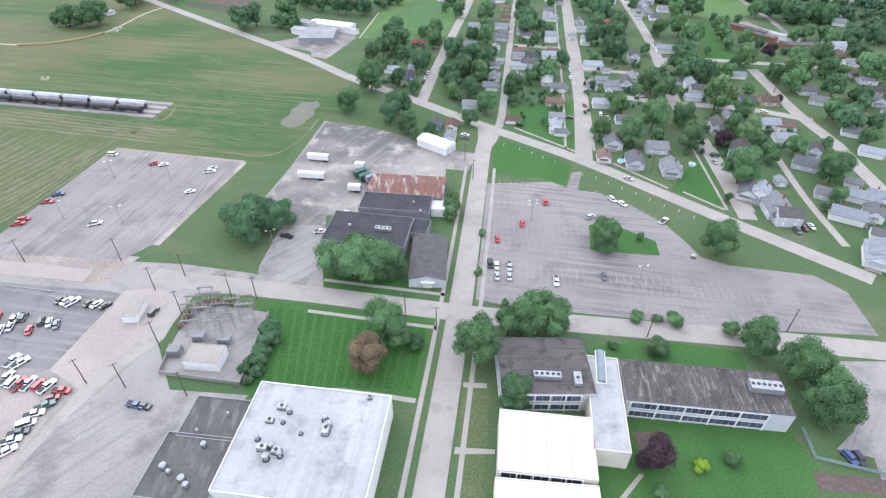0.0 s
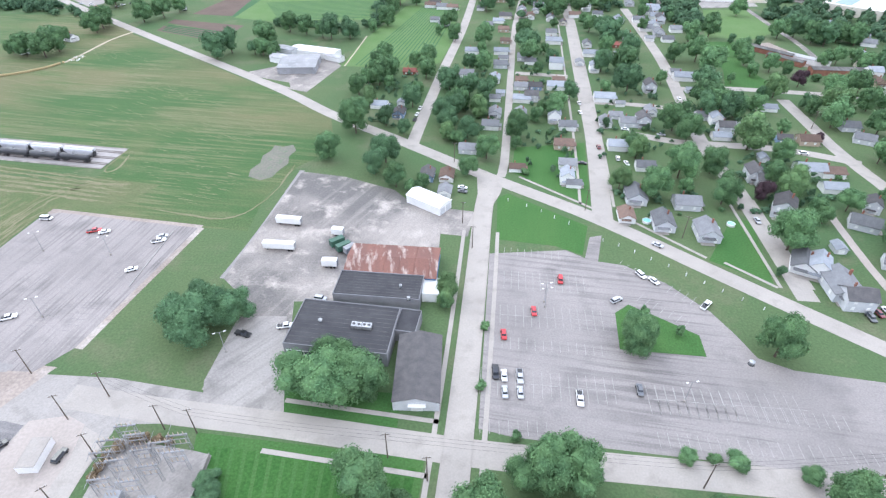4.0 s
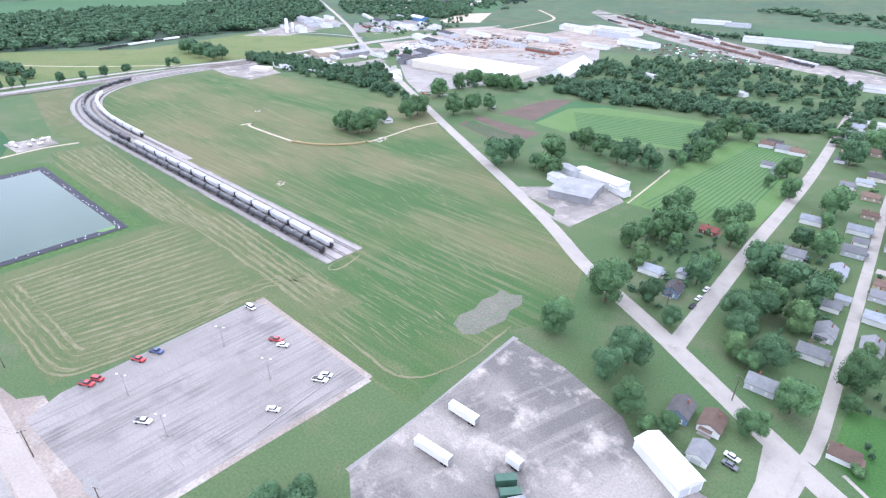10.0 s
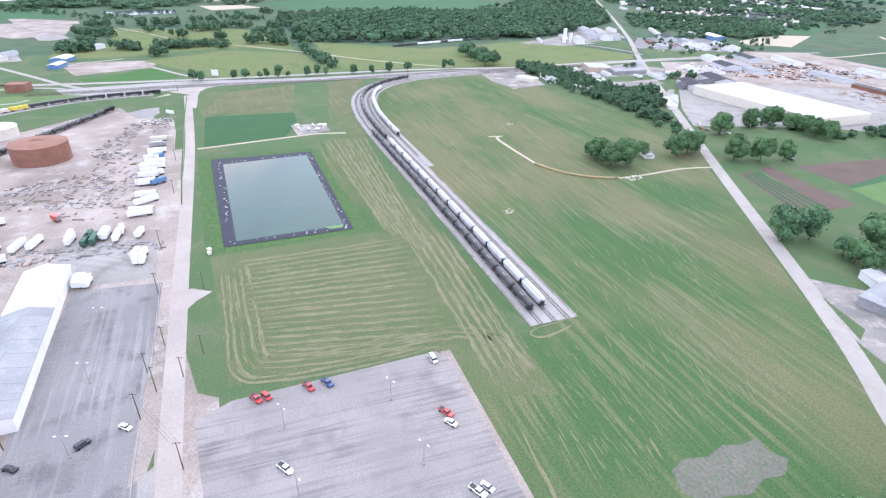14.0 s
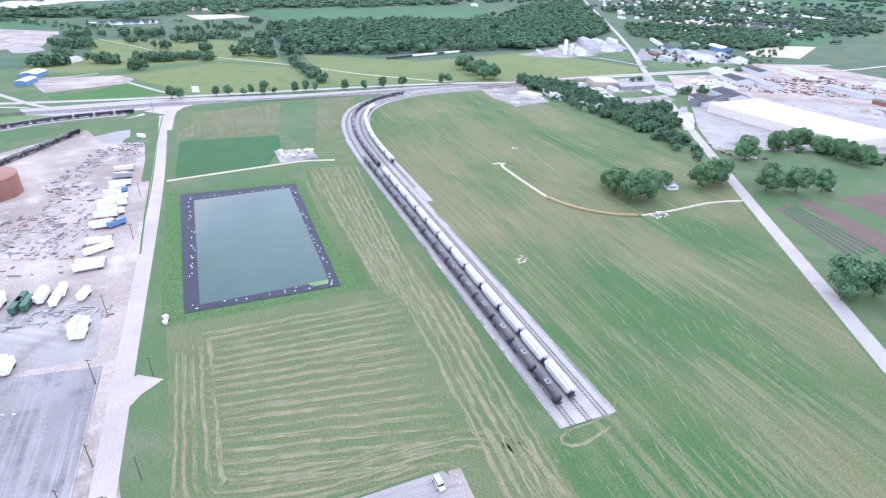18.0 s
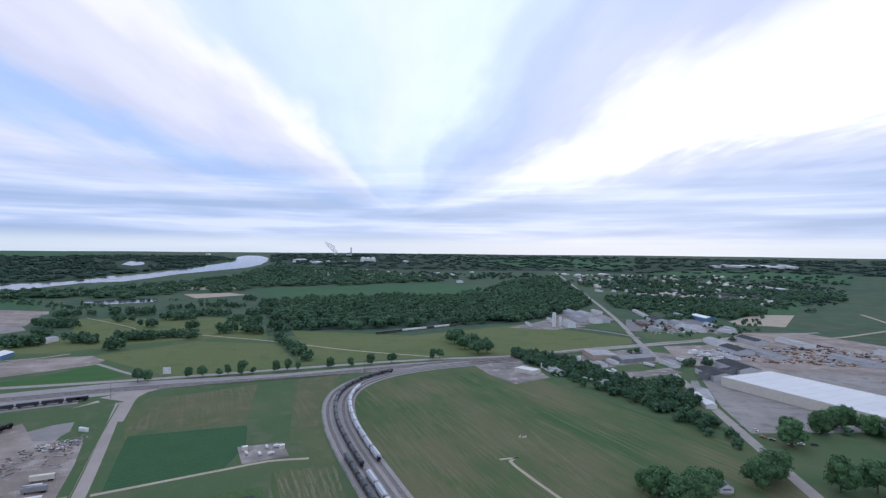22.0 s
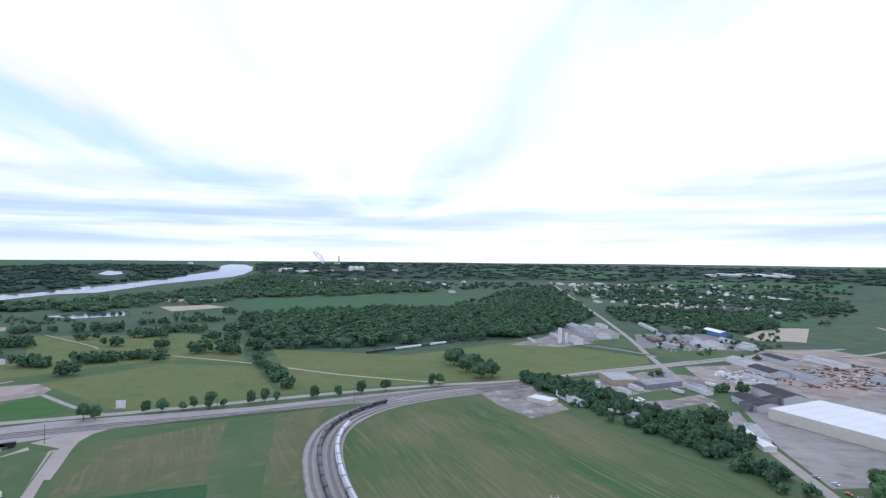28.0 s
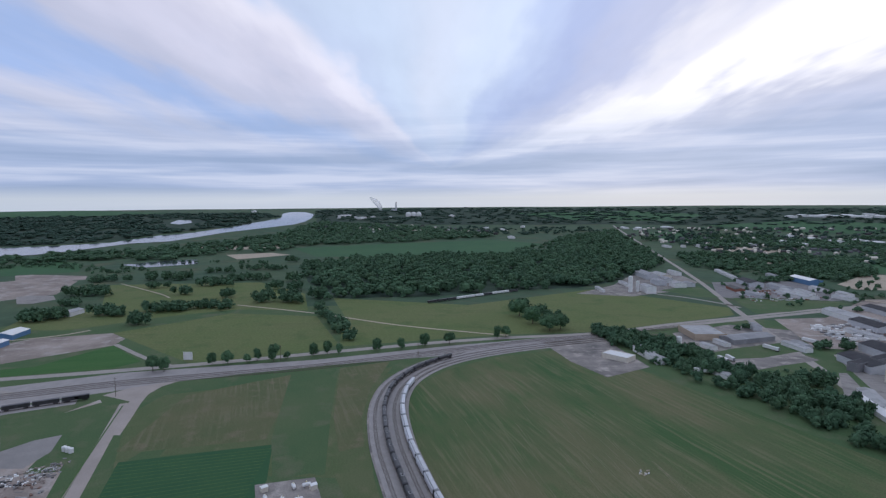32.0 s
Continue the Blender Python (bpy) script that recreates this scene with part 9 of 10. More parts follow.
for x0, y0, x1, y1, n in ((40, 600, 55, 740, 7), (84, 570, 105, 680, 6), (138, 600, 150, 740, 7), (196, 560, 215, 640, 5), (262, 300, 320, 470, 10), (300, 300, 420, 520, 8)):
    for k in range(n):
        t = (k + 0.5) / n
        house(rnd.choice(("white", "grey", "pale", "brown", "white2", "cream", "tan", "garage", "grey2")), x0 + (x1 - x0) * t + rnd.uniform(-4, 4), y0 + (y1 - y0) * t + rnd.uniform(-4, 4), rnd.choice((-7, 83)) + rnd.uniform(-4, 4), 1.0, True)
        tree(x0 + (x1 - x0) * t + rnd.uniform(8, 14) * rnd.choice((-1, 1)), y0 + (y1 - y0) * t + rnd.uniform(-8, 8), rnd.uniform(3.5, 6), rnd.uniform(7, 12), rnd.choice(("leaf", "dark", "leaf")))
# ---- vehicles ----
cars([(-148.6, 187.0, 24, 'white', 'pickup'), (-117.8, 213.2, 24, 'white', 'car'), (-115.1, 231.9, 19, 'white', 'pickup'), (-114.8, 234.9, 18, 'silver', 'car'), (-145.3, 239.0, 19, 'red', 'pickup'), (-140.5, 238.1, 23, 'white', 'car'), (-170.8, 248.2, -4, 'white', 'van'), (-178.5, 203.3, 14, 'red', 'pickup'), (-177.3, 209.6, 17, 'blue', 'pickup'), (-181.1, 186.2, 19, 'red', 'pickup'), (-180.4, 189.5, 19, 'red', 'suv')])
cars([(-187.8, 147.8, 38, 'white', 'car'), (-186.3, 136.2, 119, 'black', 'suv'), (-185.9, 118.5, 47, 'black', 'car'), (-170.1, 115.6, 51, 'silver', 'suv'), (-166.8, 115.2, 47, 'black', 'suv'), (-157.5, 113.3, 51, 'black', 'car'), (-154.4, 112.8, 45, 'black', 'car'), (-151.8, 112.5, 55, 'red', 'pickup'), (-157.3, 126.7, 108, 'red', 'pickup'), (-153.4, 131.2, 106, 'red', 'car')])
cars([(-151.6, 126.1, 102, 'white', 'car'), (-148.5, 125.2, 104, 'white', 'car'), (-147.5, 130.4, 106, 'white', 'car'), (-145.1, 131.0, 99, 'black', 'car'), (-211.0, 103.5, 138, 'white', 'suv'), (-210.6, 107.8, 126, 'black', 'suv')])
cars([(-137.4, 129.3, 112, 'black', 'suv'), (-134.2, 128.8, 111, 'white', 'car'), (-131.3, 127.9, 110, 'grey', 'car'), (-138.9, 125.1, 110, 'red', 'car'), (-147.1, 130.6, 104, 'white', 'car'), (-144.5, 131.2, 103, 'grey', 'suv'), (-146.1, 126.7, 100, 'silver', 'car'), (-136.6, 139.9, 65, 'black', 'car'), (-134.2, 139.4, 64, 'white', 'car'), (-131.8, 139.0, 56, 'white', 'pickup')])
cars([(-125.5, 138.4, 58, 'black', 'car'), (-122.7, 138.0, 58, 'white', 'car'), (-119.3, 137.3, 52, 'black', 'car'), (-136.1, 112.1, 72, 'white', 'pickup'), (-133.1, 111.3, 56, 'white', 'pickup'), (-133.6, 105.2, 85, 'white', 'pickup'), (-130.9, 103.8, 81, 'white', 'suv'), (-128.3, 103.0, 79, 'red', 'pickup'), (-125.6, 103.2, 79, 'white', 'pickup'), (-122.3, 102.8, 76, 'red', 'suv'), (-119.5, 102.3, 67, 'white', 'pickup')])
cars([(-114.3, 100.9, -3, 'red', 'pickup'), (-115.6, 98.1, 19, 'maroon', 'car'), (-116.1, 95.5, 33, 'green', 'pickup'), (-117.6, 92.6, 21, 'white', 'pickup'), (-117.8, 89.3, 26, 'white', 'van'), (-118.2, 86.5, 18, 'black', 'pickup'), (-118.9, 84.0, 23, 'white', 'pickup'), (-118.0, 80.6, 42, 'white', 'pickup'), (-101.0, 134.4, 79, 'black', 'suv'), (-89.8, 96.1, -13, 'blue', 'pickup'), (-87.1, 95.8, -17, 'black', 'car')])
cars([(46.3, 207.3, -98, 'red', 'suv'), (34.0, 190.2, -93, 'red', 'car'), (22.4, 179.1, -91, 'red', 'car'), (64.5, 196.1, 29, 'silver', 'suv'), (77.5, 210.1, -64, 'white', 'suv'), (81.3, 206.6, -60, 'white', 'car'), (95.8, 193.4, 44, 'white', 'pickup'), (18.4, 163.1, -91, 'black', 'pickup'), (20.9, 161.7, -91, 'white', 'car'), (20.6, 155.4, -91, 'silver', 'car')])
cars([(25.8, 161.4, -93, 'silver', 'pickup'), (25.2, 155.2, -91, 'silver', 'car'), (42.7, 153.1, -97, 'white', 'pickup'), (61.4, 156.1, -97, 'grey', 'car'), (150.8, 187.1, -90, 'grey', 'suv'), (154.9, 189.1, -87, 'maroon', 'car'), (158.5, 190.3, -87, 'white', 'car'), (111.2, 81.6, -73, 'blue', 'suv'), (113.7, 81.4, -83, 'black', 'suv')])
cars([(89.9, 229.2, -42, 'silver', 'car'), (-11.8, 369.8, 78, 'white', 'car'), (-13.4, 360.4, 78, 'white', 'car'), (-14.4, 352.6, 79, 'black', 'car'), (87.8, 377.9, 91, 'white', 'car'), (85.5, 363.3, 89, 'white', 'car'), (86.2, 317.2, 89, 'maroon', 'car'), (93.1, 304.1, 82, 'white', 'suv'), (96.2, 299.0, 94, 'white', 'car'), (124.7, 332.6, -9, 'silver', 'car')])
cars([(139.0, 246.8, -96, 'silver', 'car'), (11.5, 274.8, -16, 'white', 'car'), (11.4, 271.2, -16, 'grey', 'car'), (106.3, 339.5, -18, 'white', 'car'), (73.6, 299.2, -12, 'black', 'car'), (35.8, 467.6, -65, 'silver', 'car'), (153.2, 385.0, -94, 'white', 'car'), (144.3, 275.5, -103, 'grey', 'car'), (193.0, 310.1, -11, 'white', 'suv')])
cars([(-65.0, 179.4, -18, 'black', 'pickup'), (-51.6, 183.1, 9, 'white', 'pickup'), (-42.2, 196.9, -13, 'silver', 'suv')])
cars([(-358.9, 630.3, -13, 'silver', 'car'), (-347.5, 628.6, -13, 'white', 'car'), (-330.5, 618.0, 22, 'black', 'car'), (-317.6, 618.9, 21, 'silver', 'car'), (-315.1, 626.1, 21, 'white', 'car'), (-337.0, 618.2, -11, 'red', 'car'), (-309.9, 633.2, 47, 'black', 'car')])
# ---- trailers, trucks and stored goods ----
def trailer(x, y, rot, l, look_name="white"):
    """A box trailer on its wheels; scaled in length alone by its kind."""
    l = min(max(round(l), 5), 16)
    key = ("trailer", l, look_name)
    m = pose(x, y, 0.05, 0, 0, rot)
    if key in PROTO:
        return copy_thing(PROTO[key], m)
    paint, words = dict(white=(WHITE, "white box trailer standing in the yard"), cream=(CREAM, "cream box trailer standing in the yard"), green=(GREENM, "dark green tanker trailer in the yard"), red=(CARS["red"], "red truck body in the works yard"), grey=(GALV, "grey metal trailer in the yard"), blue=(BLUEG, "blue container in the works yard"), rust=(RUSTT, "rusted container in the works yard"))[look_name]
    ob = thing("trailer", m, words, "trailer", "trailers in the yards")
    part("body", box(bmesh.new(), l, 2.5, 2.7, 0, 0, 1.1, bevel=0.05), paint, ob)
    part("roof", box(bmesh.new(), l - 0.1, 2.4, 0.05, 0, 0, 3.8), CLEANW if look_name == "white" else paint, ob)
    for s in (-1, 1):
        for dx in (0.0, 1.25):
            part("wheel", tube(bmesh.new(), 0.5, 0.5, (l / 2 - 1.2 - dx, s * 1.0 - 0.13, 0.5), (l / 2 - 1.2 - dx, s * 1.0 + 0.13, 0.5), 12), RUBBER, ob)
    part("landing_gear", box(bmesh.new(), 0.2, 1.8, 1.1, -l / 2 + 1.6, 0, 0), BLACK, ob)
    part("rear_door", box(bmesh.new(), 0.06, 2.3, 2.5, l / 2 + 0.02, 0, 1.2), GALV, ob)
    PROTO[key] = ob
    return ob


for row in [(-64.0, 244.6, -8, 11), (-63.9, 226.7, -5, 13), (-41.7, 215.6, -3, 6.5), (-41.8, 236.4, -11, 5)]:
    trailer(*row)
for row in [(-41.0, 229.1, 38, 6, 'green'), (-37.9, 225.7, 38, 6, 'green'), (-35.1, 224.2, 45, 5, 'grey')]:
    trailer(*row)
for row in [(-358.5, 162.9, 87, 13), (-377.1, 167.4, 112, 14), (-410.6, 169.3, 91, 12), (-430.6, 172.9, 92, 10), (-444.2, 173.6, 94, 10), (-466.0, 179.6, 103, 9), (-493.1, 182.2, 89, 9), (-329.1, 97.2, 100, 14), (-378.4, 93.1, 105, 12)]:
    trailer(*row)
for row in [(-339.0, 129.7, 164, 10), (-338.0, 145.7, 165, 10), (-334.0, 150.7, 166, 12), (-331.6, 160.9, 156, 8), (-342.8, 107.4, 156, 12), (-345.3, 90.1, 163, 12), (-343.2, 98.2, 172, 9), (-342.8, 114.5, 156, 12), (-291.2, 133.3, 170, 9), (-290.5, 135.3, 170, 9), (-288.9, 137.4, 169, 8), (-301.2, 157.4, 170, 7), (-300.1, 160.2, 168, 7)]:
    trailer(*row)
for row in [(-334.2, 136.5, 164, 10, 'green'), (-334.4, 140.3, 167, 10, 'green'), (-425.6, 69.3, 24, 8, 'red'), (-423.5, 74.8, 110, 9, 'red'), (-415.9, 80.6, 121, 9, 'red'), (-416.2, 85.4, 122, 8, 'red'), (-371.8, 122.3, 33, 6, 'red'), (-456.5, 60.0, 44, 8, 'blue'), (-449.3, 65.9, 57, 6, 'blue')]:
    trailer(*row)
for row in [(-362.9, 163.9, 76, 13), (-408.1, 170.7, 86, 12), (-423.0, 171.9, 77, 12), (-439.5, 172.6, 77, 10), (-459.6, 176.6, 79, 10), (-387.2, 167.9, 79, 12), (-307.4, 157.6, 157, 8), (-305.7, 160.7, 157, 8), (-339.0, 138.2, 168, 9, 'green'), (-339.7, 144.6, 164, 10), (-343.6, 129.4, 170, 10), (-339.9, 152.8, 173, 9)]:
    trailer(*row)
for row in [(-507.2, 185.4, 82, 12, 'cream'), (-491.3, 183.4, 79, 12, 'grey'), (-475.6, 181.6, 84, 13), (-460.8, 181.0, 116, 8, 'blue'), (-449.2, 178.3, 93, 13), (-439.4, 177.8, 81, 12), (-424.1, 176.5, 111, 10), (-407.8, 176.7, 120, 10, 'blue')]:
    trailer(*row)
for row in [(-533.5, 682.0, -16, 12), (-532.8, 690.5, -27, 12), (-539.8, 870.6, 47, 15), (-519.2, 849.8, 48, 15), (-534.6, 813.0, -7, 14), (-536.0, 754.2, -6, 16), (-520.0, 638.5, 40, 14), (-555.8, 672.6, 15, 14), (-557.5, 878.3, 29, 15), (-499.1, 837.8, 21, 15)]:
    trailer(*row)
for row in [(-317.6, 471.7, 55, 6), (-246.6, 605.3, 4, 6)]:
    trailer(*row)


def scrap(name, poly, n, label, seed, mats=None, big=3.0, rot=0.0):
    """Loose goods strewn over a yard: bars, plates and crates, joined by look."""
    mats = mats or (WROOF, RUSTD, GALV, CINDER, DIRT, CINDER)
    rnd = random.Random(seed)
    lots = [bmesh.new() for _ in mats]
    for x, y, r, h in fill(poly, n, 0.3, 1.0, 0.3, 1.0, seed):
        kind = rnd.random()
        w, l = (rnd.uniform(0.25, 0.6), rnd.uniform(1, 2.2 * big)) if kind < 0.5 else (rnd.uniform(0.6, 0.7 * big), rnd.uniform(0.6, 0.7 * big))
        box(rnd.choice(lots), w, l, rnd.uniform(0.15, 0.3 * big), x, y, 0.02, rot + rnd.choice((0, 90)) + rnd.gauss(0, 14))
    base = tagged(new(name), label, "scrap", kind="stuff")
    for bm, m in zip(lots, mats):
        part("piece", bm, m, base)
    return base


scrap("stored_goods", [(-408.2, 73.9), (-380.0, 147.9), (-449.7, 153.3), (-443.4, 116.3), (-442.8, 69.0)], 260, "rows of stored steel goods in the works yard", 4, rot=70)
scrap("stored_goods", [(-571.0, 186.4), (-588.6, 203.4), (-526.0, 194.6), (-530.9, 180.9)], 40, "heaps of stored steel goods in the works yard", 5, rot=70)
scrap("stored_goods", [(-492.9, 138.0), (-576.1, 171.8), (-552.3, 177.7), (-465.4, 149.8)], 150, "heaps of rusty scrap steel in the works yard", 6, rot=40)
scrap("stored_goods", [(-349.4, 69.5), (-320.5, 172.9), (-309.5, 171.2), (-329.4, 75.5)], 200, "rows of stored goods along a fence", 7, rot=70)
scrap("stored_goods", [(-332.0, 60.7), (-333.1, 74.9), (-318.8, 94.1), (-271.8, 85.3), (-240.2, 79.8)], 110, "stored beams on bare ground", 8, rot=20)
scrap("scrap_heap", [(-560.2, 179.4), (-557.8, 199.8), (-581.3, 205.5), (-580.6, 188.4), (-577.2, 176.5)], 130, "heaps of broken concrete and scrap", 9, (WHITE, GALV, BLACK, DIRT), 2.2)
scrap("stored_goods", [(-367.1, 123.0), (-357.5, 165.8), (-425.8, 176.9), (-498.6, 170.0), (-473.4, 146.6), (-432.3, 127.9)], 140, "stored steel goods on pale ground", 10, rot=70)
scrap("scrap_yard_goods", [(-539.3, 917.9), (-514.8, 1111.4), (-397.1, 1063.4), (-406.7, 966.9), (-488.1, 890.1)], 500, "wide heaps of dark scrap metal in a yard", 11, (BLACK, RUSTT, TANS, GREYS), 7)
scrap("scrap_yard_goods", [(-365.1, 903.2), (-353.4, 1069.3), (-290.1, 1060.2), (-308.0, 885.0)], 120, "rows of stored rusty goods", 12, (RUSTT, TANS, GALV), 6, 60)
scrap("scrap_yard_goods", [(-313.5, 1207.4), (-112.0, 1122.2), (-26.3, 1031.2), (-18.0, 921.1), (-97.8, 999.5), (-272.5, 1080.2)], 260, "rail cars and goods in a far yard", 13, (BLACK, RUSTT, WHITE), 6, 75)
scrap("depot_goods", [(-768.4, 1039.8), (-742.2, 1142.2), (-652.1, 1093.3), (-696.1, 970.8)], 160, "stored goods in a depot yard", 14, (WHITE, RUSTT, GREYS), 6, 60)
scrap("storage_goods", [(-579.6, 892.9), (-545.5, 984.1), (-493.3, 864.0), (-535.3, 841.6)], 120, "white stored goods in an open yard", 15, (WHITE, CLEANW, GALV), 9, 70)
# ---- poles and lamps ----
poles([(-105.5, 146.2, 20), (-97.6, 154.2, 20), (-93.0, 119.7, 40), (-108.6, 104.0, 40), (-96.1, 102.7, 40), (-76.3, 99.8, 10), (-66.9, 141.7, 10), (-76.5, 143.0, 10), (-12.9, 134.2, 5), (-91.1, 134.1, 20), (69.0, 125.6, 5), (117.5, 128.6, 5), (-2.1, 127.6, 5), (-126.0, 162.9, 20)])
poles([(-162.8, 161.4, 65), (-189.8, 152.0, 65), (-195.6, 115.8, 65), (-266.3, 163.9, 65), (-310.3, 169.0, 65), (-200.9, 157.6, 65)])
poles([(-204.6, 166.5, 60), (-214.6, 174.6, 60), (-226.4, 162.6, 60), (-212.9, 155.7, 60), (-261.2, 181.8, 60), (-386.0, 183.2, 60), (-450.5, 191.3, 60)], 9)
poles([(-686.0, 219.5, 60), (-718.7, 342.6, 60), (-668.3, 453.1, 60)], 14)
poles([(-23.7, 347.1, -7), (8.0, 301.1, -7), (65.9, 255.9, -7), (14.0, 227.8, -7), (10.6, 245.5, -7), (-5.4, 667.6, -7), (102.1, 234.7, -30), (214.1, 341.4, -30)])
lamps([(-137.1, 187.7, 20), (-164.3, 191.1, 20), (-159.2, 225.7, 20), (-130.6, 223.0, 20), (-250.9, 142.8, 65), (-216.3, 138.0, 65), (-182.7, 133.0, 65)])
lamps([(38.2, 192.9, 10)])
lamps([(73.5, 152.3, 10), (38.4, 195.4, 10)])
lamps([(-68.4, 171.8, 20), (-30.5, 151.8, 20)])
# ---- lot markings ----
stalls((24.2, 225.9), (49.2, 222.4), 5.0)
stalls((25.2, 208.0), (55.8, 204.6), 5.2, twin=True)
stalls((22.1, 189.1), (57.9, 185.7), 5.2, twin=True)
stalls((16.3, 176.6), (55.3, 172.1), 5.0)
stalls((13.5, 160.3), (54.2, 156.0), 5.2, twin=True)
stalls((66.0, 153.3), (88.2, 150.5), 5.2, twin=True)
stalls((12.5, 144.0), (32.8, 142.7), 5.0)
stalls((93.1, 148.0), (118.4, 144.6), 5.2)
stalls((62.0, 139.6), (140.1, 131.6), 5.0)
stalls((63.2, 153.3), (108.4, 149.2), 5.2, twin=True)
stalls((71.1, 217.3), (95.9, 193.0), 5.0, 3.0)
stalls((73.5, 197.6), (87.7, 183.4), -4.5, 3.0)
for pair in (((-221.8, 124.6), (-276.1, 132.3)), ((-209.3, 155.2), (-266.6, 163.2)), ((-143.4, 142.7), (-181.3, 150.3)), ((-217.8, 134.4), (-275.6, 140.7)), ((-213.7, 144.3), (-266.1, 150.3)), ((-154.2, 117.1), (-192.4, 123.6)), ((-161.7, 129.3), (-186.2, 138.4))):
    stalls(*pair, 5.0, material=YARDC)
for pair in (((-170.2, 177.0), (-158.8, 242.6)), ((-153.5, 177.5), (-143.4, 241.2)), ((-139.0, 177.9), (-130.6, 238.3)), ((-125.1, 181.2), (-117.2, 240.5)), ((-181.8, 179.1), (-170.1, 245.9))):
    stalls(*pair, 4.6, 2.8, DASPH, 0.05)
# wheel stops and kerb blocks along the lots
def blocks(name, a, b, n, label):
    a, b = Vector(a), Vector(b)
    rot = math.degrees(math.atan2(b.y - a.y, b.x - a.x))
    first = None
    for k in range(n):
        p = a.lerp(b, (k + 0.5) / n)
        if not first:
            first = tagged(part(name, box(bmesh.new(), 1.9, 0.35, 0.3, bevel=0.05), PAINTW), label, "kerb block", "kerb blocks")
            first.matrix_world = pose(p.x, p.y, 0.04, 0, 0, rot)
        else:
            copy_thing(first, pose(p.x, p.y, 0.04, 0, 0, rot))


blocks("kerb_block", (-142.4, 144.9), (-183.9, 151.1), 26, "pale concrete wheel stop at the edge of the lot")
blocks("kerb_block", (-208.9, 156.1), (-274.6, 165.4), 30, "pale concrete wheel stop at the edge of the lot")
blocks("kerb_block", (-114.5, 203.9), (-112.1, 239.2), 22, "pale concrete wheel stop at the edge of the lot")
# ---- hay ----
swaths((-200.7, 190.4), (-281.0, 199.5), (-268.0, 286.0), (-169.8, 260.3), 19, 2, 2.5, 1.3)
ring_swath([(-275.0, 196.5), (-227.9, 190.6), (-201.6, 188.2), (-193.8, 196.4), (-185.8, 221.8), (-181.6, 251.4), (-176.5, 265.7), (-166.0, 271.9), (-142.2, 270.7)], 1.8, 3, 3.4)
ring_swath([(-275.0, 191.5), (-230.2, 185.4), (-197.0, 182.2), (-187.4, 193.4), (-180.7, 220.0), (-176.7, 248.7)], 1.5, 2, 2.6)
swaths((-454.3, 300.0), (-452.3, 338.0), (-219.8, 284.0), (-272.0, 277.0), 9, 5, 2.2)
swaths((-272.0, 284.0), (-262.0, 306.7), (-139.9, 278.9), (-146.2, 259.2), 6, 6, 2.0, 1.4)
flow([[(-233.9, 291.2), (-188.0, 279.9), (-147.6, 269.7), (-111.6, 259.5), (-93.7, 255.3)], [(-169.9, 290.8), (-137.8, 285.3), (-107.6, 280.8), (-87.0, 276.0)], [(-206.2, 344.5), (-143.6, 315.0), (-97.1, 293.9)], [(-208.9, 388.9), (-137.8, 348.6), (-94.6, 324.2)], [(-208.9, 427.1), (-135.2, 375.7), (-87.3, 341.7)]], 300, 41, (2, 7), (0.12, 0.36))
flow([[(-484.7, 397.8), (-299.8, 349.3), (-206.0, 327.5)], [(-520.8, 452.4), (-298.2, 383.9), (-192.5, 351.9)], [(-515.1, 514.3), (-287.0, 422.2), (-190.8, 388.5)], [(-383.9, 463.4), (-270.0, 437.2), (-178.7, 410.6)]], 260, 42, (3, 8), (0.12, 0.34))
flow([[(-330.0, 540.0), (-260.1, 491.2), (-201.7, 451.3)], [(-257.3, 461.2), (-201.7, 428.3), (-160.8, 409.5)], [(-188.4, 392.9), (-160.0, 381.3), (-141.6, 376.0)]], 150, 43, (2, 7), (0.12, 0.36))
flow([[(-526.6, 398.8), (-297.6, 350.0), (-198.7, 330.2)], [(-584.3, 482.9), (-291.6, 393.5), (-180.0, 360.3)], [(-555.9, 530.5), (-288.3, 447.3), (-179.1, 409.9)]], 150, 44, (3, 8), (0.12, 0.34))
ring_swath([(-162.7, 308.5), (-161.5, 295.9), (-164.7, 289.9), (-168.1, 295.2), (-166.7, 311.8), (-171.6, 320.5)], 1.0, 1, 2.5)
ring_swath([(-147.7, 263.0), (-113.9, 252.5), (-93.8, 248.6), (-83.7, 257.1), (-76.9, 273.4), (-73.6, 297.8)], 1.0, 1, 2.4)
BALES = arc_step(smooth_line([(-327.4, 420.2), (-309.6, 423.9), (-295.5, 431.1), (-284.5, 441.3), (-277.7, 453.3)], 3.0), 1.62)
first = None
for q in BALES:
    rot = 20 + 3 * math.sin(q.x)
    if first is None:
        bm = bmesh.new()
        lathe(bm, [(0.62, -0.6), (0.75, -0.5), (0.75, 0.5), (0.62, 0.6)], 14)
        bm.faces.new([v for v in bm.verts if abs(v.co.z + 0.6) < 0.001][::-1])
        bmesh.ops.transform(bm, matrix=pose(0, 0, 0.75, 90, 0, 0), verts=bm.verts[:])
        first = tagged(part("hay_bale", bm, HAYB), "round straw bale in a long curved row on the field", "hay bale", "row of hay bales")
        first.matrix_world = pose(q.x, q.y, 0.0, 0, 0, rot)
    else:
        copy_thing(first, pose(q.x, q.y, 0.0, 0, 0, rot))
road("field_path", SAND, 2.4, 0.04, [(-401.0, 428.8), (-397.4, 441.1), (-395.5, 433.0), (-371.7, 427.9), (-349.6, 424.6), (-327.8, 421.6)], "pale worn path across the field")
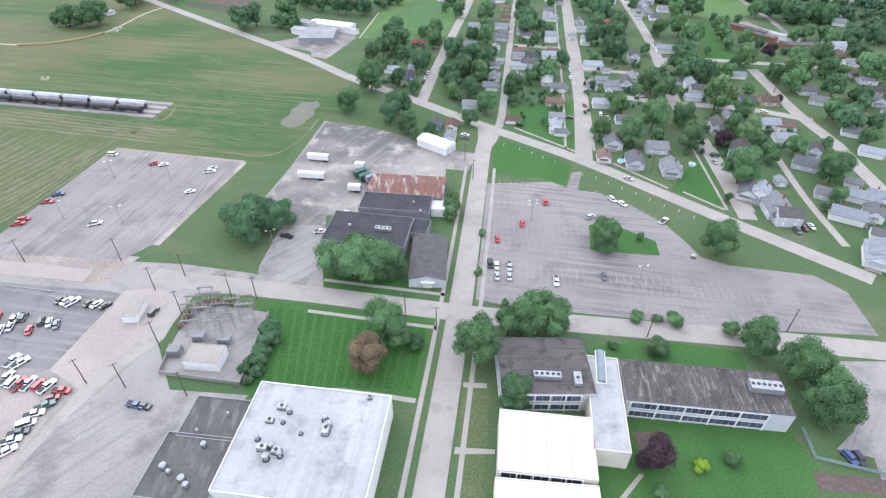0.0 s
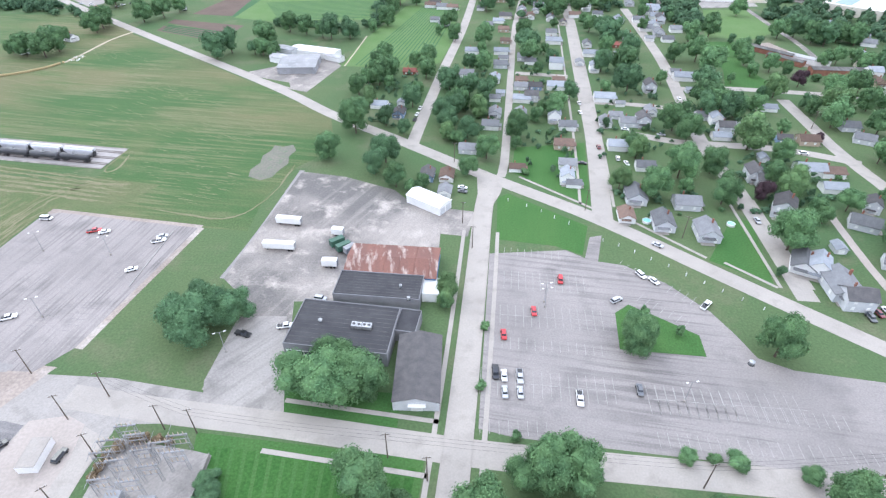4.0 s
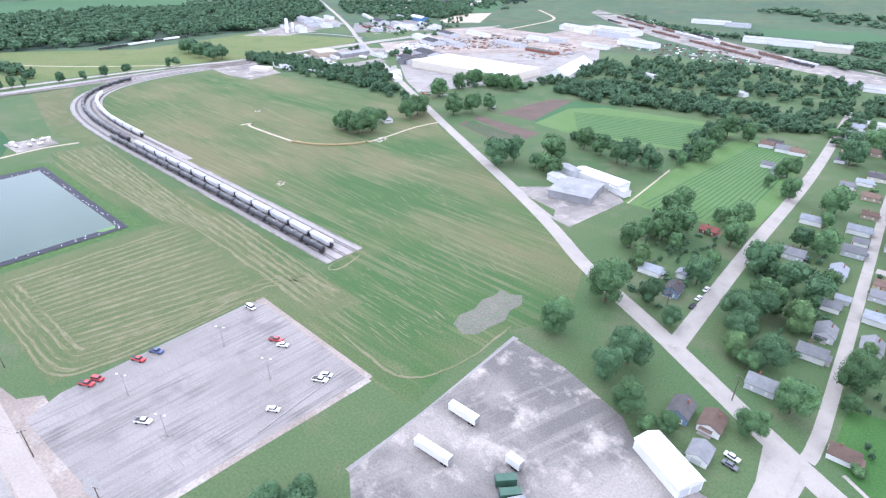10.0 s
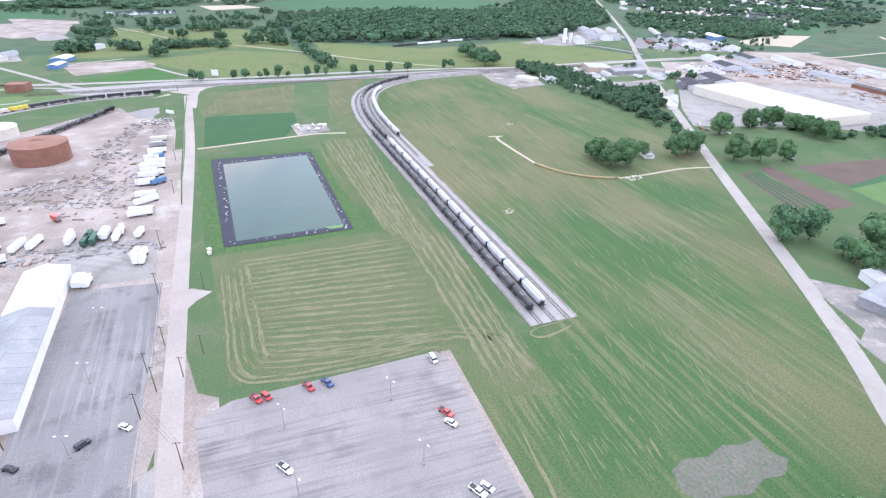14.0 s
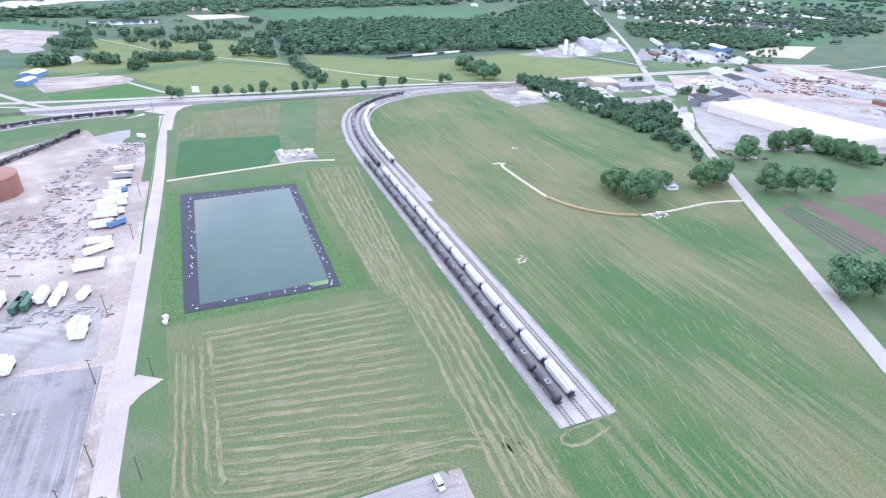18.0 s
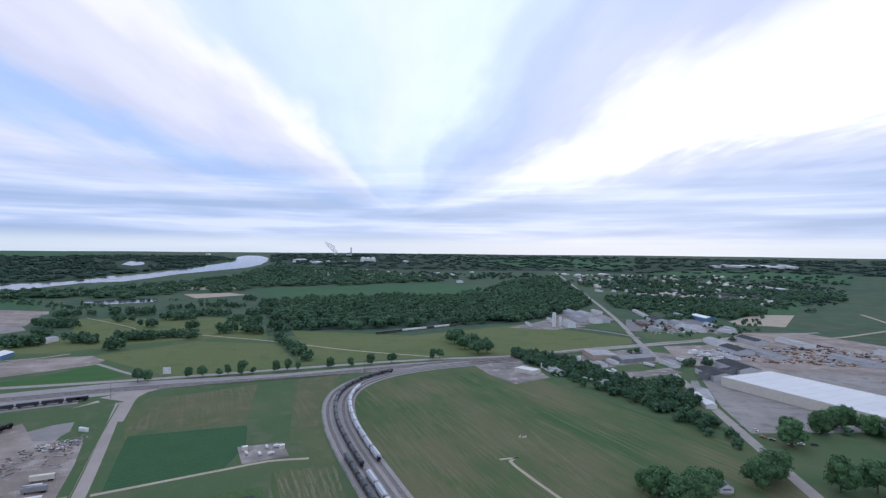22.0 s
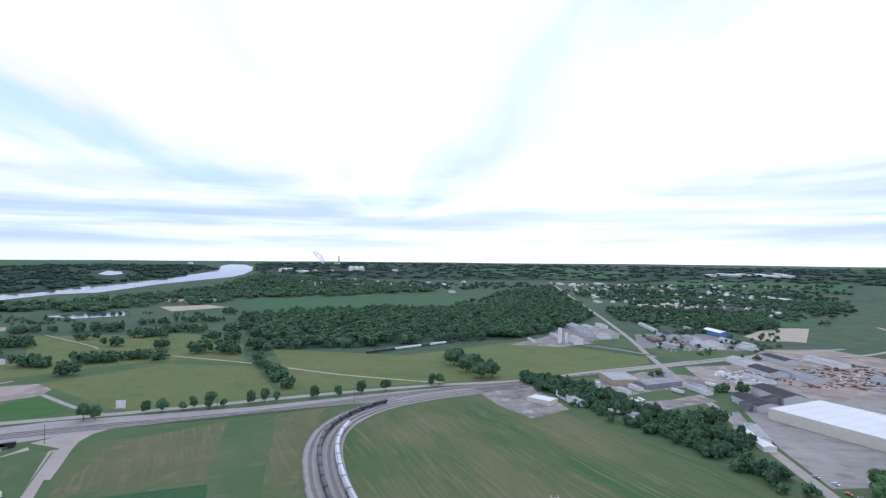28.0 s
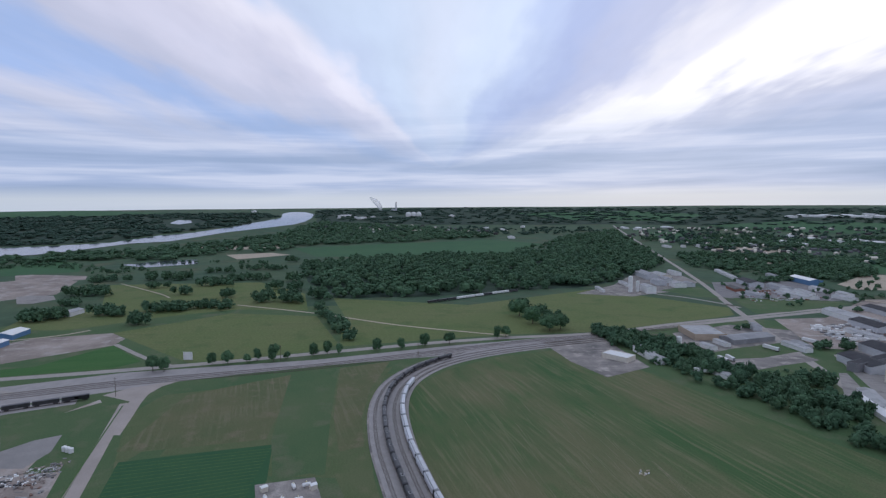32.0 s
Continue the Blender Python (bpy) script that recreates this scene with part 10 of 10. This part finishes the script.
road("farm_track", SAND, 2.2, 0.04, [(-278.2, 454.3), (-274.7, 474.4), (-271.2, 511.4), (-263.2, 533.3)], "pale worn track across the field")
patch("wet_mud", MUD, 0.03, [(-93.6, 285.9), (-94.6, 293.0), (-91.6, 300.0), (-92.4, 308.0), (-89.6, 313.0), (-88.9, 319.7), (-84.0, 318.0), (-79.2, 320.7), (-76.2, 314.0), (-78.4, 307.0), (-77.1, 299.1), (-80.2, 292.0), (-81.9, 285.3), (-86.9, 282.3)], "bare wet muddy patch in the field", "ground")
scrap("rubble", [(-277.9, 459.5), (-276.2, 472.1), (-269.5, 468.5), (-270.4, 454.9)], 26, "heap of pale rubble on the field", 21, (STONE, WHITE), 1.4)
scrap("rubble", [(-269.1, 349.3), (-271.5, 355.8), (-265.5, 355.2), (-265.1, 349.8)], 18, "small heap of stones and posts", 22, (STONE, GREYS, TANS), 1.2)
scrap("rubble", [(-430.6, 469.9), (-429.0, 475.5), (-422.9, 469.5), (-425.3, 465.0)], 14, "small heap of stones and posts", 23, (STONE, GREYS, TANS), 1.0)

# ---- details of the works and offices ----
def at(ob, x, y, z):
    return (ob.matrix_world @ Vector((x, y, z)))


def roof_unit(x, y, z, sx, sy, sz, rot, label="grey rooftop air unit on the roof"):
    ob = thing("roof_unit", pose(x, y, z, 0, 0, rot), label, "air unit", "roof units")
    part("casing", box(bmesh.new(), sx, sy, sz, bevel=0.06), ZINC, ob)
    part("curb", box(bmesh.new(), sx + 0.3, sy + 0.3, 0.12), BLACK, ob)
    for k in range(max(1, int(sx / 1.4))):
        px = -sx / 2 + sx * (k + 0.5) / max(1, int(sx / 1.4))
        part("fan", tube(bmesh.new(), min(sy, 1.4) * 0.36, min(sy, 1.4) * 0.36, (px, 0, sz), (px, 0, sz + 0.12), 12), BLACK, ob)
    return ob


def vent(x, y, z, r=0.5, h=1.6):
    ob = thing("roof_vent", pose(x, y, z), "round grey metal vent stack on the roof", "vent", "roof vents")
    part("stack", tube(bmesh.new(), r, r, (0, 0, 0), (0, 0, h), 12), ZINC, ob)
    part("cap", tube(bmesh.new(), r * 1.5, r * 0.4, (0, 0, h + 0.1), (0, 0, h + 0.5), 12), ZINC, ob)
    part("flashing", tube(bmesh.new(), r * 1.8, r * 1.3, (0, 0, 0), (0, 0, 0.2), 12), BLACK, ob)
    return ob

# roofs of the works and offices
for x, y, sx, sy, sz in [(-43.6, 89.5, 2.4, 1.6, 1.2), (-45.9, 85.3, 2.0, 1.4, 1.0), (-45.6, 77.0, 2.6, 1.6, 1.6), (-41.8, 76.2, 2.2, 1.6, 1.4), (-30.3, 82.6, 1.8, 3.4, 1.6), (-20.0, 92.9, 1.0, 1.0, 1.0)]:
    roof_unit(x, y, 9.15, sx, sy, sz, -7, "grey exhaust unit with ducts on the white roof")
for x, y, r in [(-47.7, 79.7, 0.5), (-43.4, 77.3, 0.5), (-31.2, 85.8, 0.6), (-29.8, 83.8, 0.5), (-36.8, 81.5, 0.4), (-42.3, 84.8, 0.45), (-41.2, 88.0, 0.5), (-40.7, 75.0, 0.5), (-44.0, 74.2, 0.6)]:
    vent(x, y, 9.1, r, 2.0)
for x, y, r in [(-69.6, 72.6, 0.6), (-63.8, 69.4, 0.6), (-61.6, 78.7, 0.5), (-67.6, 71.1, 0.4), (-58.3, 88.1, 0.3), (-62.1, 67.7, 0.5), (-64.8, 82.8, 0.3)]:
    vent(x, y, 7.3 if y < 80 else 7.1, r, 1.6)
for x, y, sx, sy, sz in [(30.8, 101.8, 8.0, 2.2, 1.6), (39.5, 100.7, 2.2, 4.5, 1.4)]:
    roof_unit(x, y, 8.12, sx, sy, sz, -3)
for x, y, sx, sy, sz in [(93.2, 98.6, 9.0, 3.4, 2.2)]:
    roof_unit(x, y, 7.62, sx, sy, sz, -7, "large grey ribbed rooftop cooling unit")
for x, y, sx, sy, sz in [(-25.3, 177.5, 1.6, 2.2, 1.4), (-23.5, 177.3, 1.6, 2.2, 1.4), (-22.0, 177.1, 1.6, 2.2, 1.4), (-27.0, 177.8, 1.6, 2.2, 1.4)]:
    roof_unit(x, y, 5.62, sx, sy, sz, -7)
for x, y, r in [(-38.5, 180.3, 0.5), (-13.1, 197.6, 0.4), (-9.9, 191.1, 0.4), (96.2, 162.3, 0.6)]:
    vent(x, y, 5.1 if y > 150 else 7.6, r, 1.2)
gx, gy = 47.8, 106.5
SKY = thing("skylight", pose(gx, gy, 7.12, 0, 0, 80), "long glazed barrel skylight on the pale roof", "skylight")
bm = bmesh.new()
tube(bm, 1.3, 1.3, (-6, 0, 0.1), (6, 0, 0.1), 16)
part("glazing", bm, GLASSP, SKY)
part("kerb", box(bmesh.new(), 12.6, 3.0, 0.35), WHITE, SKY)
# window bands of the office wing
def bands(ob, w, l, h, n, storeys=2, glass=None):
    """Window bands on the long front wall, which faces -y."""
    for r in range(storeys):
        z = 0.8 + r * h / storeys
        part("band_frame", box(bmesh.new(), w * 0.82, 0.16, 0.16, -w * 0.06, -l / 2 - 0.08, z + 2.35), WHITE, ob)
        part("band_sill", box(bmesh.new(), w * 0.82, 0.2, 0.12, -w * 0.06, -l / 2 - 0.1, z - 0.12), WHITE, ob)
        for k in range(n):
            x = -w * 0.47 + w * 0.82 * (k + 0.5) / n
            part("pane", box(bmesh.new(), w * 0.82 / n - 0.14, 0.06, 2.25, x, -l / 2 - 0.04, z + 0.05), glass or GLASSD, ob)
        for k in range(6):
            x = -w * 0.47 + w * 0.82 * k / 5
            part("pier", box(bmesh.new(), 0.4, 0.3, 3.1, x, -l / 2 - 0.14, z - 0.7), WHITE, ob)


bands(LONG, la, lb, 7.5, 20, glass=GLASSB)
bands(OFFA, oa, ob_, 8.0, 8, glass=GLASSB)
bands(OFFW, wa, wb, 7.0, 8)
bands(DR2, q3, q4, 5.5, 8, 1)
# seams on the black shop roofs and the long shed
for target, w, l, h, n in ((DR1, q1, q2, 5.13, 9), (DR2, q3, q4, 5.63, 11), (OFFA, oa, ob_, 8.13, 5)):
    for k in range(1, n):
        part("roof_seam", box(bmesh.new(), w - 0.8, 0.08, 0.03, 0, -l / 2 + l * k / n, h), TARO if target in (DR1, DR2) else TAR, target)
for target, w, l, h, n in ((OFFW, wa, wb, 7.13, 4), (BIGW, b1, b2, 9.13, 10), (WARE, k1, k2, 9.13, 12)):
    for k in range(1, n):
        part("roof_seam", box(bmesh.new(), 0.12, l - 0.8, 0.03, -w / 2 + w * k / n, 0, h), GALV, target)
for k in (4, 5):
    part("bay_door", box(bmesh.new(), 3.6, 0.14, 3.4, -q3 * 0.38 + k * 3.9, -q4 / 2 - 0.09, 0.0), WHITE, DR2)
part("garage_door", box(bmesh.new(), 3.4, 0.12, 2.8, 0.3, -g2 / 2 - 0.06, 0), WHITE, GBL)
part("front_canopy", box(bmesh.new(), 5.2, 1.2, 0.15, 0.3, -g2 / 2 - 0.6, 3.0), WHITE, GBL)
for x in (-2.0, 2.0):
    part("shed_door", box(bmesh.new(), 3.2, 0.12, 3.2, x, -w2 / 2 - 0.06, 0), GREYS, WSH)
# ---- substation ----
def substation():
    pts = [(-82.8, 123.9), (-74.8, 122.7), (-84.2, 133.1), (-76.0, 131.9), (-71.5, 133.3), (-81.8, 137.4), (-68.4, 136.2), (-85.2, 130.4), (-79.4, 127.6), (-72.6, 127.4), (-66.8, 130.6), (-78.2, 134.8)]
    for k, (x, y) in enumerate(pts):
        ob = thing("steel_gantry", pose(x, y, 0.05, 0, 0, 8), "grey lattice steel gantry of the substation", "gantry", "substation gantries")
        h = 7.5 + (k % 3) * 1.2
        for sx in (-2.2, 2.2):
            for d in (-0.25, 0.25):
                part("leg", tube(bmesh.new(), 0.07, 0.07, (sx + d, d, 0), (sx + d * 0.6, d, h), 5), GALV, ob)
            bm = bmesh.new()
            for j in range(6):
                s = 1 if j % 2 else -1
                tube(bm, 0.035, 0.035, (sx - 0.25 * s, -0.25, h * j / 6), (sx + 0.25 * s, 0.25, h * (j + 1) / 6), 4)
            part("lacing", bm, GALV, ob)
        part("beam", box(bmesh.new(), 5.4, 0.4, 0.4, 0, 0, h - 0.4), GALV, ob)
        for zz in (0.45, 0.72):
            part("cross_bar", box(bmesh.new(), 4.9, 0.16, 0.16, 0, 0, h * zz), GALV, ob)
        for j in range(3):
            part("switch", tube(bmesh.new(), 0.16, 0.1, (-1.4 + 1.4 * j, 0.3, h * 0.45), (-1.4 + 1.4 * j, 0.3, h * 0.45 + 1.3), 6), TANS, ob)
        part("busbar", tube(bmesh.new(), 0.06, 0.06, (-1.8, -3.0, h + 0.9), (-1.8, 3.0, h + 0.7), 5), GALV, ob)
        for j in range(4):
            part("insulator", tube(bmesh.new(), 0.12, 0.09, (-1.8 + 1.2 * j, 0, h), (-1.8 + 1.2 * j, 0, h + 1.0), 8), TANS, ob)
    for x, y, sx, sy, sz in [(-80.5, 122.5, 4.0, 2.6, 2.6), (-71.9, 121.4, 4.4, 2.4, 2.2), (-86.1, 116.3, 4.0, 3.4, 2.8)]:
        ob = thing("transformer", pose(x, y, 0.05, 0, 0, 0), "grey transformer with cooling fins and bushings", "transformer", "transformers")
        part("tank", box(bmesh.new(), sx, sy, sz, bevel=0.1), GALV, ob)
        for k in range(6):
            part("fin", box(bmesh.new(), 0.12, 0.5, sz * 0.7, -sx * 0.4 + sx * 0.16 * k, -sy / 2 - 0.25, 0.4), GALV, ob)
        for k in range(3):
            part("bushing", tube(bmesh.new(), 0.14, 0.08, (-1.0 + k, 0, sz), (-1.0 + k, 0, sz + 1.1), 8), TANS, ob)


substation()
HUT, h1, h2 = flat((-80.1, 117.1), (-69.0, 116.3), (-66.5, 108.7), 4, WHITE, CONC, "white substation hut with a tan roof", "hut", lip=0.18, edge=CONC)
for k in range(4):
    window(HUT, -h1 / 2 + h1 * (k + 0.5) / 4, -h2 / 2 - 0.03, 1.4, 180)
# low concrete wall round the substation
for a, b in (((-88.0, 107.9), (-61.6, 104.0)), ((-61.6, 104.0), (-60.8, 134.6)), ((-88.0, 107.9), (-88.3, 116.4))):
    p, q = Vector(a), Vector(b)
    m = (p + q) / 2
    w = tagged(part("yard_wall", box(bmesh.new(), (q - p).length, 0.3, 1.6, bevel=0.04), YARDC), "low concrete wall round the substation", "wall", kind="structure")
    w.matrix_world = pose(m.x, m.y, 0, 0, 0, math.degrees(math.atan2(q.y - p.y, q.x - p.x)))
KIOSK, e1, e2 = flat((-109.8, 137.5), (-104.8, 138.8), (-104.3, 129.8), 2.7, WHITE, CONC, "small white gatehouse in the yard", "gatehouse", lip=0.15, edge=CONC)
# ---- pipeline station on its pad ----
def station():
    for x, y, rot in [(-490.2, 292.8, 0), (-484.9, 299.8, 0), (-481.9, 306.3, 90), (-493.3, 312.8, 90), (-494.8, 306.9, 0)]:
        ob = thing("pipe_vessel", pose(x, y, 0.06, 0, 0, rot), "white horizontal pipeline vessel on saddles", "vessel", "pipeline vessels")
        bm = lathe(bmesh.new(), [(0.3, -2.2), (0.8, -1.9), (0.9, -1.5), (0.9, 1.5), (0.8, 1.9), (0.3, 2.2)], 14)
        bmesh.ops.transform(bm, matrix=pose(0, 0, 1.5, 0, 90, 0), verts=bm.verts[:])
        part("shell", bm, WHITE, ob)
        for s in (-1, 1):
            part("saddle", box(bmesh.new(), 0.3, 1.3, 0.9, s * 1.2, 0, 0), GALV, ob)
        part("riser", tube(bmesh.new(), 0.15, 0.15, (0, 0, 2.3), (0, 0, 3.4), 8), WHITE, ob)
        part("valve", tube(bmesh.new(), 0.35, 0.35, (0, -0.1, 3.0), (0, 0.1, 3.0), 10), YELLOW, ob)
    for x, y, rot in [(-490.1, 315.3, -5), (-499.2, 293.6, 0)]:
        gable_building("hut", pose(x, y, 0.06, 0, 0, 10), 2.6, 3.2, 2.4, 0.4, CREAM, WHITE, "small cream control hut on the gravel pad", "hut", 0.15)


station()
# ---- depot hut and other single things ----
DEP, z1, z2 = flat((-593.0, 599.1), (-569.3, 605.6), (-575.8, 619.2), 4, CREAM, CLEANW, "long pale depot hut on gravel", "hut")
bx, by = -758.4, 269.8
BILL = thing("billboard", pose(bx, by, 0, 0, 0, 65), "blank white billboard on posts beside the highway", "billboard")
part("board", box(bmesh.new(), 8.0, 0.4, 7.0, 0, 0, 1.6), WHITE, BILL)
part("frame", box(bmesh.new(), 8.3, 0.3, 0.2, 0, 0, 1.4), GALV, BILL)
for s in (-3, 0, 3):
    part("post", tube(bmesh.new(), 0.16, 0.16, (s, 0.35, 0), (s, 0.35, 8), 8), GALV, BILL)
for x, y, sx, sy, sz in [(-297.3, 189.8, 1.8, 1.8, 1.6), (-293.7, 189.3, 1.6, 1.6, 1.4)]:
    ob = thing("control_box", pose(x, y, 0.02, 0, 0, 20), "pale metal control box beside the basin", "box", "control boxes")
    part("casing", box(bmesh.new(), sx, sy, sz, bevel=0.05), CREAM, ob)
    part("lid", box(bmesh.new(), sx + 0.15, sy + 0.15, 0.1, 0, 0, sz), WHITE, ob)
ob = thing("tank_trailer", pose(-595.4, 202.4, 0.03, 0, 0, 40), "white plastic tanks beside the yard", "tank")
for k in range(3):
    part("drum", lathe(bmesh.new(), [(1.3, 0), (1.35, 1.2), (1.3, 2.6), (0.5, 3.0)], 14, k * 2.9 - 2.9, 0, 0), WHITE, ob)
# white weights along the pond liner
def weights():
    rnd = random.Random(5)
    corners = [Vector(q) for q in ((-432.2, 216.9), (-422.7, 279.6), (-291.6, 261.0), (-300.2, 200.9))]
    for i in range(4):
        a, b = corners[i], corners[(i + 1) % 4]
        for k in range(int((b - a).length / 5)):
            p = a.lerp(b, rnd.random())
            key = "weight"
            m = pose(p.x + rnd.gauss(0, 0.8), p.y + rnd.gauss(0, 0.8), 0.27, 0, 0, rnd.random() * 180)
            if key in PROTO:
                copy_thing(PROTO[key], m)
            else:
                ob = tagged(part("liner_weight", box(bmesh.new(), 0.7, 0.4, 0.2, bevel=0.06), WHITE), "white sandbag weight on the black pond liner", "sandbag", "liner weights")
                ob.matrix_world = m
                PROTO[key] = ob


weights()
# low green scum in the corner of the basin
patch("algae", LEAFB, 0.285, [(-296.7, 250.1), (-292.9, 251.6), (-292.1, 258.3), (-295.8, 259.9)], "green scum on the water", "algae")
# fence posts along the diagonal road
first = None
for x, y in [(32.0, 263.6), (40.0, 258.8), (45.9, 254.2), (51.0, 249.4), (56.5, 244.7), (68.4, 232.5), (74.0, 229.0), (79.1, 224.5), (84.4, 219.9), (89.8, 215.5), (94.8, 210.2), (99.9, 205.5), (104.9, 200.9), (110.2, 196.3), (115.7, 191.5), (121.0, 186.5)]:
    if first is None:
        first = tagged(part("fence_post", box(bmesh.new(), 0.28, 0.28, 1.5, bevel=0.04, taper=0.1), WHITE), "short white wooden post beside the road", "post", "roadside posts")
        first.matrix_world = pose(x, y, 0)
    else:
        copy_thing(first, pose(x, y, 0))
# round garden pools
for x, y, r in [(90.7, 246.5, 3.3), (118.0, 240.9, 3.7), (126.3, 244.1, 3.0)]:
    ob = thing("garden_pool", pose(x, y, 0), "round above-ground garden pool with blue water", "pool", "garden pools")
    part("wall", lathe(bmesh.new(), [(r * 0.55, 0), (r * 0.57, 1.1), (r * 0.53, 1.12), (r * 0.53, 0.95)], 24), WHITE, ob)
    part("water", lathe(bmesh.new(), [(r * 0.53, 0.9), (r * 0.52, 0.95), (0.1, 0.96)], 24), POOLW, ob)
# pavements beside the streets
for off in (-7.2, 7.0):
    tagged(part("pavement", ribbon(bmesh.new(), smooth_line([(-3.5, 66.7), (6.1, 138.0), (14.1, 203.7), (18.1, 239.5)], 8.0), 1.5, 0.0, 0.09, off), CONC), "narrow concrete pavement beside the street", "pavement", kind="structure")
for off in (-8.5, 8.3):
    tagged(part("pavement", ribbon(bmesh.new(), smooth_line([(-46.1, 144.7), (-0.6, 137.2)], 8.0), 1.5, 0.0, 0.09, off), CONC), "narrow concrete pavement beside the street", "pavement", kind="structure")
for off, pts in ((-7.5, [(72.2, 259.7), (84.5, 342.6), (115.5, 575.3)]), (7.5, [(72.2, 259.7), (84.5, 342.6), (115.5, 575.3)]), (6.5, [(35.3, 281.2), (66.5, 251.4)]), (6.5, [(78.0, 244.9), (102.1, 217.0)]), (6.0, [(108.5, 214.3), (122.3, 199.3)]), (5.8, [(133.5, 202.7), (139.4, 265.0)]), (-5.8, [(133.5, 202.7), (139.4, 265.0)])):
    tagged(part("pavement", ribbon(bmesh.new(), smooth_line(pts, 8.0), 1.3, 0.0, 0.09, off), CONC), "narrow concrete pavement beside the street", "pavement", kind="structure")
patch("plaza_walk", CONC, 0.06, [(3.8, 83.8), (14.8, 83.2), (14.7, 81.8), (3.5, 81.7)], "concrete path to the offices", "path")
patch("plaza_walk_two", CONC, 0.06, [(6.6, 105.9), (13.9, 105.6), (13.8, 103.7), (6.6, 104.0)], "concrete path to the offices", "path")
patch("dry_verge", HAY, 0.04, [(4.9, 82.4), (12.6, 81.5), (11.3, 69.5), (3.8, 69.4)], "patchy dry verge", "lawn")
patch("dry_verge_two", HAY, 0.04, [(6.2, 103.2), (14.4, 102.4), (12.7, 84.2), (4.6, 84.1)], "patchy dry verge", "lawn")
patch("side_lot", ASPH, 0.03, [(127.3, 115.9), (143.5, 116.1), (182.5, 112.0), (148.4, 71.0), (116.4, 75.5), (121.2, 90.9)], "worn asphalt side lot", "parking lot")
patch("tiled_terrace", TERRA, 0.05, [(99.3, 77.7), (117.6, 75.5), (126.4, 70.8), (98.4, 72.6)], "brown tiled terrace", "terrace")
patch("car_park_dark", DASPH, 0.035, [(-164.9, 149.6), (-122.9, 145.6), (-117.0, 144.2), (-122.4, 109.0), (-139.0, 109.9)], "dark asphalt vehicle park", "parking lot")
patch("dirt_apron", PINK, 0.075, [(-122.8, 109.0), (-120.1, 124.6), (-116.3, 145.7), (-106.0, 147.5), (-99.7, 144.5), (-98.4, 135.0), (-99.0, 124.9), (-106.1, 108.1), (-109.6, 101.7)], "dusty pinkish earth between the car park and the yard", "ground")
patch("yard_drive", CONC, 0.085, [(-109.6, 101.7), (-99.0, 124.9), (-98.4, 135.0), (-99.4, 143.9), (-91.8, 140.1), (-92.6, 122.5), (-100.5, 109.3), (-107.0, 93.0), (-110.9, 81.0), (-112.8, 69.9), (-115.3, 73.7), (-111.3, 92.7)], "worn pale concrete drive through the yard", "drive")
patch("dusty_parking", PINK, 0.075, [(-136.4, 101.3), (-122.0, 100.4), (-113.2, 91.7), (-114.8, 72.9), (-128.0, 70.0)], "tan dusty ground under parked cars", "ground")
patch("lot_end", YARDC, 0.06, [(126.3, 114.7), (138.3, 116.0), (151.5, 113.9), (127.6, 78.9), (121.2, 81.2), (109.4, 84.3), (117.4, 89.9), (125.9, 98.6), (127.4, 106.9)], "pale worn end of a gravel lot", "yard")
patch("garden_patio", TERRA, 0.055, [(54.4, 89.1), (61.6, 89.2), (61.1, 84.8), (54.3, 83.0)], "brown paved patio beside the offices", "patio")
patch("garden_path", CONC, 0.055, [(52.8, 76.7), (53.9, 76.1), (47.5, 69.9), (45.7, 69.9)], "narrow concrete path across the lawn", "path")
for (x0, y0), (x1, y1) in (((103.0, 90.7), (102.0, 81.5)), ((102.0, 81.5), (109.6, 79.3)), ((109.6, 79.3), (118.4, 76.8))):
    span = math.hypot(x1 - x0, y1 - y0)
    ob = thing("garden_fence", pose((x0 + x1) / 2, (y0 + y1) / 2, 0.02, 0, 0, math.degrees(math.atan2(y1 - y0, x1 - x0))), "pale green mesh fence on steel posts", "fence", "garden fences")
    for k in range(4):
        part("post", tube(bmesh.new(), 0.05, 0.05, (-span / 2 + span * k / 3, 0, 0), (-span / 2 + span * k / 3, 0, 1.5), 6), GALV, ob)
    for k in range(3):
        part("mesh_panel", box(bmesh.new(), span / 3 - 0.16, 0.04, 1.3, -span / 2 + span * (k + 0.5) / 3, 0, 0.1), MESHF, ob)
patch("yard_stain", CINDER, 0.05, [(-138.7, 163.4), (-143.1, 165.6), (-141.1, 167.7), (-133.3, 166.4), (-134.2, 163.5)], "dark stained heap of cinders", "ground")
# wires along the cross street
def wires(pts, z=10.0, sag=0.8):
    pts = [Vector((*q, z)) for q in pts]
    for dx in (-1.05, 0.0, 1.05):
        bm = bmesh.new()
        for a, b in zip(pts, pts[1:]):
            prev = None
            for k in range(9):
                t = k / 8
                p = a.lerp(b, t) + Vector((dx * 0.3, dx, -sag * 4 * t * (1 - t)))
                if prev:
                    tube(bm, 0.025, 0.025, prev, p, 4)
                prev = p
        tagged(part("power_line", bm, BLACK), "thin black overhead power line between poles", "power line", "power lines")


wires([(-97.6, 154.2), (-66.9, 141.7), (-12.9, 134.2), (69.0, 125.6), (117.5, 128.6)])
wires([(-162.8, 161.4), (-189.8, 152.0), (-266.3, 163.9), (-310.3, 169.0)])
